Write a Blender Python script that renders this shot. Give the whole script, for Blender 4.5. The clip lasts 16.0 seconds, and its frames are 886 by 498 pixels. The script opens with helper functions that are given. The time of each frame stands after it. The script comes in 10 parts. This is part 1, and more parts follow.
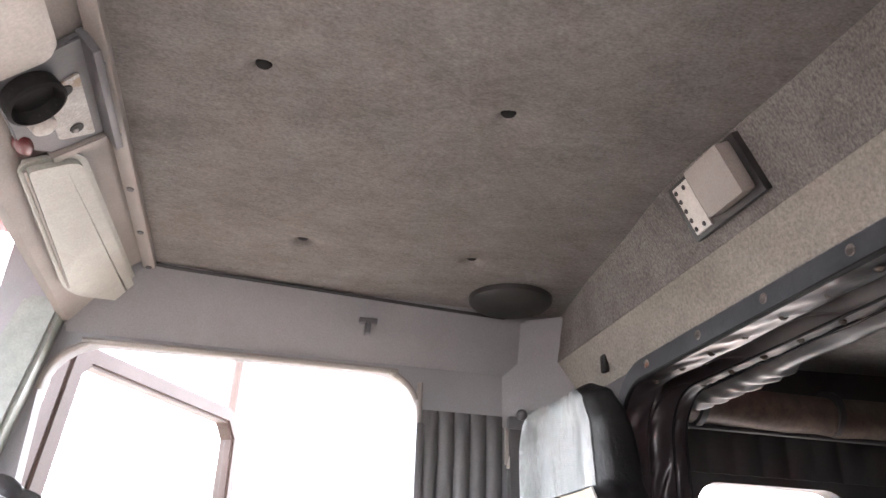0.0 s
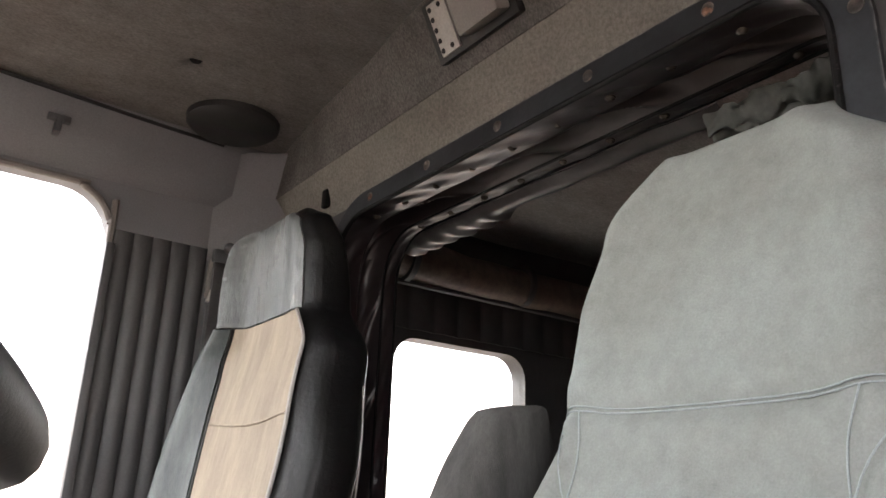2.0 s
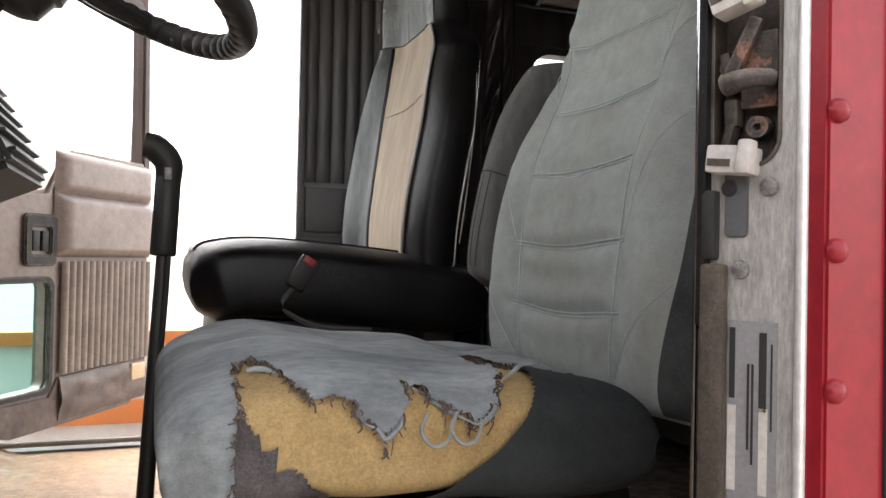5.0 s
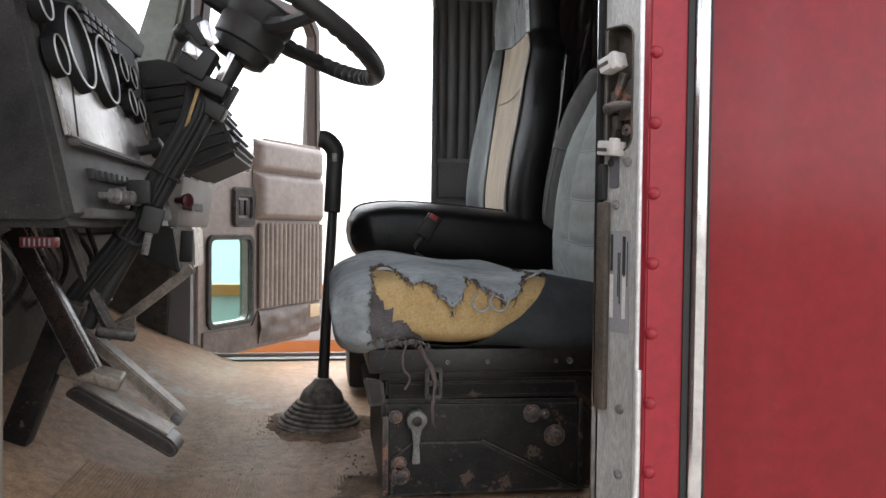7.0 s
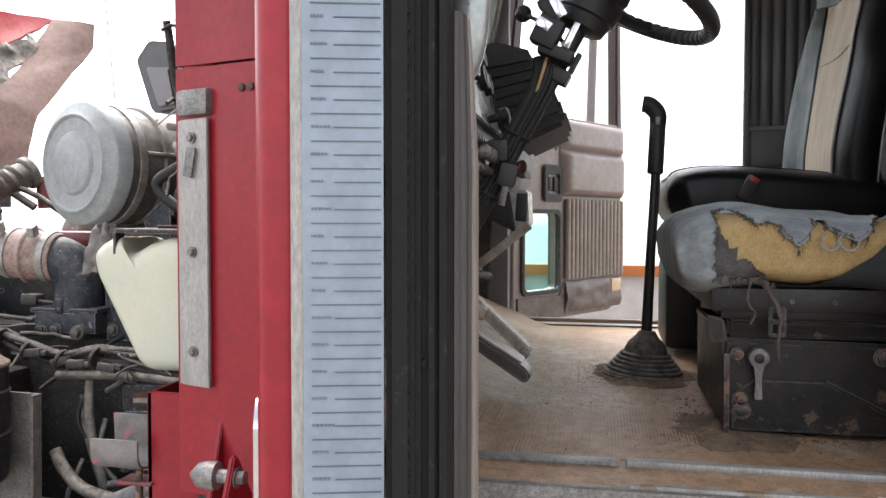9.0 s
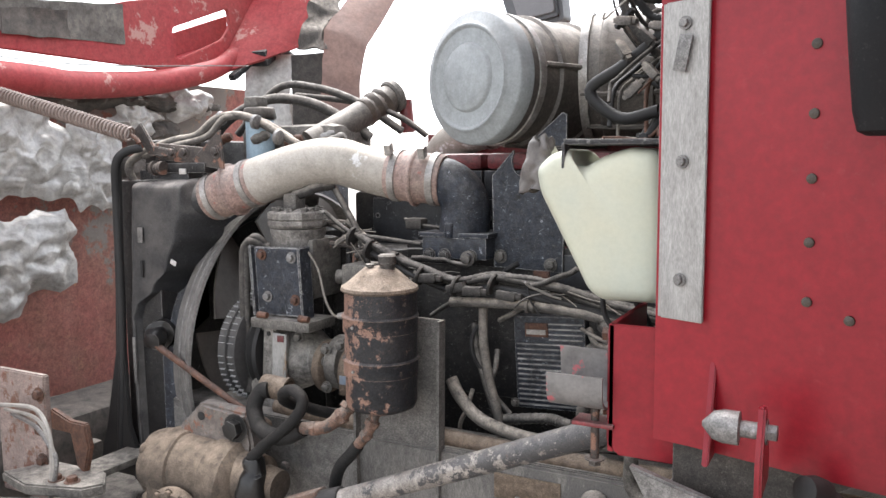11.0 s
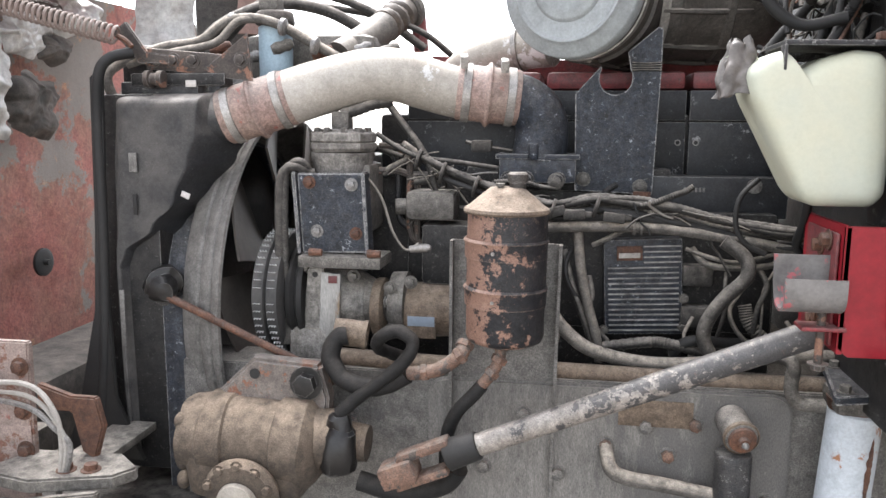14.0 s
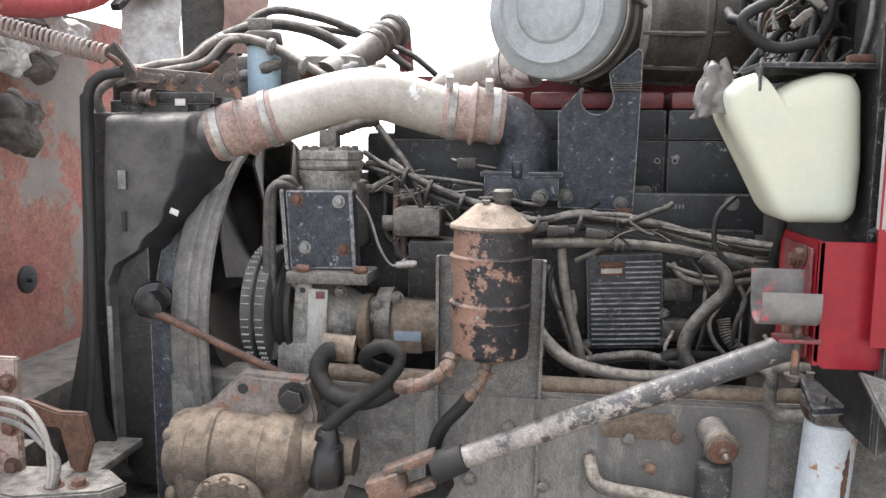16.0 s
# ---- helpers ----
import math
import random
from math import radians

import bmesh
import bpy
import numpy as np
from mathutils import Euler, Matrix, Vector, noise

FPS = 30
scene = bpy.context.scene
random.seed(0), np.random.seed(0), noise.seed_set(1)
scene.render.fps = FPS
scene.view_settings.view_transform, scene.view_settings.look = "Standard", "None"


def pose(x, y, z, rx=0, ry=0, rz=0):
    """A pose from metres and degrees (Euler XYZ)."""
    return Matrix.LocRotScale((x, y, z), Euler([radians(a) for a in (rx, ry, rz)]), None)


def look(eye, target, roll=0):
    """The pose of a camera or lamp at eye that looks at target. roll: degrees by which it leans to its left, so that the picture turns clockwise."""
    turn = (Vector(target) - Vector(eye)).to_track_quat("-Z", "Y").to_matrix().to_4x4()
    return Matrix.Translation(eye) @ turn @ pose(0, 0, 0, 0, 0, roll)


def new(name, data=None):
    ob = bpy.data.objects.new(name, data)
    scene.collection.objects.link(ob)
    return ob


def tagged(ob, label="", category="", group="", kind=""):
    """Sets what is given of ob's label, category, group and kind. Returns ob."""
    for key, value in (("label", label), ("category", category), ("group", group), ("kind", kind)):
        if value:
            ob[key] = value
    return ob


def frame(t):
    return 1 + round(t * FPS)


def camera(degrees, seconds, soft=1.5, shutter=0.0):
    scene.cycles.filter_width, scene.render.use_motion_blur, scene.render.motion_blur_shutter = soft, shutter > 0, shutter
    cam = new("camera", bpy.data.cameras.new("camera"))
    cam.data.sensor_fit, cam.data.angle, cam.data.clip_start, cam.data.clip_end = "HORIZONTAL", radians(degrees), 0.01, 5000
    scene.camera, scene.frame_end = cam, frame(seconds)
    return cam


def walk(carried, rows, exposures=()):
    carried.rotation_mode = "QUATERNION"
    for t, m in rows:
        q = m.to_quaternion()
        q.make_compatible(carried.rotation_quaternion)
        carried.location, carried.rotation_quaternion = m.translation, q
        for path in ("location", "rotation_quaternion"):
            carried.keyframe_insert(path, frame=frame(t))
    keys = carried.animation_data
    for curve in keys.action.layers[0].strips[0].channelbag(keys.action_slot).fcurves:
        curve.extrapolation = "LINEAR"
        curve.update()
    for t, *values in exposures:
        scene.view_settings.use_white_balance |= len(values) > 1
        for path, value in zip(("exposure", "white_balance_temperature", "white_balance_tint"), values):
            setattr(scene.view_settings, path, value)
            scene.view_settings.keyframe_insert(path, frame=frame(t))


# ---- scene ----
from mathutils import kdtree
cam = camera(59.0, 16.0)
METRES, EYE, TILT, LEAN, TURN = 3.2, 2.2, 0.0, 0.0, -13.3
ROWS = [
    (0.0, 0.0, 0.0, 0.0, -0.88, 24.54, -1.93),
    (0.5, -0.0022, 0.0118, -0.0032, -6.8, 24.58, -1.95),
    (1.0, -0.0019, 0.0258, -0.0092, -13.36, 24.4, -1.99),
    (1.5, 0.002, 0.0384, -0.0197, -19.26, 22.38, -2.05),
    (2.0, 0.0067, 0.0469, -0.0344, -22.65, 18.24, -2.01),
    (2.5, 0.0101, 0.0438, -0.0535, -23.16, 14.79, -2.0),
    (3.0, 0.0087, 0.0312, -0.0727, -23.11, 11.73, -1.87),
    (3.5, 0.0034, -0.0118, -0.0873, -22.18, 8.74, -1.79),
    (4.0, 0.0084, -0.061, -0.0966, -18.95, 5.72, -1.56),
    (4.5, 0.0183, -0.0912, -0.1105, -13.42, 3.63, -1.42),
    (4.7, 0.0299, -0.0999, -0.1105, -10.51, 2.07, -1.39),
    (6.8, 0.0713, -0.2885, -0.1232, 4.45, -1.49, -0.74),
    (7.0, 0.0756, -0.299, -0.1228, 4.95, -1.58, -0.68),
    (7.5, 0.0833, -0.325, -0.1245, 5.31, -1.58, -0.65),
    (8.0, 0.0703, -0.3444, -0.1353, 8.32, -1.69, -0.52),
    (8.5, 0.0609, -0.3492, -0.1448, 17.26, -1.69, -0.17),
    (9.0, 0.0481, -0.3528, -0.1513, 24.74, -1.98, -0.04),
    (9.5, 0.0247, -0.3585, -0.1543, 32.22, -3.02, 0.22),
    (10.0, -0.0027, -0.3643, -0.1573, 39.65, -4.61, 0.54),
    (10.2, -0.0164, -0.3643, -0.1589, 42.3, -5.24, 0.59),
    (12.3, -0.3037, -0.3947, -0.1819, 30.67, -8.51, -0.09),
    (12.5, -0.3269, -0.4107, -0.1832, 27.88, -8.67, -0.22),
    (13.0, -0.3565, -0.4423, -0.196, 24.18, -8.87, -0.31),
    (13.5, -0.3573, -0.4539, -0.2003, 22.89, -8.96, -0.3),
    (14.0, -0.3545, -0.4626, -0.2021, 22.44, -9.05, -0.33),
    (14.5, -0.3525, -0.4661, -0.2014, 21.64, -8.62, -0.39),
    (15.0, -0.3523, -0.4689, -0.2019, 21.22, -8.02, -0.43),
    (15.5, -0.3532, -0.4714, -0.2028, 21.12, -7.81, -0.45),
    (16.0, -0.3538, -0.4733, -0.2019, 21.09, -7.75, -0.43),
]
EXPOSURES = [(0.0, 4.6, 6450, 16), (0.5, 4.55, 6450, 16), (1.0, 4.25, 6500, 16), (1.5, 3.85, 6700, 16), (2.0, 3.3, 7000, 15), (2.5, 3.05, 7100, 14), (3.5, 3.25, 7150, 14), (4.0, 3.4, 7150, 14), (4.7, 2.75, 7100, 14), (7.0, 2.25, 6600, 11), (8.5, 2.28, 6550, 11), (9.2, 2.1, 6600, 11), (10.0, 2.1, 6550, 11), (12.5, 2.38, 6500, 11), (16.0, 2.38, 6450, 10)]
walk(cam, [(t, pose(0, 0, EYE, TILT, LEAN, TURN) @ pose(METRES * x, METRES * y, METRES * z, 90 + pitch, roll, yaw)) for t, x, y, z, yaw, pitch, roll in ROWS], EXPOSURES)

# ---- light ----
world = bpy.data.worlds.new("overcast_sky")
scene.world = world
world.use_nodes = True
wn, wl = world.node_tree.nodes, world.node_tree.links
sky = wn.new("ShaderNodeTexSky")
sky.sky_type, sky.sun_disc = "NISHITA", False
sky.sun_elevation, sky.sun_rotation = radians(62), radians(333)
sky.dust_density, sky.air_density, sky.ozone_density = 1.6, 1.0, 1.0
hazy = wn.new("ShaderNodeHueSaturation")
hazy.inputs["Saturation"].default_value = 0.28
wl.new(sky.outputs[0], hazy.inputs["Color"])
wl.new(hazy.outputs[0], wn["Background"].inputs["Color"])
wn["Background"].inputs["Strength"].default_value = 0.15
sun_data = bpy.data.lights.new("sun", "SUN")
sun_data.energy, sun_data.angle, sun_data.color = 1.45, radians(40), (0.99, 0.985, 0.98)
sun = new("sun", sun_data)
sun.matrix_world = look((-1.35, 2.6, 5.9), (0, 0, 0.4))


# ---- materials ----
def mat(name, c1, c2=None, scale=6.0, rough=(0.5, 0.7), metal=0.0, bump=0.15, fine=160.0, dust=0.0,
        dust_col=(0.33, 0.30, 0.27), patch=None, patch_amount=0.5, patch_scale=9.0, stretch=(1, 1, 1), spec=0.5,
        grain_dark=0.78, speck=0.0, speck_col=(0.42, 0.39, 0.35), speck_scale=260.0, mottle=0.0, edge=0.0, edge_col=(0.4, 0.38, 0.36), relief=0.0,
        grit=0.0, chip=0.0, chip_col=(0.34, 0.33, 0.32), chip_scale=55.0, patch_bias=None):
    """Principled surface with two scales of colour variation, fine relief, dust on upward faces and worn patches."""
    m = bpy.data.materials.new(name)
    m.use_nodes = True
    n, l = m.node_tree.nodes, m.node_tree.links
    b = n["Principled BSDF"]
    c2 = c2 or tuple(v * 0.72 for v in c1)
    co = n.new("ShaderNodeTexCoord")
    mp = n.new("ShaderNodeMapping")
    mp.inputs["Scale"].default_value = stretch
    l.new(co.outputs["Object"], mp.inputs["Vector"])

    def nz(sc, det, ro=0.6):
        t = n.new("ShaderNodeTexNoise")
        t.inputs["Scale"].default_value, t.inputs["Detail"].default_value, t.inputs["Roughness"].default_value = sc, det, ro
        l.new(mp.outputs[0], t.inputs["Vector"])
        return t.outputs["Fac"]

    def ramp(src, a, z):
        r = n.new("ShaderNodeMapRange")
        r.inputs["From Min"].default_value, r.inputs["From Max"].default_value = a, z
        l.new(src, r.inputs["Value"])
        return r.outputs[0]

    def mix(f, a, z):
        x = n.new("ShaderNodeMix")
        x.data_type = "RGBA"
        for sock, v in ((x.inputs["Factor"], f), (x.inputs["A"], a), (x.inputs["B"], z)):
            if hasattr(v, "links") or hasattr(v, "is_linked"):
                l.new(v, sock)
            elif isinstance(v, tuple):
                sock.default_value = (*v, 1)
            else:
                sock.default_value = v
        return x.outputs["Result"]

    big, small = nz(scale, 5), nz(fine, 5, 0.7)
    col = mix(ramp(big, 0.35, 0.68), c1, c2)
    grain = n.new("ShaderNodeMix")
    grain.data_type, grain.blend_type = "RGBA", "MULTIPLY"
    l.new(ramp(small, 0.32, 0.66), grain.inputs["Factor"])
    l.new(col, grain.inputs["A"])
    grain.inputs["B"].default_value = (grain_dark, grain_dark, grain_dark, 1)
    col = grain.outputs["Result"]
    if mottle:
        mo = n.new("ShaderNodeMix")
        mo.data_type, mo.blend_type = "RGBA", "MULTIPLY"
        l.new(ramp(nz(38, 9, 0.72), 0.40, 0.66), mo.inputs["Factor"])
        l.new(col, mo.inputs["A"])
        mo.inputs["B"].default_value = (1 - mottle, 1 - mottle, 1 - mottle, 1)
        col = mo.outputs["Result"]
    if patch:
        field = nz(patch_scale, 8, 0.72)
        if patch_bias:
            lean = n.new("ShaderNodeVectorMath")
            lean.operation = "DOT_PRODUCT"
            l.new(mp.outputs[0], lean.inputs[0])
            lean.inputs[1].default_value = patch_bias
            add = n.new("ShaderNodeMath")
            l.new(field, add.inputs[0])
            l.new(lean.outputs["Value"], add.inputs[1])
            field = add.outputs[0]
        rim = ramp(field, 0.62 - 0.25 * patch_amount, 0.65 - 0.25 * patch_amount)
        col = mix(rim, col, patch)
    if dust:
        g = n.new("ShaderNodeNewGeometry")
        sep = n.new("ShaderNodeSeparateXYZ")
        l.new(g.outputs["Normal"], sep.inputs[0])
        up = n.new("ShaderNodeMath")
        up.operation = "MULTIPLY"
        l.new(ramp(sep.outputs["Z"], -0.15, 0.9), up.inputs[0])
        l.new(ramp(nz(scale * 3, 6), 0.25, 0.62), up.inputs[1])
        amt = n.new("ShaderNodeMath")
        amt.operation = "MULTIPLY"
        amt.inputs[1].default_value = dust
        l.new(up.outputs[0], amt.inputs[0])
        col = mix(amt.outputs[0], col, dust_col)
    if speck:
        s = n.new("ShaderNodeMath")
        s.operation = "MULTIPLY"
        l.new(ramp(nz(speck_scale * 0.5, 9, 0.75), 0.57, 0.70), s.inputs[0])
        l.new(ramp(nz(scale * 2.3, 4), 0.35, 0.75), s.inputs[1])
        s2 = n.new("ShaderNodeMath")
        s2.operation = "MULTIPLY"
        s2.inputs[1].default_value = speck
        l.new(s.outputs[0], s2.inputs[0])
        col = mix(s2.outputs[0], col, speck_col)
    if chip:
        # flaked paint: crisp pale chips, gathered in fields
        c3 = n.new("ShaderNodeMath")
        c3.operation = "MULTIPLY"
        l.new(ramp(nz(chip_scale, 12, 0.82), 0.585, 0.61), c3.inputs[0])
        l.new(ramp(nz(scale * 1.3, 5), 0.42, 0.58), c3.inputs[1])
        c4 = n.new("ShaderNodeMath")
        c4.operation = "MULTIPLY"
        c4.inputs[1].default_value = chip
        l.new(c3.outputs[0], c4.inputs[0])
        col = mix(c4.outputs[0], col, chip_col)
    if grit:
        # sandy grain, lighter and darker than the ground colour
        hs = n.new("ShaderNodeHueSaturation")
        gr = n.new("ShaderNodeMapRange")
        gr.inputs["From Min"].default_value, gr.inputs["From Max"].default_value = 0.36, 0.64
        gr.inputs["To Min"].default_value, gr.inputs["To Max"].default_value = 1 - 0.6 * grit, 1 + 0.75 * grit
        l.new(nz(380, 4, 0.8), gr.inputs["Value"])
        l.new(gr.outputs[0], hs.inputs["Value"])
        l.new(col, hs.inputs["Color"])
        col = hs.outputs[0]
    if edge:
        ge = n.new("ShaderNodeNewGeometry")
        bv = n.new("ShaderNodeBevel")
        bv.samples = 4
        bv.inputs["Radius"].default_value = 0.004
        dt = n.new("ShaderNodeVectorMath")
        dt.operation = "DOT_PRODUCT"
        l.new(ge.outputs["Normal"], dt.inputs[0])
        l.new(bv.outputs[0], dt.inputs[1])
        em_ = n.new("ShaderNodeMath")
        em_.operation = "MULTIPLY"
        l.new(ramp(dt.outputs["Value"], 0.985, 0.86), em_.inputs[0])
        l.new(ramp(nz(60, 6, 0.7), 0.35, 0.6), em_.inputs[1])
        e2 = n.new("ShaderNodeMath")
        e2.operation = "MULTIPLY"
        e2.inputs[1].default_value = edge
        l.new(em_.outputs[0], e2.inputs[0])
        col = mix(e2.outputs[0], col, edge_col)
    l.new(col, b.inputs["Base Color"])
    rr = n.new("ShaderNodeMapRange")
    rr.inputs["To Min"].default_value, rr.inputs["To Max"].default_value = rough
    l.new(big, rr.inputs["Value"])
    l.new(rr.outputs[0], b.inputs["Roughness"])
    b.inputs["Metallic"].default_value = metal
    b.inputs["Specular IOR Level"].default_value = spec
    if bump:
        bp = n.new("ShaderNodeBump")
        bp.inputs["Strength"].default_value, bp.inputs["Distance"].default_value = bump, 0.002
        l.new(small, bp.inputs["Height"])
        l.new(bp.outputs[0], b.inputs["Normal"])
        if relief:
            b3 = n.new("ShaderNodeBump")
            b3.inputs["Strength"].default_value, b3.inputs["Distance"].default_value = relief, 0.006
            l.new(nz(45, 8, 0.65), b3.inputs["Height"])
            l.new(b3.outputs[0], bp.inputs["Normal"])
    return m


def glass(name, tint, rough=0.02):
    m = bpy.data.materials.new(name)
    m.use_nodes = True
    b = m.node_tree.nodes["Principled BSDF"]
    b.inputs["Base Color"].default_value = (*tint, 1)
    b.inputs["Roughness"].default_value, b.inputs["Transmission Weight"].default_value, b.inputs["IOR"].default_value = rough, 1.0, 1.12
    return m


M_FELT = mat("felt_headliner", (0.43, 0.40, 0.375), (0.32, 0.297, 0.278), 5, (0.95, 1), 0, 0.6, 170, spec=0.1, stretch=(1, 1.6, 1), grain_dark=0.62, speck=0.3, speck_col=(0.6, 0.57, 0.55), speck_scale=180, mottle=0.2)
# headliner felt darkened for the slope, putting its shade into the colour
M_FELT_S = mat("felt_slope_shaded", (0.225, 0.212, 0.198), (0.15, 0.141, 0.131), 5, (0.95, 1), 0, 1.0, 170, spec=0.1, stretch=(1, 1.6, 1), grain_dark=0.4, speck=0.3, speck_col=(0.34, 0.325, 0.31), speck_scale=180, mottle=0.15)
M_FLAP = mat("grey_leatherette", (0.085, 0.08, 0.078), (0.05, 0.046, 0.046), 9, (0.28, 0.42), 0, 0.1, 90, spec=0.5, mottle=0.2)
M_SHEETG = mat("grey_green_sheet", (0.10, 0.108, 0.098), (0.05, 0.056, 0.05), 14, (0.35, 0.6), 0, 0.2, 120, mottle=0.3)
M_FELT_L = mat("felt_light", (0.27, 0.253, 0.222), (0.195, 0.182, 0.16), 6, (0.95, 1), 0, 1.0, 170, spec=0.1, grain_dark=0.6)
M_TRIM = mat("grey_vinyl_trim", (0.228, 0.224, 0.23), (0.185, 0.182, 0.188), 3, (0.5, 0.65), 0, 0.15, 300, spec=0.35)
M_TRIM_D = mat("dark_grey_trim", (0.1, 0.1, 0.105), (0.07, 0.07, 0.075), 6, (0.4, 0.6), 0, 0.2, 250)
M_VISOR = mat("pale_visor_vinyl", (0.37, 0.375, 0.33), (0.30, 0.30, 0.265), 4, (0.35, 0.5), 0, 0.1, 260, spec=0.35, mottle=0.1)
M_BEIGE = mat("beige_vinyl", (0.265, 0.24, 0.218), (0.21, 0.188, 0.172), 4, (0.45, 0.6), 0, 0.15, 300, spec=0.35)
M_BLACK_V = mat("black_vinyl", (0.07, 0.068, 0.07), (0.1, 0.095, 0.094), 5, (0.4, 0.6), 0, 0.25, 220, spec=0.45)
M_BLACK_L = mat("black_leather", (0.006, 0.006, 0.007), (0.011, 0.0105, 0.010), 9, (0.26, 0.42), 0, 0.35, 130, spec=0.28, relief=0.25)
M_SHINY = mat("shiny_dark_leatherette", (0.022, 0.017, 0.0185), (0.045, 0.033, 0.035), 7, (0.28, 0.42), 0, 0.08, 90, spec=0.6)
M_SEAT = mat("pale_velour", (0.35, 0.38, 0.36), (0.285, 0.293, 0.272), 5, (0.85, 0.95), 0, 0.45, 420, spec=0.2, grain_dark=0.84, mottle=0.16, speck=0.12, speck_col=(0.16, 0.16, 0.15), speck_scale=70)
M_SEAT_S = mat("pale_velour_seam", (0.44, 0.49, 0.49), (0.38, 0.42, 0.43), 9, (0.85, 0.95), 0, 0.4, 420, spec=0.2)
M_SEAT_D = mat("charcoal_velour", (0.036, 0.041, 0.042), (0.05, 0.055, 0.056), 12, (0.85, 0.95), 0, 0.35, 300, spec=0.15, grain_dark=0.8, mottle=0.2)
M_SEAT_G = mat("green_grey_velour", (0.185, 0.207, 0.198), (0.12, 0.135, 0.13), 9, (0.85, 0.95), 0, 0.5, 260, spec=0.2, stretch=(3, 3, 0.6), grain_dark=0.72)
M_TORN = mat("faded_blue_cloth", (0.40, 0.43, 0.435), (0.205, 0.225, 0.235), 5, (0.85, 0.95), 0, 0.5, 380, spec=0.2, stretch=(1.2, 3.2, 2), mottle=0.3)
M_FRAY = mat("frayed_thread", (0.13, 0.105, 0.095), (0.07, 0.058, 0.055), 30, (0.9, 1), 0, 0.4, 300, spec=0.1)
M_FOAM = mat("yellow_foam", (0.47, 0.335, 0.165), (0.37, 0.25, 0.11), 5, (0.9, 1), 0, 0.7, 180, spec=0.1, mottle=0.15, grit=0.25)
M_CREAM = mat("cream_cloth", (0.56, 0.47, 0.37), (0.43, 0.36, 0.285), 10, (0.85, 0.95), 0, 0.4, 350, spec=0.2, stretch=(3, 3, 0.35), mottle=0.1)
M_WING = mat("dark_green_velvet", (0.17, 0.19, 0.185), (0.06, 0.072, 0.072), 7, (0.3, 0.5), 0, 0.3, 300, stretch=(2, 2, 0.5), mottle=0.25, relief=0.2)
M_WORN = mat("worn_pale_velvet", (0.20, 0.21, 0.205), (0.055, 0.068, 0.07), 9, (0.2, 0.38), 0, 0.3, 300, stretch=(2, 2, 0.6), mottle=0.25, relief=0.35)
M_PLASTIC = mat("black_plastic", (0.02, 0.02, 0.021), (0.032, 0.03, 0.028), 8, (0.35, 0.55), 0, 0.2, 240, dust=0.1, speck=0.15, spec=0.28)
M_DASH = mat("dark_dash_vinyl", (0.026, 0.0255, 0.025), (0.042, 0.039, 0.036), 6, (0.45, 0.65), 0, 0.3, 220, dust=0.35, speck=0.3, spec=0.3, mottle=0.4, grit=0.5)
M_BROW = mat("grey_dash_pad", (0.125, 0.118, 0.11), (0.085, 0.08, 0.074), 6, (0.5, 0.7), 0, 0.25, 220, dust=0.2, speck=0.2, spec=0.3, mottle=0.3)
# same red as M_RED, glossier, with the sleeper sheet's shade in the colour
M_RED_S = mat("red_gloss_shaded", (0.18, 0.0055, 0.0095), (0.155, 0.005, 0.0085), 2.0, (0.12, 0.2), 0, 0.02, 40, spec=0.25, speck=0.08, speck_col=(0.34, 0.16, 0.15), speck_scale=70, mottle=0.08)
# strong pale edge_col paints the shine along the scuffed arm's edges
M_ARM = mat("scuffed_arm_painted_shine", (0.04, 0.028, 0.022), (0.018, 0.015, 0.014), 10, (0.18, 0.35), 0.4, 0.15, 140, mottle=0.4, edge=1.0, edge_col=(0.6, 0.58, 0.56), grit=0.4)
M_ROLL = mat("greasy_dark_roll", (0.05, 0.043, 0.038), (0.022, 0.019, 0.018), 9, (0.4, 0.6), 0, 0.2, 200, stretch=(3, 3, 0.3), mottle=0.4, grit=0.3)
M_SIDE = mat("dusty_side_plate", (0.235, 0.222, 0.205), (0.135, 0.129, 0.122), 6, (0.55, 0.8), 0.1, 0.5, 200, dust=0.5, dust_col=(0.45, 0.40, 0.35), patch=(0.085, 0.081, 0.078), patch_amount=0.26, patch_scale=7, patch_bias=(0.30, 0, 0.1), stretch=(1.6, 1, 0.45), speck=0.5, speck_col=(0.05, 0.047, 0.045), speck_scale=120, mottle=0.45, grain_dark=0.55, grit=0.5)
M_BIGBOLT = mat("oily_black_bolt", (0.028, 0.026, 0.025), (0.014, 0.013, 0.013), 14, (0.3, 0.5), 0.4, 0.3, 120, mottle=0.4, edge=0.4)
M_BARE = mat("dusty_bare_steel", (0.34, 0.28, 0.225), (0.16, 0.125, 0.1), 16, (0.35, 0.6), 0.2, 0.3, 130, dust=0.4, dust_col=(0.46, 0.38, 0.3), mottle=0.5, edge=0.7, edge_col=(0.6, 0.56, 0.52), grit=0.5)
M_DASHP = mat("dash_metal_panel", (0.56, 0.53, 0.50), (0.36, 0.315, 0.275), 9, (0.18, 0.38), 0.35, 0.1, 200, dust=0.2, mottle=0.35)
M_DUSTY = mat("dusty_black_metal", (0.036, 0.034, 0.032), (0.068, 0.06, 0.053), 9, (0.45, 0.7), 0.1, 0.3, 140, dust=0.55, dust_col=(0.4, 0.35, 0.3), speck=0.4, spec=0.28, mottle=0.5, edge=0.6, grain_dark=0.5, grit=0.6)
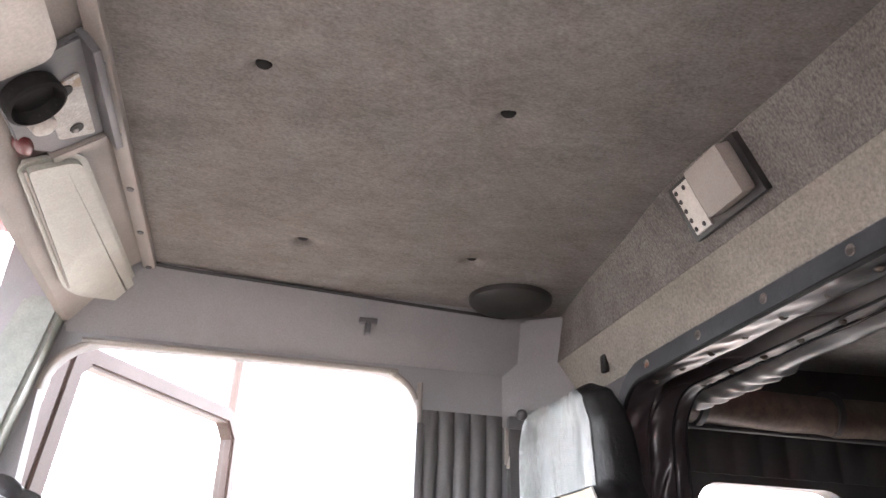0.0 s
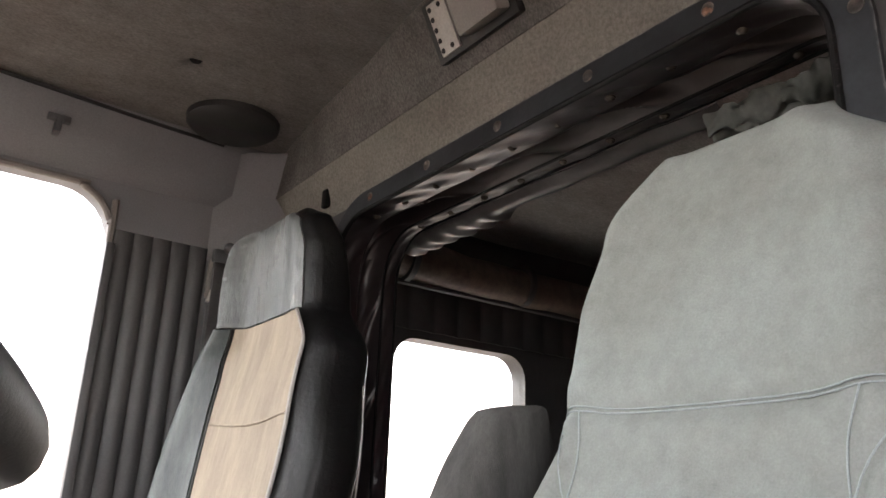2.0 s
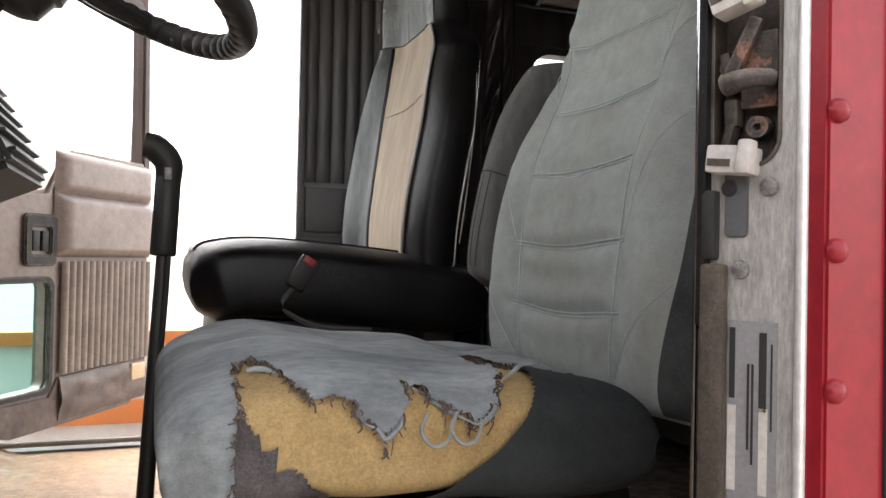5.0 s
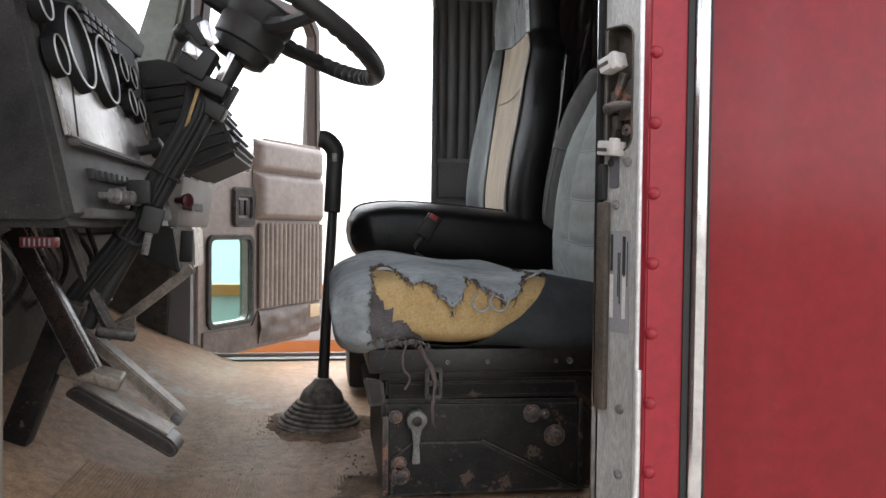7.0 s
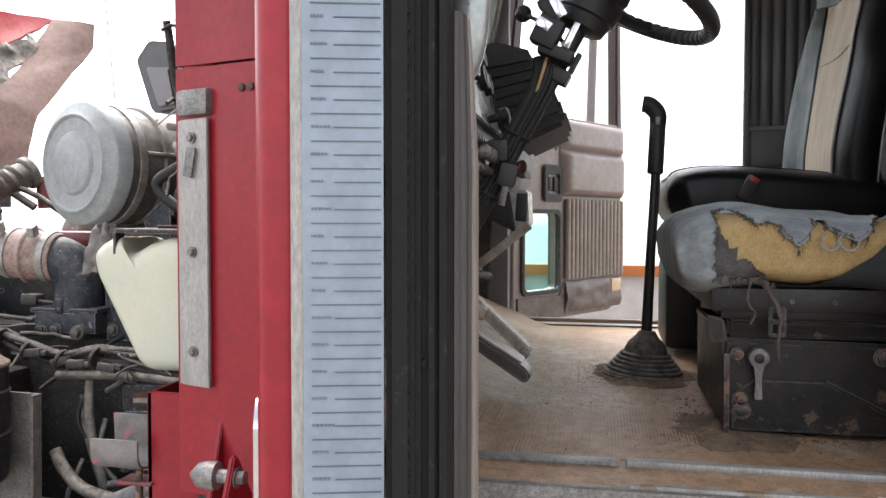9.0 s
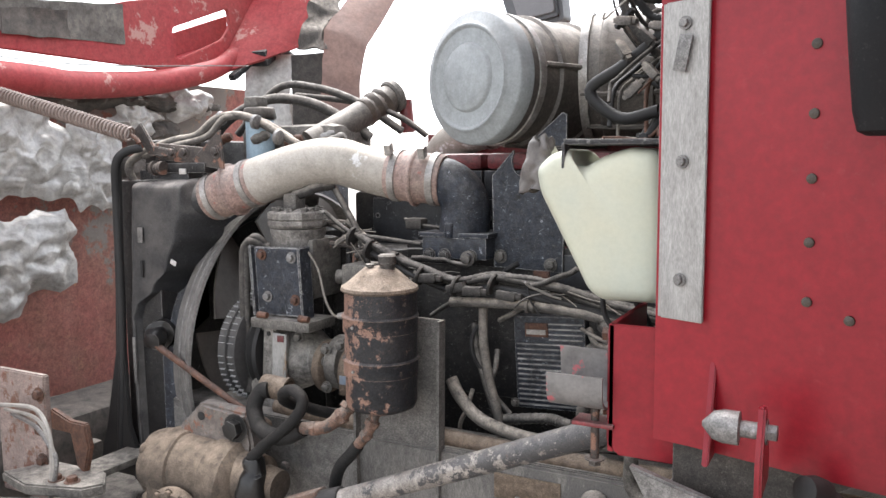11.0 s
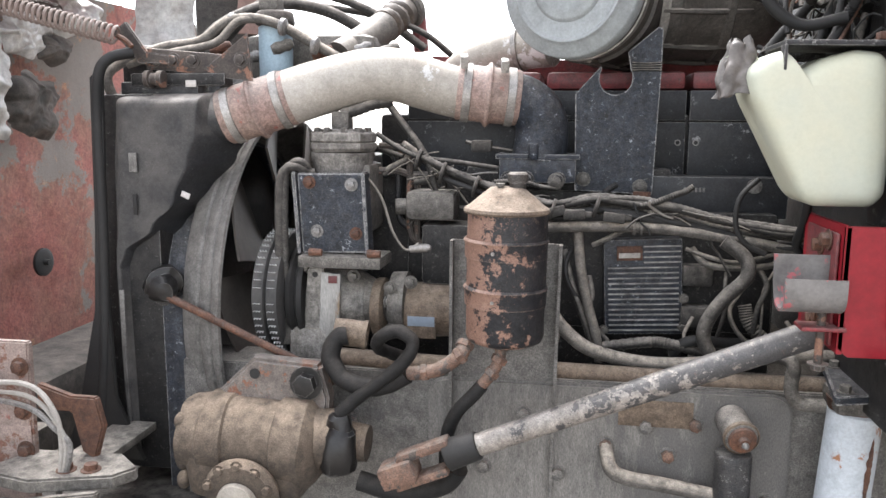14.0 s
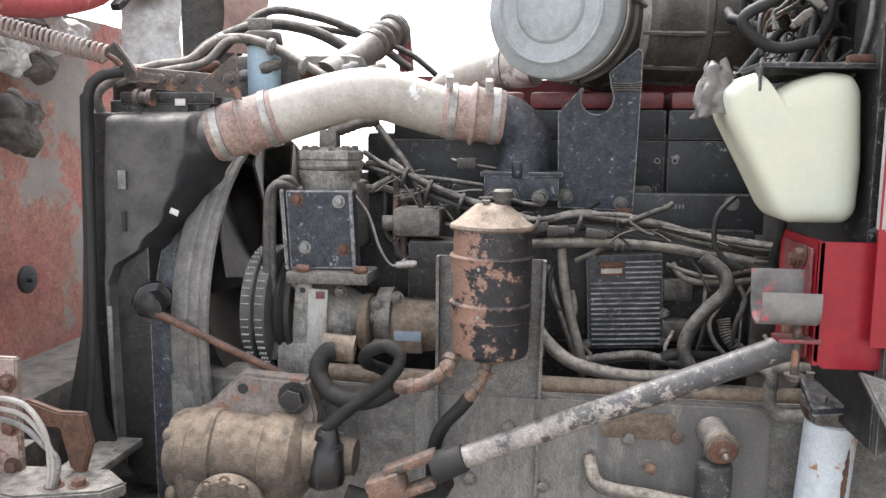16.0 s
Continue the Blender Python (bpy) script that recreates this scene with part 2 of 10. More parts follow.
M_FLOORM = mat("dirty_floor_vinyl", (0.54, 0.33, 0.19), (0.42, 0.272, 0.17), 3.2, (0.4, 0.7), 0, 0.4, 160, patch=(0.36, 0.29, 0.225), patch_amount=0.18, patch_scale=4, speck=0.4, speck_col=(0.12, 0.08, 0.052), mottle=0.45, grain_dark=0.6, grit=0.3)
M_DPANEL = mat("brown_grey_door_vinyl", (0.40, 0.315, 0.275), (0.295, 0.222, 0.19), 5, (0.28, 0.45), 0, 0.2, 250, dust=0.3, mottle=0.3)
M_RED = mat("red_truck_paint", (0.265, 0.0125, 0.021), (0.225, 0.011, 0.0185), 2.5, (0.28, 0.45), 0, 0.04, 60, spec=0.3, speck=0.15, speck_col=(0.38, 0.19, 0.17), speck_scale=90, mottle=0.1)
M_RED_I = mat("faded_red_fibreglass", (0.40, 0.13, 0.105), (0.33, 0.17, 0.12), 3.5, (0.6, 0.85), 0, 0.5, 120, patch=(0.19, 0.165, 0.145), patch_amount=0.10, patch_scale=3.2, patch_bias=(0, 0, 0.11), mottle=0.4, speck=0.5, speck_col=(0.10, 0.075, 0.065), speck_scale=60, relief=0.5, grain_dark=0.6, grit=0.4, chip=0.6, chip_col=(0.42, 0.23, 0.12), chip_scale=16)
M_RED_D = mat("dull_red_paint", (0.25, 0.022, 0.028), (0.17, 0.026, 0.028), 8, (0.4, 0.6), 0, 0.2, 120, dust=0.4, mottle=0.5, speck=0.3, grain_dark=0.5, grit=0.4, chip=0.7, chip_col=(0.05, 0.045, 0.045))
M_CHROME = mat("chrome", (0.62, 0.62, 0.63), (0.45, 0.45, 0.46), 12, (0.08, 0.2), 1.0, 0.04, 60, mottle=0.25)
M_ALU = mat("dull_aluminium", (0.37, 0.36, 0.342), (0.275, 0.262, 0.242), 9, (0.4, 0.6), 0.15, 0.12, 180, patch=(0.19, 0.135, 0.088), patch_amount=0.16, patch_scale=9, stretch=(1, 1, 0.22), mottle=0.2, speck=0.12, speck_col=(0.13, 0.09, 0.062), speck_scale=100, grit=0.35)
M_STEEL = mat("weathered_steel", (0.30, 0.29, 0.28), (0.19, 0.18, 0.17), 10, (0.4, 0.6), 0.4, 0.2, 140, dust=0.35, mottle=0.45, grain_dark=0.5, grit=0.5)
M_DECAL = mat("pale_blue_label", (0.22, 0.262, 0.315), (0.195, 0.235, 0.285), 3, (0.3, 0.4), 0, 0.04, 60, mottle=0.08)
M_INK_P = mat("pale_grey_print", (0.10, 0.115, 0.15), (0.16, 0.18, 0.22), 40, (0.5, 0.6), 0, 0)
M_INK = mat("dark_print", (0.06, 0.075, 0.1), (0.1, 0.12, 0.15), 40, (0.5, 0.6), 0, 0)
M_WHITEP = mat("white_plastic", (0.5, 0.475, 0.435), (0.42, 0.39, 0.35), 12, (0.4, 0.55), 0, 0.1, 200, spec=0.35)
M_WHITE = mat("white_paint", (0.72, 0.7, 0.67), (0.6, 0.57, 0.53), 6, (0.4, 0.6), 0, 0.1, 150)
M_GRIME = mat("grimy_metal", (0.10, 0.078, 0.06), (0.05, 0.039, 0.03), 18, (0.45, 0.7), 0.2, 0.6, 120, mottle=0.5, speck=0.3, grit=0.4)
M_HOSE_B = mat("oily_black_hose", (0.0085, 0.0085, 0.009), (0.016, 0.015, 0.0145), 14, (0.55, 0.8), 0, 0.5, 140, dust=0.12, dust_col=(0.25, 0.21, 0.17), spec=0.25, mottle=0.4, grit=0.5)
M_ARMB = mat("scuffed_black_pad", (0.008, 0.008, 0.0085), (0.016, 0.015, 0.015), 9, (0.5, 0.75), 0, 0.5, 120, spec=0.2, chip=0.8, chip_col=(0.28, 0.25, 0.23), chip_scale=26, grit=0.4)
M_RUBBER = mat("black_rubber", (0.014, 0.014, 0.0145), (0.024, 0.023, 0.022), 8, (0.5, 0.75), 0, 0.25, 200, dust=0.1, spec=0.3)
M_RUBBER_D = mat("dusty_rubber_hose", (0.030, 0.029, 0.028), (0.058, 0.053, 0.048), 14, (0.6, 0.85), 0, 0.4, 150, dust=0.75, dust_col=(0.42, 0.375, 0.325), mottle=0.55, speck=0.4, relief=0.3, spec=0.3, grain_dark=0.45, grit=0.5)
M_HOSE_G = mat("grey_dusty_hose", (0.15, 0.137, 0.123), (0.085, 0.078, 0.07), 18, (0.7, 0.9), 0, 0.4, 220, dust=0.9, dust_col=(0.52, 0.45, 0.37), mottle=0.5, relief=0.3, grain_dark=0.5, grit=0.5)
M_BLK_MET = mat("scratched_black_metal", (0.020, 0.021, 0.024), (0.042, 0.042, 0.045), 14, (0.35, 0.6), 0.15, 0.35, 240, dust=0.3, patch=(0.15, 0.145, 0.14), patch_amount=0.1, patch_scale=40, speck=0.4, spec=0.28, mottle=0.5, edge=0.7, relief=0.2, grain_dark=0.5, grit=0.7, chip=0.5)
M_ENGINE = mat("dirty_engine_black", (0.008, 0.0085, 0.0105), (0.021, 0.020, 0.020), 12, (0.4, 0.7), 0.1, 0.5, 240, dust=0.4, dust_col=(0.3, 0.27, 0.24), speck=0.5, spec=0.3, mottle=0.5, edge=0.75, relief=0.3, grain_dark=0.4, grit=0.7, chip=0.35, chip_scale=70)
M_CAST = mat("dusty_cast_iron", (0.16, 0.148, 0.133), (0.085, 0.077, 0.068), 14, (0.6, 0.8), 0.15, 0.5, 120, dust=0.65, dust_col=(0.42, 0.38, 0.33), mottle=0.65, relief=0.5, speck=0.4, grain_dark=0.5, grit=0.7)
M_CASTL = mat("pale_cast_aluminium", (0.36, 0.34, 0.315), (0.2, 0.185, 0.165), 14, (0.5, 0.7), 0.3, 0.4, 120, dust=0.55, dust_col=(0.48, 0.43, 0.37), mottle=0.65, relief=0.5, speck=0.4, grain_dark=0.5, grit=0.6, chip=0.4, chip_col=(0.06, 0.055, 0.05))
M_PIPE = mat("dusty_aluminium_pipe", (0.44, 0.41, 0.37), (0.31, 0.28, 0.235), 4, (0.45, 0.7), 0.3, 0.25, 130, dust=0.5, dust_col=(0.52, 0.45, 0.36), patch=(0.55, 0.545, 0.535), patch_amount=0.16, patch_scale=7, mottle=0.2, speck=0.25, grit=0.25)
M_BOOT = mat("faded_red_silicone", (0.36, 0.235, 0.20), (0.41, 0.31, 0.26), 11, (0.6, 0.8), 0, 0.3, 140, dust=0.5, patch=(0.27, 0.09, 0.075), patch_amount=0.12, patch_scale=20, mottle=0.4, speck=0.3, speck_col=(0.1, 0.06, 0.05), grain_dark=0.5, grit=0.4)
M_CLAMP = mat("worn_band_clamp", (0.42, 0.40, 0.375), (0.26, 0.24, 0.22), 20, (0.4, 0.55), 0.5, 0.1, 150, dust=0.3, mottle=0.4, grit=0.4)
M_RUSTY = mat("rusted_black_can", (0.016, 0.017, 0.021), (0.034, 0.033, 0.035), 14, (0.35, 0.65), 0.1, 0.5, 120, dust=0.2, patch=(0.20, 0.118, 0.088), patch_amount=0.40, patch_scale=16, patch_bias=(-1.3, 0, 0), speck=0.5, speck_col=(0.40, 0.29, 0.23), speck_scale=130, spec=0.3, mottle=0.35, edge=0.6, edge_col=(0.36, 0.25, 0.19), grain_dark=0.5, grit=0.7, chip=0.5, chip_col=(0.25, 0.15, 0.11), chip_scale=60)
M_RUSTPIPE = mat("mottled_rust_pipe", (0.24, 0.135, 0.092), (0.13, 0.075, 0.055), 20, (0.7, 0.9), 0.1, 0.6, 130, dust=0.4, dust_col=(0.42, 0.34, 0.28), patch=(0.04, 0.033, 0.03), patch_amount=0.35, patch_scale=30, mottle=0.5, speck=0.5, grain_dark=0.5, grit=0.6)
M_RUST = mat("rust_brown", (0.19, 0.085, 0.05), (0.10, 0.05, 0.034), 16, (0.75, 0.95), 0.1, 0.6, 130, dust=0.2, mottle=0.5, speck=0.4, relief=0.3, grain_dark=0.5, grit=0.6)
M_TANMET = mat("dusty_tan_casting", (0.20, 0.145, 0.10), (0.115, 0.083, 0.06), 12, (0.75, 0.95), 0, 0.8, 90, dust=0.65, dust_col=(0.36, 0.285, 0.22), speck=0.5, speck_col=(0.06, 0.045, 0.036), speck_scale=110, grain_dark=0.6, mottle=0.55, relief=0.6, grit=0.6)
M_RAIL = mat("grey_dusty_frame", (0.205, 0.195, 0.182), (0.108, 0.104, 0.099), 7, (0.55, 0.8), 0.1, 0.6, 240, dust=0.6, dust_col=(0.5, 0.44, 0.38), patch=(0.07, 0.067, 0.066), patch_amount=0.14, patch_scale=16, speck=0.7, speck_col=(0.06, 0.055, 0.05), speck_scale=150, mottle=0.55, relief=0.3, grain_dark=0.45, grit=0.75)
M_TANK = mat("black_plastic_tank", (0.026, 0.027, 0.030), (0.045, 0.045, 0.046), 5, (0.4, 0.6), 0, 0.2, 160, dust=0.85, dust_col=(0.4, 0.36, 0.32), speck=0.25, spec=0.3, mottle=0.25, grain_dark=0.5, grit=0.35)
M_FILTER = mat("pale_blue_can", (0.34, 0.46, 0.54), (0.3, 0.4, 0.47), 8, (0.4, 0.55), 0, 0.1, 150, dust=0.4)
M_WCAN = mat("chipped_white_can", (0.54, 0.585, 0.63), (0.45, 0.485, 0.52), 7, (0.4, 0.6), 0, 0.15, 140, patch=(0.28, 0.125, 0.06), patch_amount=0.16, patch_scale=8, speck=0.5, speck_col=(0.3, 0.16, 0.08), mottle=0.15)
M_CAP = mat("grey_air_cleaner_cap", (0.33, 0.355, 0.36), (0.27, 0.287, 0.287), 7, (0.5, 0.65), 0, 0.12, 160, dust=0.35, mottle=0.25, speck=0.25)
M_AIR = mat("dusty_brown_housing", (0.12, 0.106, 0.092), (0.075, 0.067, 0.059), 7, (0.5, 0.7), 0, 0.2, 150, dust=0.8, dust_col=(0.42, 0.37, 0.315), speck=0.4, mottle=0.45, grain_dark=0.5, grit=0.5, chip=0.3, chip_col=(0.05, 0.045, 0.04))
M_RES = mat("translucent_yellowed_plastic", (0.47, 0.465, 0.355), (0.42, 0.445, 0.375), 5, (0.35, 0.5), 0, 0.04, 120, grain_dark=0.93, speck=0.12, speck_col=(0.3, 0.25, 0.16), speck_scale=60)
M_FOIL = mat("torn_foil_insulation", (0.60, 0.585, 0.56), (0.42, 0.395, 0.36), 14, (0.3, 0.5), 0.25, 0.9, 60, mottle=0.35)
M_WADDING = mat("blackened_wadding", (0.05, 0.045, 0.04), (0.13, 0.11, 0.095), 18, (0.9, 1), 0, 0.9, 80, grit=0.5)
M_SHROUD = mat("grey_fan_shroud", (0.23, 0.22, 0.205), (0.14, 0.132, 0.122), 8, (0.55, 0.75), 0, 0.2, 130, dust=0.4, mottle=0.45, speck=0.4, grain_dark=0.5, grit=0.45)
M_MOUNT = mat("rusted_grey_plate", (0.20, 0.168, 0.147), (0.12, 0.098, 0.085), 10, (0.6, 0.85), 0.1, 0.5, 110, dust=0.4, patch=(0.17, 0.075, 0.045), patch_amount=0.25, patch_scale=26, mottle=0.5, edge=0.5, grit=0.5)
M_BELTP = mat("worn_belt_print", (0.62, 0.62, 0.60), (0.36, 0.36, 0.35), 40, (0.6, 0.8), 0, 0.2, 200, mottle=0.5)
M_BELT = mat("ribbed_belt_pulley", (0.03, 0.03, 0.031), (0.05, 0.048, 0.046), 14, (0.6, 0.8), 0, 0.3, 160, dust=0.3, mottle=0.4)
M_WIRE_W = mat("white_wire", (0.34, 0.315, 0.285), (0.24, 0.22, 0.195), 20, (0.5, 0.6), 0, 0)
M_ORANGE = mat("orange_steel", (0.62, 0.2, 0.05), (0.55, 0.17, 0.045), 3, (0.5, 0.6), 0, 0.05)
# amber paled: the light behind the lens is put into its colour
M_AMBER = mat("backlit_amber_lens", (0.9, 0.72, 0.48), (0.85, 0.6, 0.36), 20, (0.12, 0.22), 0, 0.02)
M_REDPL = mat("red_plastic", (0.4, 0.03, 0.03), (0.34, 0.025, 0.025), 10, (0.3, 0.4), 0, 0.02)
M_GROUND = mat("dusty_ground", (0.35, 0.32, 0.285), (0.275, 0.25, 0.22), 1.5, (0.9, 1), 0, 0.8, 40, patch=(0.19, 0.17, 0.15), patch_amount=0.2, patch_scale=3)
M_PLATE = mat("worn_blue_black_metal", (0.021, 0.027, 0.040), (0.052, 0.061, 0.079), 16, (0.4, 0.65), 0.1, 0.3, 240, dust=0.3, dust_col=(0.42, 0.39, 0.36), speck=0.5, speck_col=(0.36, 0.35, 0.34), speck_scale=240, spec=0.26, mottle=0.7, edge=0.9, edge_col=(0.5, 0.48, 0.46), relief=0.2, grain_dark=0.35, grit=0.9, chip=0.9, chip_col=(0.33, 0.345, 0.37), chip_scale=64)
M_SHAFT = mat("bare_scuffed_shaft", (0.40, 0.36, 0.32), (0.25, 0.22, 0.195), 16, (0.4, 0.6), 0.2, 0.3, 110, dust=0.25, patch=(0.048, 0.046, 0.047), patch_amount=0.42, patch_scale=34, patch_bias=(0.36, 0, 0), mottle=0.45, speck=0.4, speck_col=(0.3, 0.15, 0.09), speck_scale=90, grain_dark=0.6, grit=0.5, chip=0.9, chip_col=(0.26, 0.245, 0.235), chip_scale=70)
M_BLOCK = mat("chipped_blue_black_paint", (0.012, 0.0145, 0.019), (0.024, 0.026, 0.032), 9, (0.4, 0.65), 0.1, 0.3, 220, dust=0.2, mottle=0.5, edge=0.9, grain_dark=0.5, grit=0.8, chip=0.8, chip_col=(0.25, 0.245, 0.25), chip_scale=30)
M_PALE_RUST = mat("pale_rusted_pink_steel", (0.36, 0.27, 0.235), (0.25, 0.19, 0.165), 8, (0.6, 0.85), 0.1, 0.5, 110, dust=0.4, patch=(0.15, 0.07, 0.045), patch_amount=0.3, patch_scale=14, mottle=0.4, grit=0.6, chip=0.5, chip_col=(0.4, 0.1, 0.09))
M_FIN = mat("worn_fin_edge", (0.46, 0.44, 0.42), (0.07, 0.07, 0.075), 42, (0.45, 0.65), 0.1, 0.2, 150, dust=0.4, mottle=0.5, grit=0.5)
M_ARCH = mat("brown_dusty_arch", (0.33, 0.205, 0.165), (0.24, 0.15, 0.125), 4, (0.7, 0.9), 0, 0.3, 110, dust=0.2, mottle=0.3)
M_OVERSPRAY = mat("steel_with_red_overspray", (0.20, 0.19, 0.182), (0.11, 0.104, 0.10), 20, (0.4, 0.6), 0.3, 0.2, 140, dust=0.2, patch=(0.36, 0.10, 0.11), patch_amount=0.2, patch_scale=22)
M_WEDGE = mat("ivory_plastic", (0.56, 0.53, 0.50), (0.46, 0.425, 0.39), 14, (0.4, 0.55), 0, 0.1, 200, mottle=0.15)
M_SPRING = mat("dull_spring_steel", (0.28, 0.22, 0.19), (0.18, 0.13, 0.11), 20, (0.5, 0.7), 0.2, 0.2, 130, dust=0.4)
M_BRACKET = mat("brown_rusted_bracket", (0.07, 0.053, 0.045), (0.04, 0.034, 0.032), 14, (0.6, 0.8), 0.1, 0.5, 200, dust=0.5, dust_col=(0.4, 0.33, 0.27), patch=(0.17, 0.08, 0.05), patch_amount=0.3, patch_scale=16, mottle=0.5, grain_dark=0.5, edge=0.4, grit=0.6)
M_DPANEL_D = mat("dirty_brown_door_vinyl", (0.25, 0.177, 0.142), (0.145, 0.10, 0.078), 7, (0.35, 0.55), 0, 0.3, 200, dust=0.3, mottle=0.45, speck=0.3, speck_col=(0.06, 0.045, 0.038))
M_CRUMB = mat("dirt_crumb", (0.20, 0.15, 0.105), (0.12, 0.09, 0.066), 40, (0.9, 1), 0, 0.3)
M_BRONZE = mat("brown_bronze_frame", (0.095, 0.066, 0.055), (0.075, 0.052, 0.043), 5, (0.4, 0.55), 0, 0.1, 200, spec=0.3)
M_GLASSY = mat("dark_glassy_plastic", (0.02, 0.02, 0.024), (0.03, 0.028, 0.03), 20, (0.08, 0.2), 0, 0.05)
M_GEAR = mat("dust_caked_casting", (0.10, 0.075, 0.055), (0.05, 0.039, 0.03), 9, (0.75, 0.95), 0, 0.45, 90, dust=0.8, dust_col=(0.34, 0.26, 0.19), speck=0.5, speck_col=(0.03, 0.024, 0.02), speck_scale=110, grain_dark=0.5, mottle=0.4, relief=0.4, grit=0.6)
M_SEAL = mat("black_seal_rubber", (0.007, 0.007, 0.0075), (0.013, 0.012, 0.012), 9, (0.55, 0.8), 0, 0.3, 200, spec=0.18, speck=0.15)
M_CHALK = mat("smeared_chalk", (0.52, 0.33, 0.33), (0.44, 0.22, 0.23), 60, (0.9, 1), 0, 0.2)
M_SEAT_B = mat("dark_velour_bolster", (0.085, 0.096, 0.094), (0.055, 0.062, 0.062), 9, (0.85, 0.95), 0, 0.4, 300, spec=0.15, grain_dark=0.75, mottle=0.2)
M_PED = mat("greasy_black_pedestal", (0.007, 0.007, 0.0078), (0.014, 0.0125, 0.0115), 9, (0.3, 0.55), 0.1, 0.3, 140, dust=0.35, dust_col=(0.2, 0.16, 0.125), speck=0.2, spec=0.3, mottle=0.5, edge=0.2, grain_dark=0.5, patch=(0.085, 0.058, 0.042), patch_amount=0.34, patch_scale=20, patch_bias=(0, 0, -0.55), grit=0.5)
M_RED_H = mat("dusty_hood_red", (0.39, 0.045, 0.05), (0.36, 0.075, 0.07), 3, (0.5, 0.7), 0, 0.2, 90, spec=0.25, patch=(0.40, 0.22, 0.19), patch_amount=0.08, patch_scale=6, mottle=0.3, speck=0.3)
M_FLUTE = mat("worn_fluted_vinyl", (0.33, 0.275, 0.225), (0.13, 0.105, 0.09), 9, (0.45, 0.65), 0, 0.2, 200, stretch=(3, 3, 0.3), mottle=0.4, speck=0.3, edge=0.5)
M_MINT = mat("worn_pale_plating", (0.36, 0.385, 0.37), (0.26, 0.27, 0.262), 14, (0.2, 0.4), 0.5, 0.08, 100, mottle=0.35)
M_SOIL = mat("loose_brown_soil", (0.30, 0.20, 0.125), (0.19, 0.13, 0.085), 16, (0.9, 1), 0, 0.9, 90, mottle=0.35, speck=0.5, speck_col=(0.12, 0.08, 0.055), speck_scale=120, relief=0.5, grain_dark=0.55, grit=0.5)
M_PILLAR = mat("grey_green_paint", (0.25, 0.265, 0.235), (0.19, 0.2, 0.178), 4, (0.35, 0.5), 0, 0.1, 200, mottle=0.2)
M_LINING = mat("purple_grey_lining", (0.13, 0.118, 0.118), (0.075, 0.068, 0.07), 14, (0.9, 1), 0, 0.5, 300, spec=0.1, mottle=0.3, grit=0.4)
M_FLUTE_D = mat("beige_fluted_vinyl", (0.42, 0.335, 0.275), (0.30, 0.235, 0.192), 6, (0.35, 0.5), 0, 0.2, 220, mottle=0.3, dust=0.2)
M_STRIP = mat("blue_black_metal_strip", (0.022, 0.025, 0.03), (0.038, 0.042, 0.048), 8, (0.3, 0.5), 0.2, 0.2, 160, mottle=0.3, edge=0.6)
M_RING = mat("pale_gauge_ring", (0.62, 0.62, 0.61), (0.5, 0.5, 0.5), 12, (0.25, 0.4), 0.3, 0.02, 100)
M_TREAD_D = mat("scuffed_black_arm", (0.03, 0.028, 0.027), (0.06, 0.052, 0.046), 12, (0.3, 0.5), 0.3, 0.2, 140, dust=0.2, mottle=0.4, edge=0.35, edge_col=(0.5, 0.47, 0.44), grit=0.5)
M_REDPL_D = mat("dull_red_lens", (0.12, 0.02, 0.022), (0.09, 0.016, 0.018), 10, (0.3, 0.4), 0, 0.02)
M_ALU_B = mat("bright_rolled_aluminium", (0.78, 0.775, 0.76), (0.7, 0.69, 0.67), 9, (0.25, 0.4), 0.4, 0.05, 120, mottle=0.12)
M_SEAT_M = mat("grey_brown_velour", (0.15, 0.147, 0.14), (0.095, 0.094, 0.09), 7, (0.85, 0.95), 0, 0.6, 260, spec=0.2, stretch=(3, 3, 0.5), mottle=0.2)
M_BLADE = mat("dark_brown_fan_blade", (0.085, 0.07, 0.06), (0.055, 0.046, 0.04), 6, (0.5, 0.7), 0, 0.2, 160, dust=0.15, mottle=0.3, grit=0.3)
M_BAG = mat("dirty_grey_plastic", (0.13, 0.112, 0.10), (0.065, 0.058, 0.053), 22, (0.4, 0.6), 0, 0.2, 120, dust=0.3, mottle=0.4)
M_GLASS = glass("clear_glass", (0.98, 1.0, 0.99))
M_GLASS_G = glass("green_tinted_glass", (0.42, 0.8, 0.72))


# ---- mesh helpers ----
def V(*a):
    return Vector(a)


def box(bm, c, s, rot=(0, 0, 0), bevel=0.0, seg=2):
    """Box centred at c with sizes s, turned by degrees, edges rounded."""
    b2 = bmesh.new()
    bmesh.ops.create_cube(b2, size=1, matrix=Matrix.Diagonal((*s, 1)))
    if bevel:
        bmesh.ops.bevel(b2, geom=b2.edges[:], offset=bevel, segments=seg, affect="EDGES", profile=0.6)
    b2.transform(pose(*c, *rot))
    join(bm, b2)
    return bm


def join(bm, other):
    tmp = bpy.data.meshes.new("tmp")
    other.to_mesh(tmp)
    other.free()
    bm.from_mesh(tmp)
    bpy.data.meshes.remove(tmp)


def frame_of(d):
    d = d.normalized()
    u = d.orthogonal().normalized()
    return u, d.cross(u)


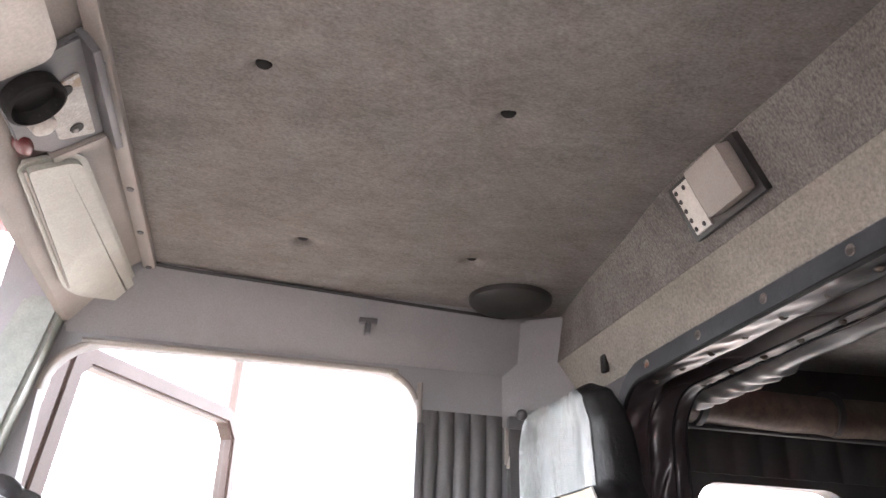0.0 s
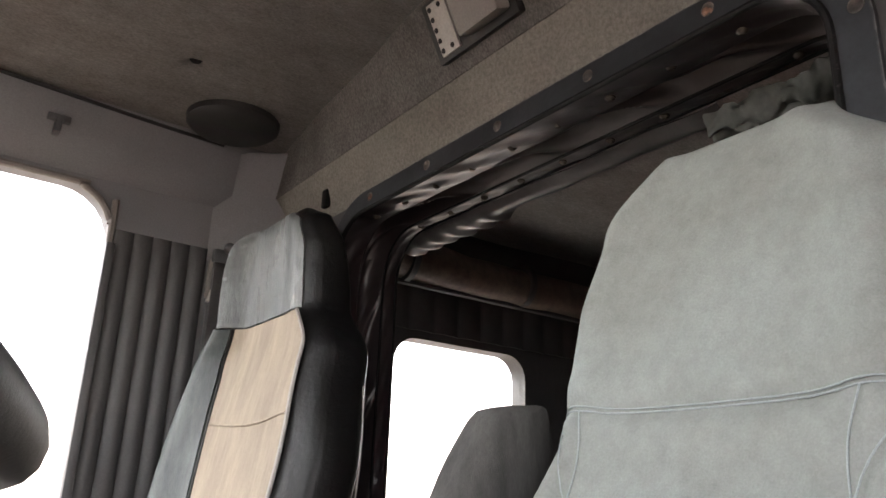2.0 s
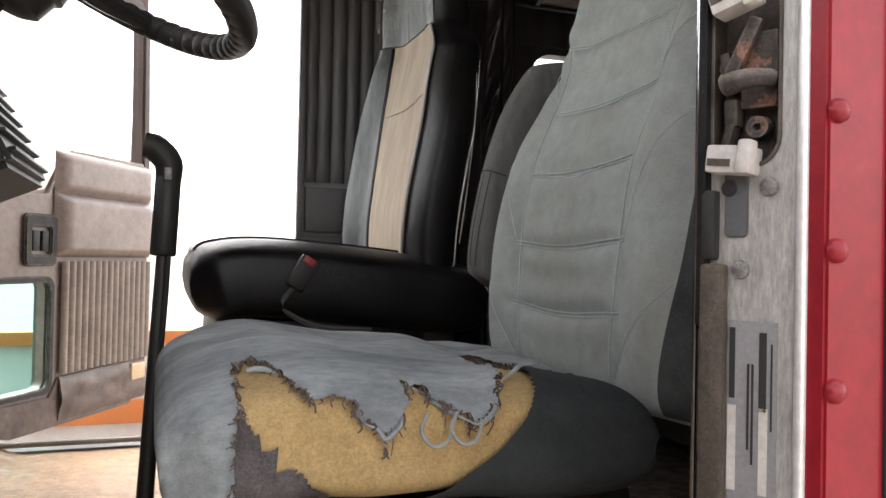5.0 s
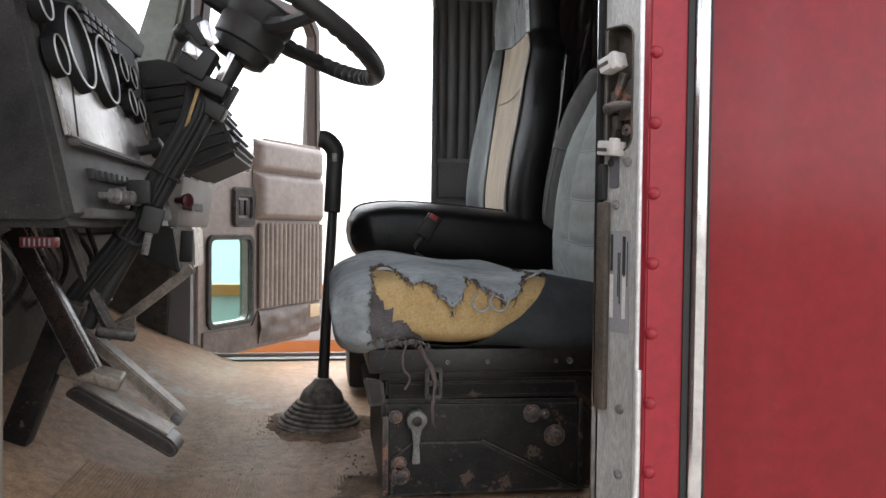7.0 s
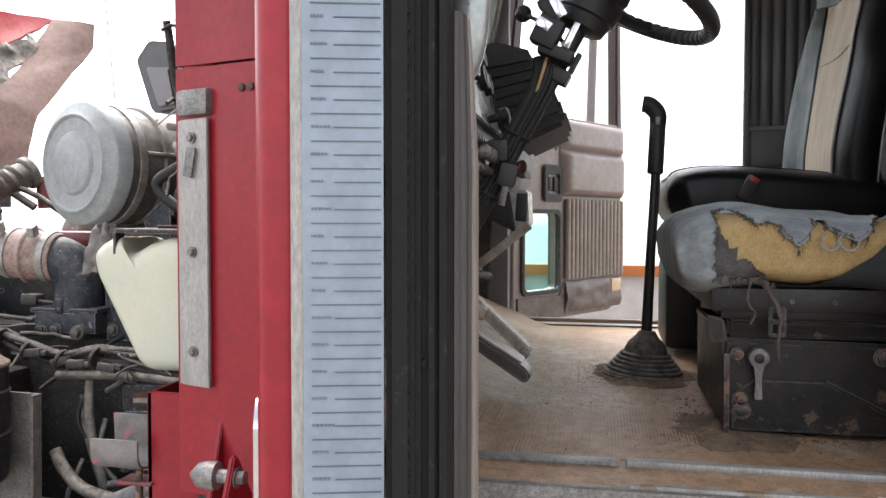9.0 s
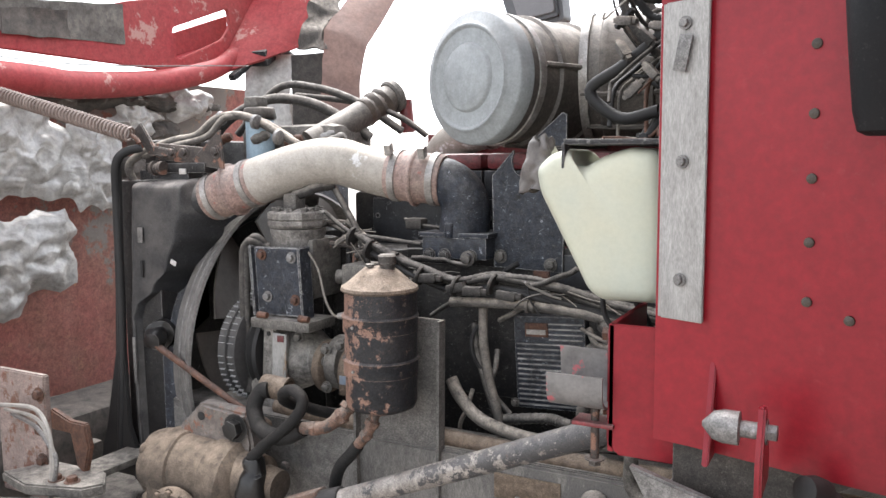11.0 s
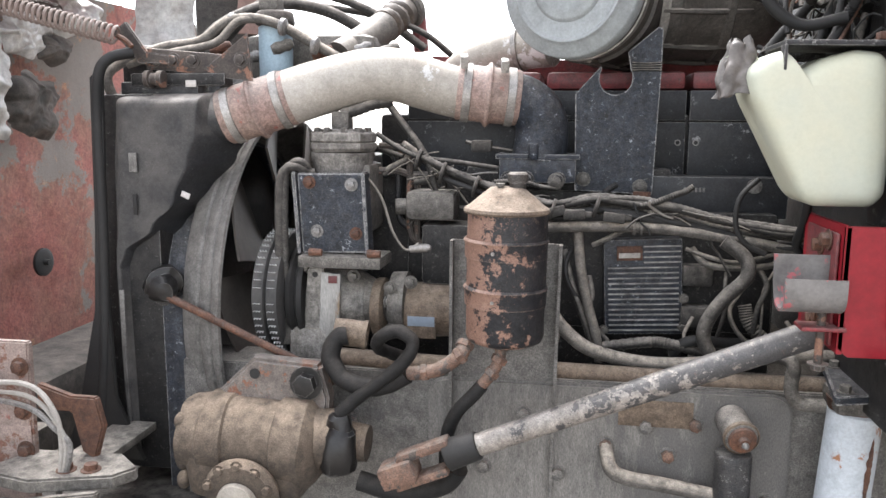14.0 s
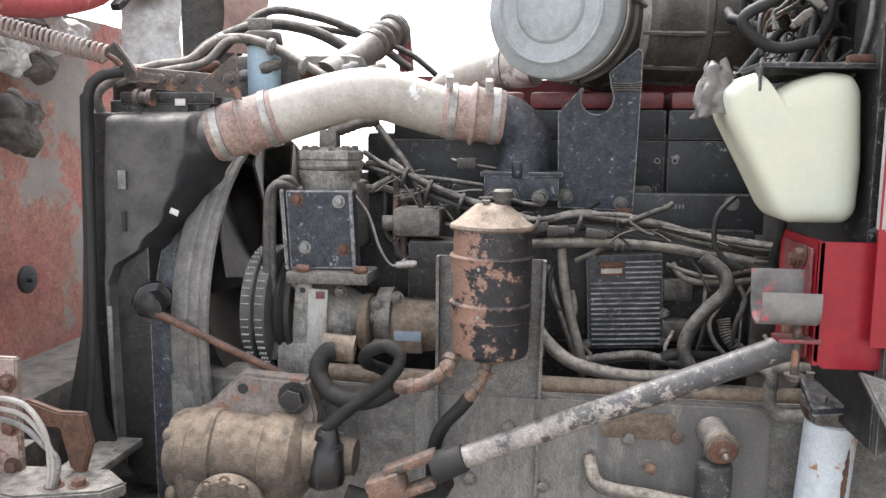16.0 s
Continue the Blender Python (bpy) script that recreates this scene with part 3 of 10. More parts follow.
def lathe(bm, p0, axis, prof, seg=32, caps=True):
    """Turned form: prof holds (distance along the axis, radius)."""
    p0, axis = Vector(p0), Vector(axis).normalized()
    u, w = frame_of(axis)
    rings = []
    for d, r in prof:
        rings.append([bm.verts.new(p0 + axis * d + (u * math.cos(a) + w * math.sin(a)) * max(r, 1e-4)) for a in (2 * math.pi * k / seg for k in range(seg))])
    for A, B in zip(rings, rings[1:]):
        for k in range(seg):
            bm.faces.new((A[k], A[(k + 1) % seg], B[(k + 1) % seg], B[k]))
    if caps:
        bm.faces.new(rings[0][::-1])
        bm.faces.new(rings[-1])
    return bm


def cyl(bm, a, b, r, r2=None, seg=20, bevel=0.0):
    a, b = Vector(a), Vector(b)
    L = (b - a).length
    r2 = r if r2 is None else r2
    prof = [(0, r), (L, r2)] if not bevel else [(0, r - bevel), (bevel * 0.4, r - bevel * 0.3), (bevel, r), (L - bevel, r2), (L - bevel * 0.4, r2 - bevel * 0.3), (L, r2 - bevel)]
    return lathe(bm, a, b - a, prof, seg)


def spline(pts, n=6):
    """Points of a smooth curve through pts."""
    p = [Vector(q) for q in pts]
    if len(p) < 3:
        return p
    e = [2 * p[0] - p[1]] + p + [2 * p[-1] - p[-2]]
    out = []
    for i in range(1, len(e) - 2):
        a, b, c, d = e[i - 1:i + 3]
        for k in range(n):
            t = k / n
            out.append(0.5 * (2 * b + (c - a) * t + (2 * a - 5 * b + 4 * c - d) * t * t + (3 * b - a - 3 * c + d) * t ** 3))
    return out + [p[-1]]


def tube(bm, pts, r, seg=10, n=6, ribs=0.0, smooth=True):
    """Bent round tube; r is a number or a function of 0..1; ribs: depth of corrugation."""
    q = spline(pts, n) if smooth else [Vector(v) for v in pts]
    u = frame_of(q[1] - q[0])[0]
    rings = []
    for i, p in enumerate(q):
        d = (q[min(i + 1, len(q) - 1)] - q[max(i - 1, 0)]).normalized()
        u = (u - d * u.dot(d)).normalized()
        w = d.cross(u)
        rad = (r(i / (len(q) - 1)) if callable(r) else r) + (ribs if i % 2 else 0)
        rings.append([bm.verts.new(p + (u * math.cos(a) + w * math.sin(a)) * rad) for a in (2 * math.pi * k / seg for k in range(seg))])
    for A, B in zip(rings, rings[1:]):
        for k in range(seg):
            bm.faces.new((A[k], A[(k + 1) % seg], B[(k + 1) % seg], B[k]))
    bm.faces.new(rings[0][::-1])
    bm.faces.new(rings[-1])
    return bm


def prism(bm, poly, axis, a, b, bevel=0.0, holes=(), seg=2):
    """Flat outline (two coordinates in the order of the axes left over) extruded along axis from a to b, with holes."""
    i = "xyz".index(axis)

    def pt(p, h):
        q = list(p)
        q.insert(i, h)
        return Vector(q)
    b2 = bmesh.new()
    edges = []
    for loop in (poly, *holes):
        vs = [b2.verts.new(pt(p, a)) for p in loop]
        edges += [b2.edges.new((vs[k], vs[(k + 1) % len(vs)])) for k in range(len(vs))]
    if holes:
        bmesh.ops.triangle_fill(b2, use_beauty=True, use_dissolve=True, edges=edges)
    else:
        b2.faces.new(b2.verts[:])
    got = bmesh.ops.extrude_face_region(b2, geom=b2.faces[:])
    bmesh.ops.translate(b2, verts=[v for v in got["geom"] if isinstance(v, bmesh.types.BMVert)], vec=pt((0, 0), b - a))
    bmesh.ops.recalc_face_normals(b2, faces=b2.faces[:])
    if bevel:
        bmesh.ops.bevel(b2, geom=[e for e in b2.edges if e.calc_face_angle(0) > 0.9], offset=bevel, segments=seg, affect="EDGES")
    join(bm, b2)
    return bm


def rrect(x0, z0, x1, z1, r, n=6):
    """Outline of a rectangle with round corners; r is one radius or four (bottom left, bottom right, top right, top left)."""
    r = r if isinstance(r, tuple) else (r,) * 4
    out = []
    for cx, cz, a0, q in ((x0 + r[0], z0 + r[0], 180, r[0]), (x1 - r[1], z0 + r[1], 270, r[1]), (x1 - r[2], z1 - r[2], 0, r[2]), (x0 + r[3], z1 - r[3], 90, r[3])):
        for k in range(n + 1):
            a = radians(a0 + 90 * k / n)
            out.append((cx + q * math.cos(a), cz + q * math.sin(a)))
    return out


def sheet(bm, f, nu, nv, thick=0.0):
    """Grid surface f(u, v) with u, v in 0..1; thick gives it a second skin behind, as seen from the walk's side."""
    g = [[bm.verts.new(f(i / nu, j / nv)) for j in range(nv + 1)] for i in range(nu + 1)]
    for i in range(nu):
        for j in range(nv):
            bm.faces.new((g[i][j], g[i + 1][j], g[i + 1][j + 1], g[i][j + 1]))
    if thick:
        bm.normal_update()
        mid = g[nu // 2][nv // 2]
        side = V(0.25, -0.3, 1.9) if mid.co.x > -0.5 else V(-1.3, -1.1, 1.6)
        lean = sum(v.normal.dot(side - v.co) for row in g[::3] for v in row[::3])
        d = -abs(thick) if lean > 0 else abs(thick)
        h = [[bm.verts.new(v.co + v.normal * d) for v in row] for row in g]
        for i in range(nu):
            for j in range(nv):
                bm.faces.new((h[i][j], h[i][j + 1], h[i + 1][j + 1], h[i + 1][j]))
        for j in range(nv):
            bm.faces.new((g[0][j], g[0][j + 1], h[0][j + 1], h[0][j]))
            bm.faces.new((g[nu][j + 1], g[nu][j], h[nu][j], h[nu][j + 1]))
        for i in range(nu):
            bm.faces.new((g[i + 1][0], g[i][0], h[i][0], h[i + 1][0]))
            bm.faces.new((g[i][nv], g[i + 1][nv], h[i + 1][nv], h[i][nv]))
    return bm


def ball(bm, c, r, scale=(1, 1, 1), seg=14):
    bmesh.ops.create_uvsphere(bm, u_segments=seg, v_segments=max(6, seg // 2 + 1), radius=r, matrix=Matrix.Translation(c) @ Matrix.Diagonal((*scale, 1)))
    return bm


def rough_up(bm, amp, scale, seed=0):
    """Uneven, dented surface."""
    for v in bm.verts:
        q = v.co * scale + Vector((seed * 7.1, seed * 3.3, seed))
        v.co += Vector((noise.noise(q), noise.noise(q + Vector((9, 0, 0))), noise.noise(q + Vector((0, 9, 0))))) * amp
    return bm


def mesh_of(name, bm, material, sharp=40):
    bmesh.ops.recalc_face_normals(bm, faces=bm.faces[:])
    me = bpy.data.meshes.new(name)
    bm.to_mesh(me)
    bm.free()
    me.shade_smooth()
    me.set_sharp_from_angle(angle=radians(sharp))
    me.materials.append(material)
    return me


ORIGIN = {}


def thing(name, at, label, category, group="", kind="", rz=0.0):
    """An empty at a thing's base; with rz its parts are given in its own axes, else in the world's."""
    ob = new(name)
    ob.empty_display_size = 0.05
    ob.matrix_world = pose(*at, 0, 0, rz)
    ORIGIN[ob] = Vector((0, 0, 0)) if rz else Vector(at)
    return tagged(ob, label, category, group, kind)


def part(name, bm, material, parent, label="", sharp=40):
    """Links a bmesh as one mesh object under a thing or under a part."""
    o = ORIGIN[parent]
    bm.transform(Matrix.Translation(-o))
    ob = new(name, mesh_of(name, bm, material, sharp))
    ob.parent = parent
    ORIGIN[ob] = o
    if label:
        ob["label"] = label
    return ob


def solid(name, bm, material, label, category, group="", kind="", sharp=40):
    """A thing that is one mesh, with its origin at its base."""
    c = [v.co for v in bm.verts]
    base = Vector((sum(v.x for v in c) / len(c), sum(v.y for v in c) / len(c), min(v.z for v in c)))
    bm.transform(Matrix.Translation(-base))
    ob = new(name, mesh_of(name, bm, material, sharp))
    ob.location = base
    ORIGIN[ob] = base
    return tagged(ob, label, category, group, kind)


def round_poly(pts, r, n=5):
    """Outline with its corners rounded."""
    out = []
    for i, p in enumerate(pts):
        p, a, c = Vector(p), Vector(pts[i - 1]), Vector(pts[(i + 1) % len(pts)])
        d = min(r, (a - p).length * 0.48, (c - p).length * 0.48)
        s, e = p + (a - p).normalized() * d, p + (c - p).normalized() * d
        for k in range(n + 1):
            t = k / n
            q = s * (1 - t) ** 2 + p * 2 * t * (1 - t) + e * t * t
            out.append((q.x, q.y))
    return out


def B():
    return bmesh.new()


def bolt(bm, c, axis, r=0.011, h=0.009):
    """Hex head on a washer."""
    c, axis = Vector(c), Vector(axis).normalized()
    lathe(bm, c, axis, [(0, r * 1.5), (0.002, r * 1.5)], 14)
    lathe(bm, c + axis * 0.002, axis, [(0, r), (h, r), (h + 0.001, r * 0.85)], 6)
    return bm


# ---- ground and far things ----
bm = B()
sheet(bm, lambda u, v: V(-400 + 800 * u ** 1, -400 + 800 * v, 0), 40, 40)
solid("ground", bm, M_GROUND, "dry dusty bare yard ground", "ground", kind="structure")

wall = thing("yard_wall", (0.5, 4.0, 0), "white panelled yard fence with orange steel rails", "fence", kind="structure")
for k in range(6):
    bm = B()
    box(bm, (-1.6 + 1.6 * k, 4.0, 0.7), (1.594, 0.05, 1.38), bevel=0.003)
    part("panel", bm, M_WHITE, wall)
for z, h in ((1.03, 0.12), (1.41, 0.07)):
    part("rail", box(B(), (2.4, 3.95, z), (9.7, 0.06, h), bevel=0.01), M_ORANGE, wall, "orange steel rail")
for k in range(4):
    part("post", box(B(), (-2.2 + 3.1 * k, 3.945, 0.7), (0.10, 0.05, 1.4), bevel=0.01), M_ORANGE, wall, "orange steel post")

pole = solid("light_pole", cyl(B(), (-0.35, 9.6, 0), (-0.15, 9.6, 7.5), 0.07, 0.05), M_BRONZE, "thin brownish pole standing beyond the fence", "pole")

# ---- cab shell ----
CAB = dict(kind="structure")
# floor with toe board rising towards the engine
def floor_f(u, v):
    x, y = -0.8 + 1.62 * u, 0.07 + 1.8 * v
    z = 1.322
    if x < -0.3:
        z += 0.55 * (-0.3 - x) ** 1.2
    hump = max(0.0, 1 - abs(y - 1.35) / 0.5) if x < 0.1 else 0.0
    z += 0.035 * hump * min(1, max(0, (0.1 - x) / 0.35))
    z += 0.004 * noise.noise(V(x * 6, y * 6, 0))
    return V(x, y, z)
bm = B()
sheet(bm, floor_f, 70, 80)
bmesh.ops.delete(bm, geom=[f for f in bm.faces if f.calc_center_median().x < -0.5 and f.calc_center_median().y < 0.3], context="FACES")
floor = solid("floor", bm, M_FLOORM, "worn tan vinyl cab floor covered with dust", "floor", **CAB)
# fine tread ribs of the floor mat by the driver's door
bm = B()
for k in range(76):
    x = -0.42 + 0.0064 * k
    box(bm, (x, 0.36, floor_f((x + 0.8) / 1.62, 0.16).z + 0.0008), (0.003, 0.36, 0.003), bevel=0)
tagged(part("tread", bm, M_FLOORM, floor), kind="stuff")

# driver's side: panel with door opening
bm = B()
prism(bm, [(-0.50, 1.2), (0.38, 1.2), (0.38, 1.325), (-0.50, 1.325)], "y", 0.014, 0.06)
prism(bm, [(-0.56, 2.74), (0.43, 2.74), (0.43, 2.98), (-0.56, 2.98)], "y", 0.012, 0.06)
wall_driver = solid("wall_west", bm, M_RED, "red door frame of the driver side", "wall", **CAB)
# passenger side
bm = B()
HOLE2 = rrect(-0.462, 1.328, 0.395, 2.725, (0.05, 0.1, 0.11, 0.12))
prism(bm, [(-0.60, 1.2), (0.80, 1.2), (0.80, 2.98), (-0.60, 2.98)], "y", 1.86, 1.92, holes=[HOLE2])
solid("wall_east", bm, M_TRIM, "grey vinyl-covered wall round the open passenger doorway", "wall", **CAB)
# inner header over the doorway, leaning in
bm = B()
prism(bm, [(1.862, 2.735), (1.862, 2.97), (1.780, 2.97), (1.794, 2.885), (1.842, 2.76)], "x", -0.44, 0.72, bevel=0.006)
for v in bm.verts:
    if v.co.y < 1.83 and v.co.z > 2.8:
        v.co.y += 1.745 + 0.088 * (v.co.x + 0.26) + 0.004 - 1.794
solid("door_header", bm, M_TRIM, "smooth grey vinyl header above the passenger doorway", "trim", **CAB)
part_hook = thing("coat_hook", (0.244, 1.84, 2.80), "small dark coat hook on the header panel", "hook")
bm = B()
box(bm, (0.244, 1.802, 2.822), (0.045, 0.034, 0.014), bevel=0.003)
part("plate", bm, M_TRIM_D, part_hook)
part("peg", box(B(), (0.244, 1.796, 2.805), (0.014, 0.03, 0.032), bevel=0.004), M_TRIM_D, part_hook)
bm = B()
tube(bm, [(p[0], 1.862, p[1]) for p in rrect(-0.462, 1.345, 0.395, 2.725, (0.05, 0.1, 0.11, 0.12))[6:] ], 0.008, 8, 2)
solid("door_seal", bm, M_BEIGE, "tan rubber edge seal round the passenger doorway", "seal", **CAB)

# headliner with tuft buttons
TUFTS = [(-0.049, 0.956), (0.323, 0.961), (0.057, 1.535), (0.428, 1.53)]
def liner(u, v):
    x, y = -0.262 + 1.03 * u, 0.06 + 1.75 * v
    z = 2.89 + 0.006 * noise.noise(V(x * 3, y * 3, 1)) - 0.014 * math.sin(math.pi * v) * math.sin(math.pi * u)
    for a, b in TUFTS:
        d = math.hypot(x - a, (y - b) * 1.1)
        z += 0.020 * math.exp(-(d / 0.017) ** 2) + 0.008 * math.exp(-(d / 0.06) ** 2)
    return V(x, y, z)
bm = B()
sheet(bm, liner, 170, 260)
bmesh.ops.solidify(bm, geom=bm.faces[:], thickness=-0.02)
solid("ceiling", bm, M_FELT, "grey-brown felt headliner with button tufts", "ceiling", **CAB)
for a, b in TUFTS:
    bm = B()
    lathe(bm, (a, b, liner((a + 0.262) / 1.03, (b - 0.06) / 1.75).z + 0.001), (0, 0, -1), [(0, 0.014), (0.008, 0.014), (0.013, 0.010), (0.015, 0.0)], 14)
    solid("tuft_button", bm, M_SEAL, "dark button pulled into the felt headliner", "button", "headliner buttons")
bm = B()
prism(bm, [(-0.95, 2.985), (2.25, 2.985), (2.25, 3.03), (-0.95 + 0.55, 3.03)], "y", 0.0, 1.94)
roof = solid("roof", bm, M_RED, "red painted steel cab roof", "roof", **CAB)
# front trim rail of the headliner
bm = B()
box(bm, (-0.268, 0.94, 2.884), (0.028, 1.76, 0.022), bevel=0.006)
rail = solid("headliner_rail", bm, M_BEIGE, "beige trim strip along the front of the headliner", "trim", **CAB)
for k in range(8):
    bm = B()
    lathe(bm, (-0.268, 1.74 - 0.19 * k, 2.873), (0, 0, -1), [(0, 0.007), (0.003, 0.006)], 12)
    part("screw", bm, M_TRIM_D, rail)
bm = B()
tube(bm, [(-0.26, 1.745, 2.884), (-0.18, 1.752, 2.882), (0.107, 1.778, 2.882), (0.45, 1.812, 2.882), (0.6, 1.82, 2.882)], 0.0045, 8)
solid("headliner_piping", bm, M_PLASTIC, "dark piping along the edge of the headliner", "trim", **CAB)

# windscreen header, sloping down to the glass
bm = B()
prism(bm, [(-0.285, 2.89), (-0.285, 2.985), (-0.46, 2.985), (-0.45, 2.76), (-0.43, 2.76)], "y", 0.06, 1.85, bevel=0.004)
solid("windscreen_header", bm, M_BEIGE, "beige vinyl windscreen header behind the visors", "trim", **CAB)

# rear bulkhead above the sleeper opening: two felt slopes
bm = B()
def slope_f(u, v):
    y = 0.06 + 1.8 * u
    top = 0.68 - 0.03 * math.exp(-((y - 0.95) / 0.25) ** 2) + 0.07 * max(0.0, (y - 1.2) / 0.65) ** 1.5
    return V(top + (0.7225 - top) * v + 0.004 * noise.noise(V(y * 5, v * 3, 4)) * (1 - v), y, 2.892 - 0.129 * v)
sheet(bm, slope_f, 80, 12, -0.03)
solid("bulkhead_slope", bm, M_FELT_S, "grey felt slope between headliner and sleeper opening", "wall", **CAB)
bm = B()
prism(bm, [(0.724, 2.764), (0.80, 2.76), (0.80, 2.66), (0.757, 2.66)], "y", 0.06, 1.86)
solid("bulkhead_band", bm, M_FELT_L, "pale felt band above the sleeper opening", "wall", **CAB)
def opening(grow):
    """Outline of the sleeper opening in y and z, grown outwards."""
    return rrect(0.467 - grow, 1.40 - grow, 1.492 + grow, 2.628 + grow, tuple(r + grow for r in (0.05, 0.05, 0.10, 0.078)), 10)
bm = B()
prism(bm, [(0.06, 1.30), (1.86, 1.30), (1.86, 2.662), (0.06, 2.662)], "x", 0.757, 0.80, holes=[opening(0.03)])
solid("wall_north", bm, M_BLACK_V, "black vinyl bulkhead round the sleeper opening", "wall", **CAB)
trimstrip = thing("opening_trim", (0.755, 0.97, 2.64), "black metal trim strip with screws round the sleeper opening", "trim", **CAB)
bm = B()
prism(bm, opening(0.042), "x", 0.7475, 0.7555, bevel=0.0, holes=[opening(0.001)])
part("strip", bm, M_STRIP, trimstrip, "black strip")
loop = opening(0.0)
bm = B()
tube(bm, [(0.747, p[0], p[1]) for p in loop + loop[:1]], 0.0045, 8, 1)
part("bead", bm, M_SEAL, trimstrip, "black rubber bead")
for sy, sz in [(0.603 + 0.1915 * k, 2.652) for k in range(5)] + [(0.440, 2.567), (0.440, 2.36), (0.440, 2.1), (1.514, 2.36), (1.514, 2.1)]:
    bm = B()
    lathe(bm, (0.7478, sy, sz), (-1, 0, 0), [(0, 0.009), (0.0015, 0.0085), (0.003, 0.006), (0.004, 0.005), (0.0045, 0.0)], 14)
    part("screw", bm, M_BRACKET, trimstrip)

# rounded corner cover between header and bulkhead
bm = B()
prism(bm, [(0.60, 1.865), (0.76, 1.865), (0.76, 1.70), (0.725, 1.77)], "z", 2.60, 2.885, bevel=0.008)
solid("corner_cover", bm, M_TRIM, "grey moulded corner cover by the speaker", "trim", **CAB)
bm = B()
lathe(bm, (0.575, 1.70, 2.888), (0, 0, -1), [(0, 0.102), (0.012, 0.1), (0.02, 0.09), (0.022, 0.0)], 40)
solid("speaker", bm, M_PLASTIC, "round dark cloth speaker grille in the headliner corner", "speaker")

# quilted black panel behind the passenger doorway
quilt = thing("rear_side_panel", (0.55, 1.86, 1.36), "black quilted vinyl side panel with upright flutes", "panel", **CAB)
def flute(u, v):
    x, z = 0.402 + 0.205 * u, 2.06 + 0.575 * v
    return V(x, 1.858 - 0.012 * abs(math.sin(math.pi * (u * 5.0))) ** 0.7 * min(1, 14 * min(v, 1 - v) + 0.15), z)
bm = B()
sheet(bm, flute, 60, 24, 0.004)
part("fluted_field", bm, M_BLACK_V, quilt)
bm = B()
box(bm, (0.55, 1.85, 1.98), (0.28, 0.014, 0.13), bevel=0.006)
part("pocket", bm, M_BLACK_V, quilt)
bm = B()
box(bm, (0.55, 1.852, 1.64), (0.30, 0.012, 0.53), bevel=0.006)
part("lower_field", bm, M_BLACK_V, quilt)
part("edge_strip", box(B(), (0.395, 1.848, 1.985), (0.02, 0.02, 1.23), bevel=0.006), M_BLACK_V, quilt)
part("post_cover", box(B(), (0.68, 1.84, 2.0), (0.13, 0.03, 1.25), bevel=0.01), M_BLACK_V, quilt)
latch = thing("latch_striker", (0.615, 1.842, 2.5), "broken yellowed plastic latch on the rear post", "latch")
part("plate", box(B(), (0.615, 1.838, 2.56), (0.016, 0.01, 0.09), bevel=0.003), M_BEIGE, latch)
part("tab", box(B(), (0.622, 1.835, 2.53), (0.014, 0.012, 0.05), rot=(0, 12, 0), bevel=0.003), M_WHITEP, latch)
bm = B()
box(bm, (0.64, 1.832, 2.615), (0.06, 0.02, 0.035), bevel=0.01)
ball(bm, (0.645, 1.82, 2.635), 0.014)
solid("belt_anchor", bm, M_TRIM_D, "dark belt anchor at the top of the rear post", "anchor")

# passenger pillar and windscreen
for nm, y0, y1 in (("pillar_east", 1.80, 1.92), ("pillar_west", 0.02, 0.14)):
    bm = B()
    prism(bm, [(-0.435, 2.80), (-0.52, 2.80), (-0.73, 2.10), (-0.60, 2.10), (-0.51, 2.42)], "y", y0, y1, bevel=0.01)
    solid(nm, bm, M_PILLAR, "grey-green painted windscreen pillar", "pillar", **CAB)
    bm = B()
    prism(bm, [(-0.50, 2.12), (-0.86, 2.12), (-0.86, 1.0), (-0.55, 1.2)], "y", y0 + 0.03 if y0 > 1 else y0 + 0.20, y1 - 0.02 if y0 > 1 else y1 + 0.10)
    solid("cowl_inner_" + nm[-4:], bm, M_DUSTY, "dark dusty inner cowl side", "wall", **CAB)
bm = B()
prism(bm, [(-0.50, 2.86), (-0.505, 2.855), (-0.845, 2.155), (-0.84, 2.15)], "y", 0.14, 1.80)
ws = solid("window_1", bm, M_GLASS, "clear sloping windscreen", "window", **CAB)
ws.visible_shadow = False
bm = B()
box(bm, (-0.66, 0.97, 2.5), (0.03, 0.035, 0.82), rot=(0, 25.5, 0), bevel=0.008)
solid("windscreen_divider", bm, M_TRIM_D, "dark upright divider of the windscreen", "trim", **CAB)
# firewall
bm = B()
box(bm, (-0.84, 1.0, 1.58), (0.04, 1.50, 1.16))
solid("wall_south", bm, M_ENGINE, "black dusty firewall between cab and engine", "wall", **CAB)
bm = B()
prism(bm, [(-0.86, 2.16), (-0.86, 2.19), (-0.80, 2.22), (-0.80, 2.16)], "y", 0.2, 1.75)
solid("cowl_top", bm, M_RED, "red cowl edge under the windscreen", "cowl", **CAB)

# ---- sleeper ----
bm = B()
box(bm, (1.55, 0.97, 1.36), (1.5, 1.86, 0.04))
solid("sleeper_floor", bm, M_DUSTY, "dark dusty sleeper floor", "floor", **CAB)
bm = B()
box(bm, (2.19, 0.97, 2.15), (0.04, 1.86, 1.7))
solid("sleeper_back_wall", bm, M_BLACK_V, "dark vinyl rear wall of the sleeper", "wall", **CAB)
bm = B()
prism(bm, [(0.80, 0.9), (2.25, 0.9), (2.25, 2.985), (0.80, 2.985)], "y", 1.88, 1.94, holes=[rrect(1.14, 1.55, 1.60, 2.52, 0.07)])
solid("sleeper_side_wall", bm, M_BLACK_V, "dark ribbed sleeper side wall with a window", "wall", **CAB)
bm = B()
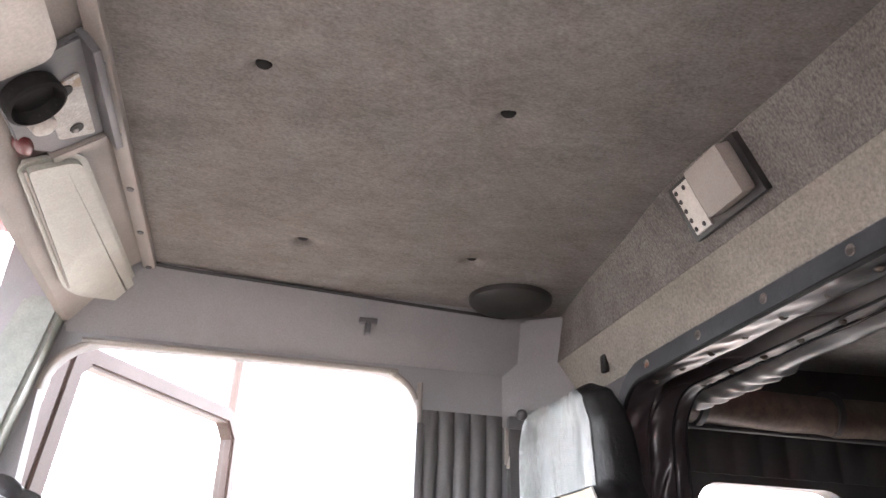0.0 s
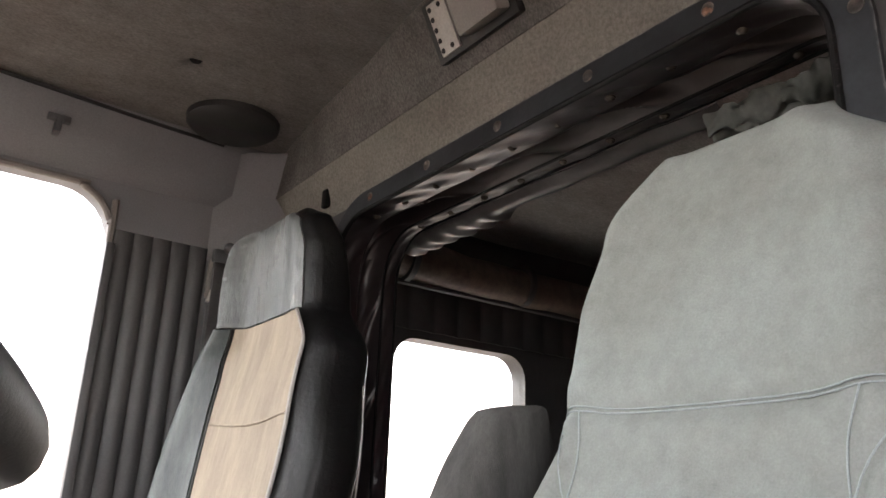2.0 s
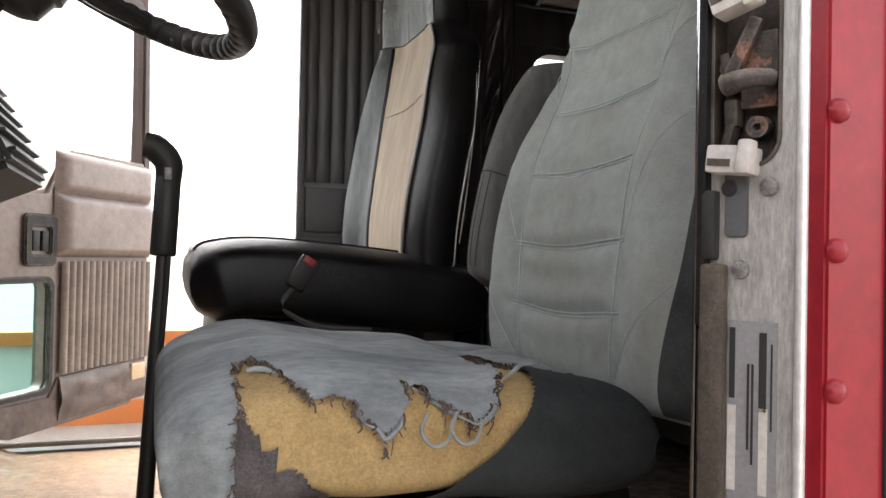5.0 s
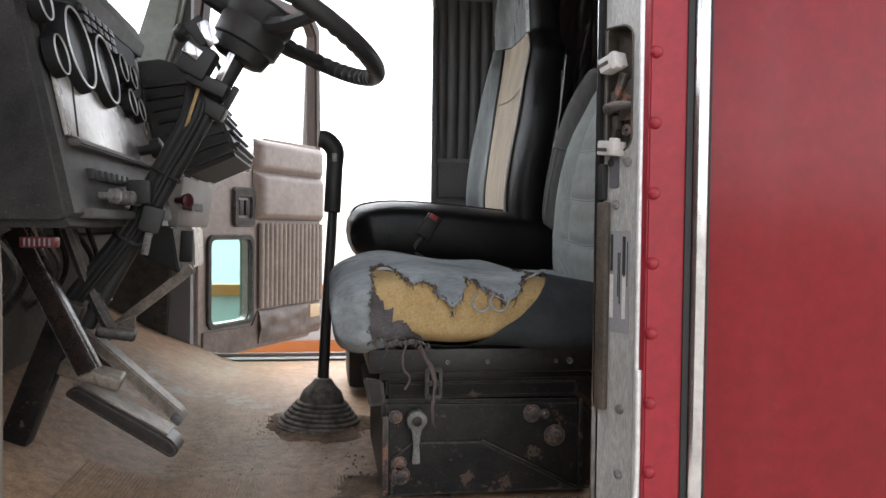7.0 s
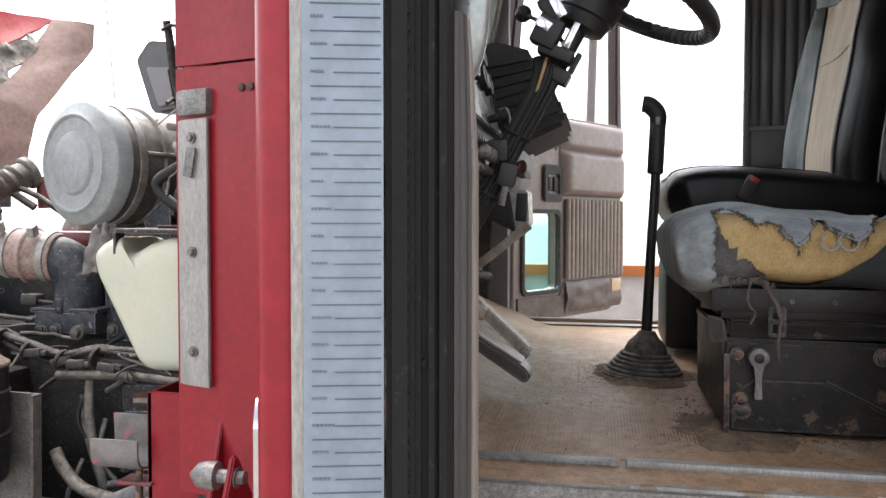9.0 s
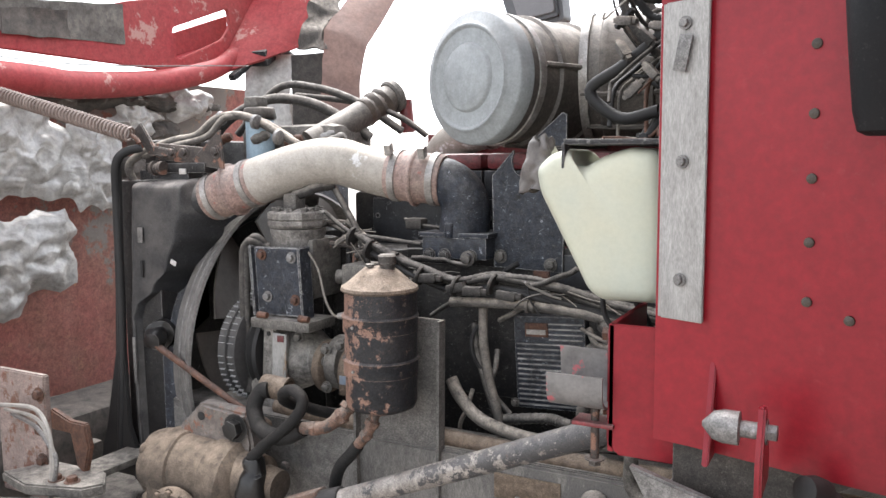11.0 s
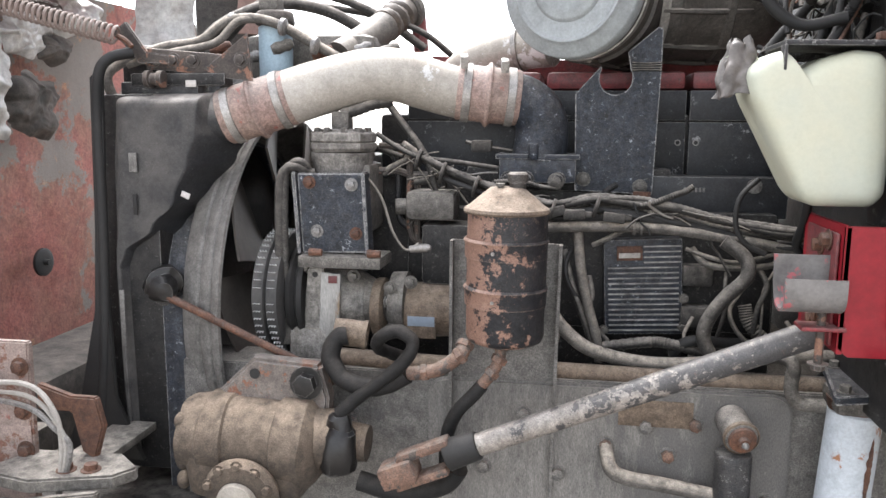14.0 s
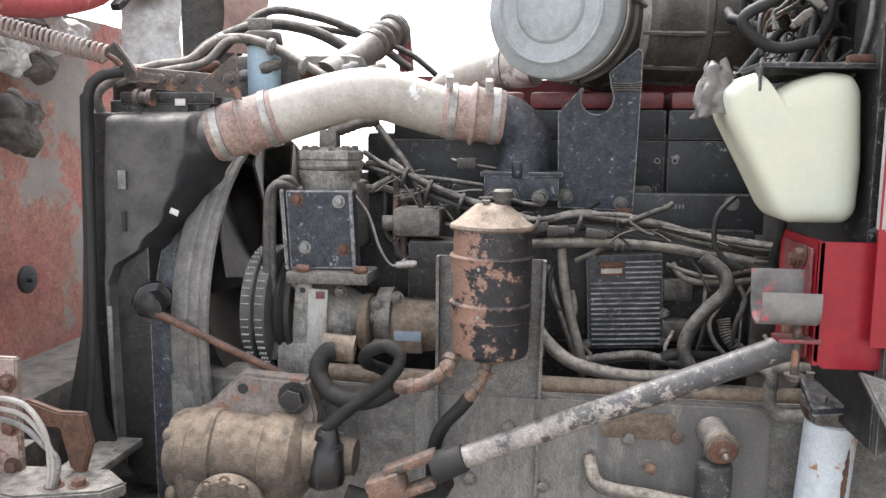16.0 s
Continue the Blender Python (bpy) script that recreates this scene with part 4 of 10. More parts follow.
box(bm, (1.37, 1.91, 2.03), (0.5, 0.006, 1.0))
pane = solid("window_2", bm, M_GLASS, "clear sleeper side window", "window", **CAB)
pane.visible_shadow = False
bm = B()
sheet(bm, lambda u, v: V(0.80 + 1.38 * u, 0.06 + 1.82 * v, 2.86 + 0.02 * noise.noise(V(u * 3, v * 4, 0))), 20, 20, 0.02)
solid("sleeper_ceiling", bm, M_FELT, "brownish felt sleeper ceiling", "ceiling", **CAB)
ribs = thing("sleeper_ribbed_panel", (1.5, 1.87, 2.54), "dark fluted panel above the sleeper window", "panel", **CAB)
bm = B()
sheet(bm, lambda u, v: V(0.85 + 1.3 * u, 1.872 - 0.008 * abs(math.sin(u * 50)), 2.54 + 0.12 * v), 260, 3, 0.004)
part("fluted_field", bm, M_BLACK_V, ribs)
rb_ = thing("rolled_blind", (1.5, 1.80, 2.66), "dusty brown rolled blind above the sleeper window", "blind")
bm = B()
tube(bm, [(0.85, 1.80, 2.715), (1.3, 1.80, 2.70), (1.75, 1.80, 2.70), (2.17, 1.80, 2.71)], 0.055, 14)
rough_up(bm, 0.008, 14)
part("roll", bm, M_DPANEL_D, rb_)
for x in (1.1, 1.5, 1.9):
    part("strap", lathe(B(), (x, 1.80, 2.705), (1, 0, 0), [(0, 0.058), (0.002, 0.064), (0.02, 0.064), (0.022, 0.058)], 20), M_BLACK_V, rb_)
part("bar", box(B(), (1.51, 1.80, 2.643), (1.3, 0.02, 0.012), bevel=0.004), M_BLACK_V, rb_)
bm = B()
box(bm, (1.6, 0.97, 1.62), (1.1, 1.7, 0.3), bevel=0.05)
solid("sleeper_bunk", bm, M_SEAT_D, "dark covered bunk in the sleeper", "bunk")

# wrinkled leatherette boot that joins the cab to the sleeper, round the opening
boot_ = thing("opening_boot", (0.82, 0.97, 2.63), "wrinkled shiny black leatherette boot with press studs round the sleeper opening", "boot")
def path_at(q):
    """Point and outward normal of the opening's outline at the length q from the middle of the sill."""
    for (p0, p1) in zip(LOOP, LOOP[1:]):
        d = Vector(p1) - Vector(p0)
        if q <= d.length or p1 is LOOP[-1]:
            d.normalize()
            return Vector(p0) + d * q, Vector((d.y, -d.x))
        q -= d.length
ring = opening(-0.001)
start = next(i for i, p in enumerate(ring) if p[0] > 1.0 and p[1] > 1.5)
LOOP = ring[start - 1:] + ring[:start - 1]
LOOP = LOOP[:1 + next(i for i, p in enumerate(LOOP) if p[0] < 1.0 and p[1] < 1.5)]
LOOP_L = sum((Vector(b_) - Vector(a_)).length for a_, b_ in zip(LOOP, LOOP[1:]))
def boot_f(x0, x1, deep, wave):
    def f(u, v):
        q = u * LOOP_L
        p, nrm_ = path_at(q)
        w = math.sin(math.pi * v)
        wander = noise.noise(V(q * 3.1, 1.7, 0))
        ridge = 0.5 + 0.5 * math.sin(q * 31 + 2.2 * wander - v * 6.0)
        fine = 0.5 + 0.5 * math.sin(q * 74 + 5 * wander - v * 9.0)
        out = deep * w * (1 - 0.6 * ridge ** 6) - 0.005 * w * fine ** 4 + wave * noise.noise(V(q * 9, v * 2, 5))
        p = p + nrm_ * out
        return V(x0 + (x1 - x0) * v + 0.004 * w * noise.noise(V(q * 14, 3, v)), p.x, p.y)
    return f
for nm_, x0, x1, deep, wave, nv, lb_ in (("front_band", 0.752, 0.803, 0.0, 0.004, 6, "flat shiny band"), ("bellows", 0.803, 0.862, 0.034, 0.004, 16, "deep wrinkled fold"),
                                       ("rear_band", 0.862, 0.893, 0.0, 0.004, 5, "narrow stitched band")):
    bm = B()
    sheet(bm, boot_f(x0, x1, deep, wave), 420, nv)
    part(nm_, bm, M_SHINY, boot_, lb_, sharp=80)
for x in (0.8625, 0.893):
    bm = B()
    tube(bm, [V(x, *path_at(LOOP_L * k / 160)[0]) for k in range(161)], 0.003, 6, 1)
    part("piping", bm, M_SEAL, boot_)
for x, y0, n_ in ((0.780, 0.582, 9), (0.877, 0.569, 9)):
    for k in range(n_):
        bm = B()
        lathe(bm, (x, y0 + 0.1015 * k, 2.6265), (0, 0, -1), [(0, 0.0075), (0.002, 0.0072), (0.004, 0.0045), (0.0055, 0.004), (0.006, 0.0)], 14)
        part("press_stud", bm, M_GRIME, boot_, "dull press stud")
# loose lower flap behind the studs: smooth for most of its length, pleated at the far end
def flap_f(u, v):
    y = 0.70 + 0.80 * u
    pleat = max(0.0, min(1.0, (u - 0.58) / 0.06))
    x = 0.894 + (0.053 + 0.014 * pleat + 0.004 * noise.noise(V(u * 8, 0, 2))) * v
    z = 2.622 - 0.012 * math.sin(v * math.pi) - 0.012 * pleat * v * (0.5 + 0.5 * math.sin(u * 88 + v * 3)) - 0.004 * noise.noise(V(u * 10, v * 2, 0))
    return V(x, y, z)
bm = B()
sheet(bm, flap_f, 200, 10, 0.003)
part("flap", bm, M_FLAP, boot_, "smooth grey flap with pleats at its end", sharp=80)
def tucked(u, v):
    y = 0.50 + 0.225 * u
    return V(0.898 + 0.10 * v * (1 - 0.55 * u) + 0.008 * noise.noise(V(u * 6, v * 5, 1)), y, 2.615 - 0.03 * math.sin(v * math.pi) - 0.004 * math.sin(u * 19 + v * 5 + 3 * noise.noise(V(u * 4, v * 3, 2))) - 0.012 * noise.noise(V(u * 7, v * 6, 8)) - 0.005 * noise.noise(V(u * 21, v * 14, 4)))
bm = B()
sheet(bm, tucked, 80, 24, 0.002)
solid("tucked_sheet", bm, M_SHEETG, "crumpled grey-green plastic sheet tucked behind the opening boot", "sheet", sharp=80)
bm = B()
tube(bm, [(0.748, 1.545, 2.58), (0.742, 1.54, 2.52), (0.748, 1.53, 2.46)], 0.004, 6)
solid("red_cord", bm, M_REDPL, "short faded red cord hanging on the bulkhead", "cord")

# reading lamp on the felt slope
lamp = thing("reading_lamp", (0.705, 1.0, 2.80), "cracked beige reading lamp with bare metal plate", "lamp")
LM = Matrix(((0.45, 0, 0.893, 0.688), (0, 1, 0, 0.975), (-0.893, 0, 0.45, 2.832), (0, 0, 0, 1)))
def slope_box(c, s, bevel):
    bm = box(B(), c, s, bevel=bevel)
    bm.transform(LM)
    return bm
part("base", slope_box((0, 0, -0.008), (0.104, 0.195, 0.016), 0.003), M_PLASTIC, lamp, "black lamp surround")
part("cover", slope_box((-0.003, -0.038, -0.030), (0.088, 0.096, 0.032), 0.008), M_BEIGE, lamp, "yellowed plastic cover")
bm = slope_box((0, 0.058, -0.018), (0.088, 0.045, 0.006), 0.001)
part("reflector", bm, M_WHITEP, lamp, "bare pale metal plate")
for a in (-0.035, -0.018, 0, 0.018, 0.035):
    for b in ((0.05, 0.074) if abs(a) > 0.02 else (0.074,)):
        bm = B()
        lathe(bm, (a, b, -0.0215), (0, 0, -1), [(0, 0.0045), (0.001, 0.004)], 10)
        bm.transform(LM)
        part("hole", bm, M_RUBBER, lamp)
bm = B()
box(bm, (0.742, 1.545, 2.70), (0.012, 0.024, 0.04), bevel=0.004)
solid("curtain_clip", bm, M_SEAL, "small dark curtain clip on the felt band", "clip")


# ---- seats ----
def seat_body(spine, width, depth, nrm, v_fall=4.0, bolster=0.0, yc=0.0, n=40, m=26):
    """Cushion-like body along a spine in the x-z plane. Returns its mesh and a function giving points of its front face."""
    q = spline([(p[0], 0, p[1]) for p in spine], 10)

    def at(s):
        f = s * (len(q) - 1)
        i = min(int(f), len(q) - 2)
        p = q[i].lerp(q[i + 1], f - i)
        d = (q[i + 1] - q[i]).normalized()
        return p, d

    def front(s, v, lift=0.0):
        p, d = at(s)
        nn = V(d.z, 0, -d.x) * nrm
        e = max(0.0, 1 - abs(v) ** v_fall) ** (1 / v_fall)
        end = max(0.0, 1 - abs(2 * s - 1) ** 10) ** 0.4
        off = depth(s) / 2 * e * (0.35 + 0.65 * end) + (bolster[v > 0] if isinstance(bolster, tuple) else bolster) * math.exp(-((abs(v) - 0.74) / 0.17) ** 2) * end
        return p + V(0, yc + v * width(s) / 2, 0) + nn * (off + lift)

    def back(s, v):
        p, d = at(s)
        nn = V(d.z, 0, -d.x) * nrm
        e = max(0.0, 1 - abs(v) ** v_fall) ** (1 / v_fall)
        end = max(0.0, 1 - abs(2 * s - 1) ** 10) ** 0.4
        return p + V(0, yc + v * width(s) / 2, 0) - nn * depth(s) / 2 * e * (0.35 + 0.65 * end)
    bm = B()
    rings = []
    for i in range(n + 1):
        s = i / n
        vs = [math.sin(math.pi * (j / m - 0.5)) for j in range(m + 1)]
        ring = [front(s, v) for v in vs] + [back(s, v) for v in vs[-2:0:-1]]
        rings.append([bm.verts.new(p) for p in ring])
    k = len(rings[0])
    for A, C in zip(rings, rings[1:]):
        for j in range(k):
            bm.faces.new((A[j], A[(j + 1) % k], C[(j + 1) % k], C[j]))
    bm.faces.new(rings[0][::-1])
    bm.faces.new(rings[-1])
    return bm, front


def seam(parent, front, path, mat_, r=0.0012, lift=0.0015, label=""):
    bm = B()
    fine = spline([(s, v, 0) for s, v in path], 8)
    tube(bm, [front(q.x, q.y, lift) for q in fine], r, 6, 2)
    part("seam", bm, mat_, parent, label)


def lerp_table(tab):
    def f(s):
        for (a, x), (b, y) in zip(tab, tab[1:]):
            if s <= b:
                t = (s - a) / (b - a)
                t = t * t * (3 - 2 * t)
                return x + (y - x) * t
        return tab[-1][1]
    return f


# driver's seat
YD = 0.575
drv = thing("driver_seat", (0.3, YD, 1.325), "high-backed driver seat in pale grey velour with a torn cushion", "seat")
bm, df = seat_body([(0.605, 1.66), (0.615, 1.80), (0.635, 1.95), (0.69, 2.10), (0.725, 2.25), (0.75, 2.475)],
                   lerp_table([(0, 0.56), (0.25, 0.58), (0.45, 0.54), (0.66, 0.41), (0.84, 0.41), (0.93, 0.36), (1, 0.21)]),
                   lerp_table([(0, 0.13), (0.4, 0.14), (0.75, 0.12), (1, 0.07)]), -1, 3.2, 0.02, YD, 170, 90)
# stitched lines across and along the back; the cloth is drawn in and puckered along them
LINES = [[(s, -0.53), (s - 0.012, 0), (s, 0.53)] for s in (0.165, 0.29, 0.415, 0.54)] + [[(0.7105, -0.95), (0.7005, -0.4), (0.7005, 0.3), (0.7105, 0.95)]]
for sg in (-1, 1):
    LINES.insert(5, [(0.04, 0.46 * sg), (0.25, 0.48 * sg), (0.5, 0.56 * sg), (0.70, 0.70 * sg)])
    LINES += [[(0.05, 0.50 * sg), (0.14, 0.68 * sg), (0.23, 0.88 * sg)],
              [(0.30, 0.53 * sg), (0.41, 0.73 * sg), (0.50, 0.93 * sg)], [(0.565, 0.60 * sg), (0.63, 0.76 * sg), (0.70, 0.94 * sg)]]
drawn = [df(q.x, q.y) for path in LINES for q in spline([(a, b, 0) for a, b in path], 60)]
tree = kdtree.KDTree(len(drawn))
for i, p in enumerate(drawn):
    tree.insert(p, i)
tree.balance()
bm.normal_update()
dents = []
for v in bm.verts:
    dist = tree.find(v.co)[2]
    inner_ = max(0.0, min(1.0, (0.205 - abs(v.co.y - YD)) / 0.05))
    if dist < 0.05 and inner_ > 0:
        pucker = 0.0012 * math.sin(v.co.y * 260 + 3 * noise.noise(v.co * 30)) * math.exp(-(dist / 0.014) ** 2)
        dents.append((v, v.normal.copy() * (-0.0045 * math.exp(-(dist / 0.009) ** 2) + 0.0035 * math.exp(-((dist - 0.026) / 0.014) ** 2) + pucker) * inner_))
out_ = sum(v.normal.dot(v.co - V(0.68, YD, v.co.z)) for v in bm.verts)
for v, d in dents:
    v.co += d if out_ > 0 else -d
back = part("backrest", bm, M_SEAT, drv, sharp=60)
for sg in (-1, 1):
    bm = B()
    sheet(bm, lambda u, v: df(0.0 + 0.56 * u, sg * (0.83 + 0.17 * u ** 1.3 + (0.17 - 0.17 * u ** 1.3) * v), 0.003), 40, 10, 0.002)
    part("side_cover", bm, M_SEAT_B, back, "dark green-grey side bolster", sharp=60)
for k, path in enumerate(LINES):
    for o in ((-0.0035, 0.0035) if k < 5 else (0.0,)):
        seam(back, df, [(a + o, b) for a, b in path], M_SEAT_S, 0.0009, -0.0022 if k < 7 else 0.0)
# dark shell behind the cover
bm, _ = seat_body([(0.655, 1.62), (0.68, 1.90), (0.735, 2.10), (0.765, 2.25), (0.782, 2.42)],
                  lerp_table([(0, 0.58), (0.3, 0.60), (0.5, 0.55), (0.68, 0.42), (0.85, 0.41), (1, 0.25)]),
                  lerp_table([(0, 0.13), (1, 0.06)]), -1, 5, 0, YD, 30, 20)
part("back_shell", bm, M_SEAT_D, drv)
# folded-up armrests on both sides
for y, mt, top in ((YD - 0.325, M_SEAT_G, 2.34), (YD + 0.325, M_SEAT_M, 2.21)):
    bm, af = seat_body([(0.60, 1.795), (0.625, 1.92), (0.675, 2.10), (0.735, top)], lerp_table([(0, 0.08), (0.5, 0.09), (1, 0.065)]),
                       lerp_table([(0, 0.13), (0.5, 0.15), (0.85, 0.13), (1, 0.06)]), -1, 3, 0, y, 24, 16)
    arm = part("armrest", bm, mt, drv, "folded-up velour armrest", sharp=60)
    seam(arm, af, [(0.45, -0.9), (0.46, 0), (0.45, 0.9)], M_SEAT_D, 0.0014, 0.0)
    for q in (-0.5, 0.0, 0.5):
        seam(arm, af, [(0.08, q * 0.9), (0.25, q), (0.45, q)], M_SEAT_D, 0.001, 0.0)

# cushion: foam core, cloth cover with a ragged tear, dark side bolster
bm, cf = seat_body([(0.028, 1.648), (0.14, 1.664), (0.34, 1.659), (0.52, 1.645)], lerp_table([(0, 0.50), (0.15, 0.53), (1, 0.53)]),
                   lerp_table([(0, 0.125), (0.15, 0.132), (0.6, 0.125), (1, 0.12)]), -1, 4.5, 0.0, YD, 190, 120)
for v in bm.verts:
    v.co.z += 0.012 * noise.noise(v.co * 9) + 0.018 * math.exp(-((v.co.x - 0.15) / 0.14) ** 2) * math.exp(-((v.co.y - YD) / 0.3) ** 2) * (1 if v.co.z > 1.652 else 0)
bmesh.ops.recalc_face_normals(bm, faces=bm.faces[:])
bm.normal_update()


def curve_at(tab, x):
    for (a, p), (b, q) in zip(tab, tab[1:]):
        if x <= b:
            return p + (q - p) * max(0.0, x - a) / (b - a)
    return tab[-1][1]


TEAR_LOW = [(0.088, 1.70), (0.10, 1.690), (0.125, 1.660), (0.164, 1.632), (0.182, 1.617), (0.245, 1.611), (0.291, 1.628), (0.337, 1.656), (0.372, 1.691), (0.405, 1.724)]
TEAR_TOP = [(0.088, 1.728), (0.107, 1.736), (0.127, 1.732), (0.142, 1.719), (0.163, 1.713), (0.186, 1.709), (0.195, 1.694), (0.215, 1.685), (0.221, 1.674), (0.238, 1.691), (0.246, 1.720), (0.26, 1.715), (0.278, 1.702), (0.313, 1.684), (0.336, 1.697), (0.36, 1.720), (0.389, 1.730), (0.405, 1.733)]


def tear_low(x):
    return curve_at(TEAR_LOW, x)


def torn(c):
    """Inside the tear of the outer side, ragged by noise."""
    x = c.x + 0.003 * noise.noise(c * 26)
    low = c.z + (0.004 * noise.noise(c * 40 + V(3, 1, 2)) if c.x < 0.19 else 0.0)
    return 0.088 < x < 0.405 and low > tear_low(c.x) and c.z + 0.004 * noise.noise(c * 48 + V(3, 1, 2)) < curve_at(TEAR_TOP, x) and c.y < YD - 0.10


def lining(c):
    """Dark inner lining laid bare below the tear's front end."""
    return 0.086 < c.x + 0.004 * noise.noise(c * 40) < 0.19 and 1.622 + 0.006 * noise.noise(c * 50) < c.z <= tear_low(c.x) + 0.002 and c.y < YD - 0.12


def dark_side(c):
    return c.y < YD - 0.16 and c.x > 0.185 and c.z < tear_low(c.x) or c.x > 0.405 and c.y < YD - 0.15


foam, cover, side, inner = bm.copy(), bm.copy(), bm.copy(), bm.copy()
bm.free()
for b, keep, lift in ((cover, lambda c: not torn(c) and not dark_side(c) and not (lining(c) and c.x < 0.185), 0.006), (side, lambda c: dark_side(c) and not torn(c), 0.008), (inner, lambda c: lining(c) and not torn(c), 0.003)):
    bmesh.ops.delete(b, geom=[f for f in b.faces if not keep(f.calc_center_median())], context="FACES")
    b.normal_update()
    for v in b.verts:
        if v.is_boundary and b is side and 0.18 < v.co.x < 0.42:
            v.co.z += max(-0.012, min(0.012, tear_low(v.co.x) - v.co.z)) if v.co.y < YD - 0.17 else 0.0
        elif v.is_boundary:
            v.co += V(noise.noise(v.co * 90), -abs(noise.noise(v.co * 70)) * 0.8, noise.noise(v.co * 80 + V(5, 5, 5))) * 0.005
        v.co += v.normal * lift
rnd = random.Random(4)
fringe_bm = B()
rim_pts = [v.co.copy() for v in cover.verts if v.is_boundary and 0.08 < v.co.x < 0.41 and v.co.y < YD - 0.1 and v.co.z > 1.6]
for p in rim_pts:
    for j in range(2):
        if rnd.random() < 0.4:
            q = p + V(rnd.uniform(-0.003, 0.003), -0.002, 0)
            drop = rnd.uniform(0.004, 0.012) if rnd.random() < 0.93 else rnd.uniform(0.015, 0.03)
            tube(fringe_bm, [q, q + V(rnd.uniform(-0.004, 0.004), -0.003, -drop * 0.5), q + V(rnd.uniform(-0.006, 0.006), -0.002, -drop)], rnd.uniform(0.0005, 0.0011), 4, 2)
bm = B()
pts = []
for k in range(60):
    x = 0.10 + 0.32 * k / 59
    z = curve_at(TEAR_TOP, x) + 0.003 * noise.noise(V(x * 60, 0, 2))
    pts.append(V(x + 0.003 * noise.noise(V(x * 50, 4, 0)), 0.300 + max(0.0, z - 1.692) * 1.7 + 0.004 * noise.noise(V(x * 70, 1, 0)), z))
tube(bm, pts, lambda t: 0.002 + 0.001 * math.sin(t * 37), 6, 2)
for a in (0.262, 0.292):
    tube(bm, [V(a, 0.300, 1.698), V(a - 0.007, 0.296, 1.682), V(a + 0.004, 0.294, 1.668), V(a + 0.02, 0.296, 1.672), V(a + 0.026, 0.300, 1.69)], 0.0018, 6)
part("rolled_hem", bm, M_TORN, drv, "curled ragged hem of the torn cover")
tagged(part("fringe", fringe_bm, M_FRAY, drv, "frayed threads along the tear"), kind="stuff")
part("cushion", foam, M_FOAM, drv, "bare yellow foam showing through the tear", sharp=70)
for v in cover.verts:
    v.co.z += (0.004 * math.sin(v.co.y * 46 + 7 * noise.noise(v.co * 4)) * noise.noise(v.co * 3) + 0.005 * noise.noise(V(v.co.x * 7, v.co.y * 16, 0))) * (1 if v.co.z > 1.66 else 0.3)
part("cushion_cover", cover, M_TORN, drv, "faded blue-grey cloth cover, torn open", sharp=70)
part("side_bolster", side, M_SEAT_D, drv, "charcoal cloth side", sharp=70)
part("torn_lining", inner, M_LINING, drv, "frayed purple-grey lining below the tear", sharp=70)
bm = B()
tube(bm, [(0.165, 0.302, 1.61), (0.18, 0.292, 1.585), (0.192, 0.29, 1.55), (0.188, 0.29, 1.50), (0.195, 0.292, 1.475)], lambda t: 0.0045 - 0.002 * t, 6, 6)
tube(bm, [(0.145, 0.30, 1.62), (0.14, 0.292, 1.58), (0.15, 0.292, 1.56), (0.143, 0.292, 1.54)], 0.002, 5, 5)
rough_up(bm, 0.004, 60)
part("hanging_strip", bm, M_FRAY, drv, "strip of torn cloth hanging down")
# seat pan, mechanism and pedestal
part("pan", box(B(), (0.30, YD, 1.577), (0.43, 0.47, 0.042), bevel=0.005), M_PED, drv)
for x, r in ((0.221, 0.004), (0.291, 0.004), (0.413, 0.004), (0.438, 0.006)):
    part("rivet", lathe(B(), (x, YD - 0.235, 1.575), (0, -1, 0), [(0, r), (0.002, r), (0.002, r * 0.6), (0.0, r * 0.55), (0, 0)], 12), M_DUSTY, drv)
for y in (YD - 0.185, YD + 0.185):
    part("slide_rail", box(B(), (0.295, y, 1.551), (0.38, 0.05, 0.022), bevel=0.004), M_PED, drv)
bm = B()
prism(bm, [(0.372, 1.505), (0.366, 1.538), (0.385, 1.548), (0.76, 1.548), (0.775, 1.505)], "x", 0.117, 0.465, bevel=0.006)
part("mechanism_box", bm, M_PED, drv, "rounded black mechanism cover")
bm = B()
prism(bm, [(0.111, 1.503), (0.476, 1.497), (0.503, 1.47), (0.503, 1.33), (0.113, 1.33)], "y", YD - 0.195, YD + 0.2, bevel=0.008)
ped = part("pedestal", bm, M_PED, drv, "dusty black metal pedestal")
bm = B()
prism(bm, [(0.165, 1.428), (0.287, 1.427), (0.464, 1.336), (0.128, 1.334), (0.128, 1.40)], "y", YD - 0.202, YD - 0.196, bevel=0.002)
part("gusset_plate", bm, M_PED, drv, "dirt-crusted gusset plate")
part("fold_edge", box(B(), (0.376, YD - 0.204, 1.384), (0.20, 0.006, 0.006), rot=(0, 27.3, 0), bevel=0.002), M_PED, drv)
part("end_flange", box(B(), (0.470, YD - 0.202, 1.42), (0.008, 0.014, 0.165), bevel=0.002), M_PED, drv)
part("front_edge", box(B(), (0.117, YD - 0.203, 1.40), (0.010, 0.014, 0.15), bevel=0.002), M_BRACKET, drv)
bm = B()
prism(bm, [(0.078, 1.546), (0.112, 1.540), (0.118, 1.497), (0.088, 1.494)], "y", YD - 0.21, YD - 0.06, bevel=0.004)
part("front_flap", bm, M_PED, drv)
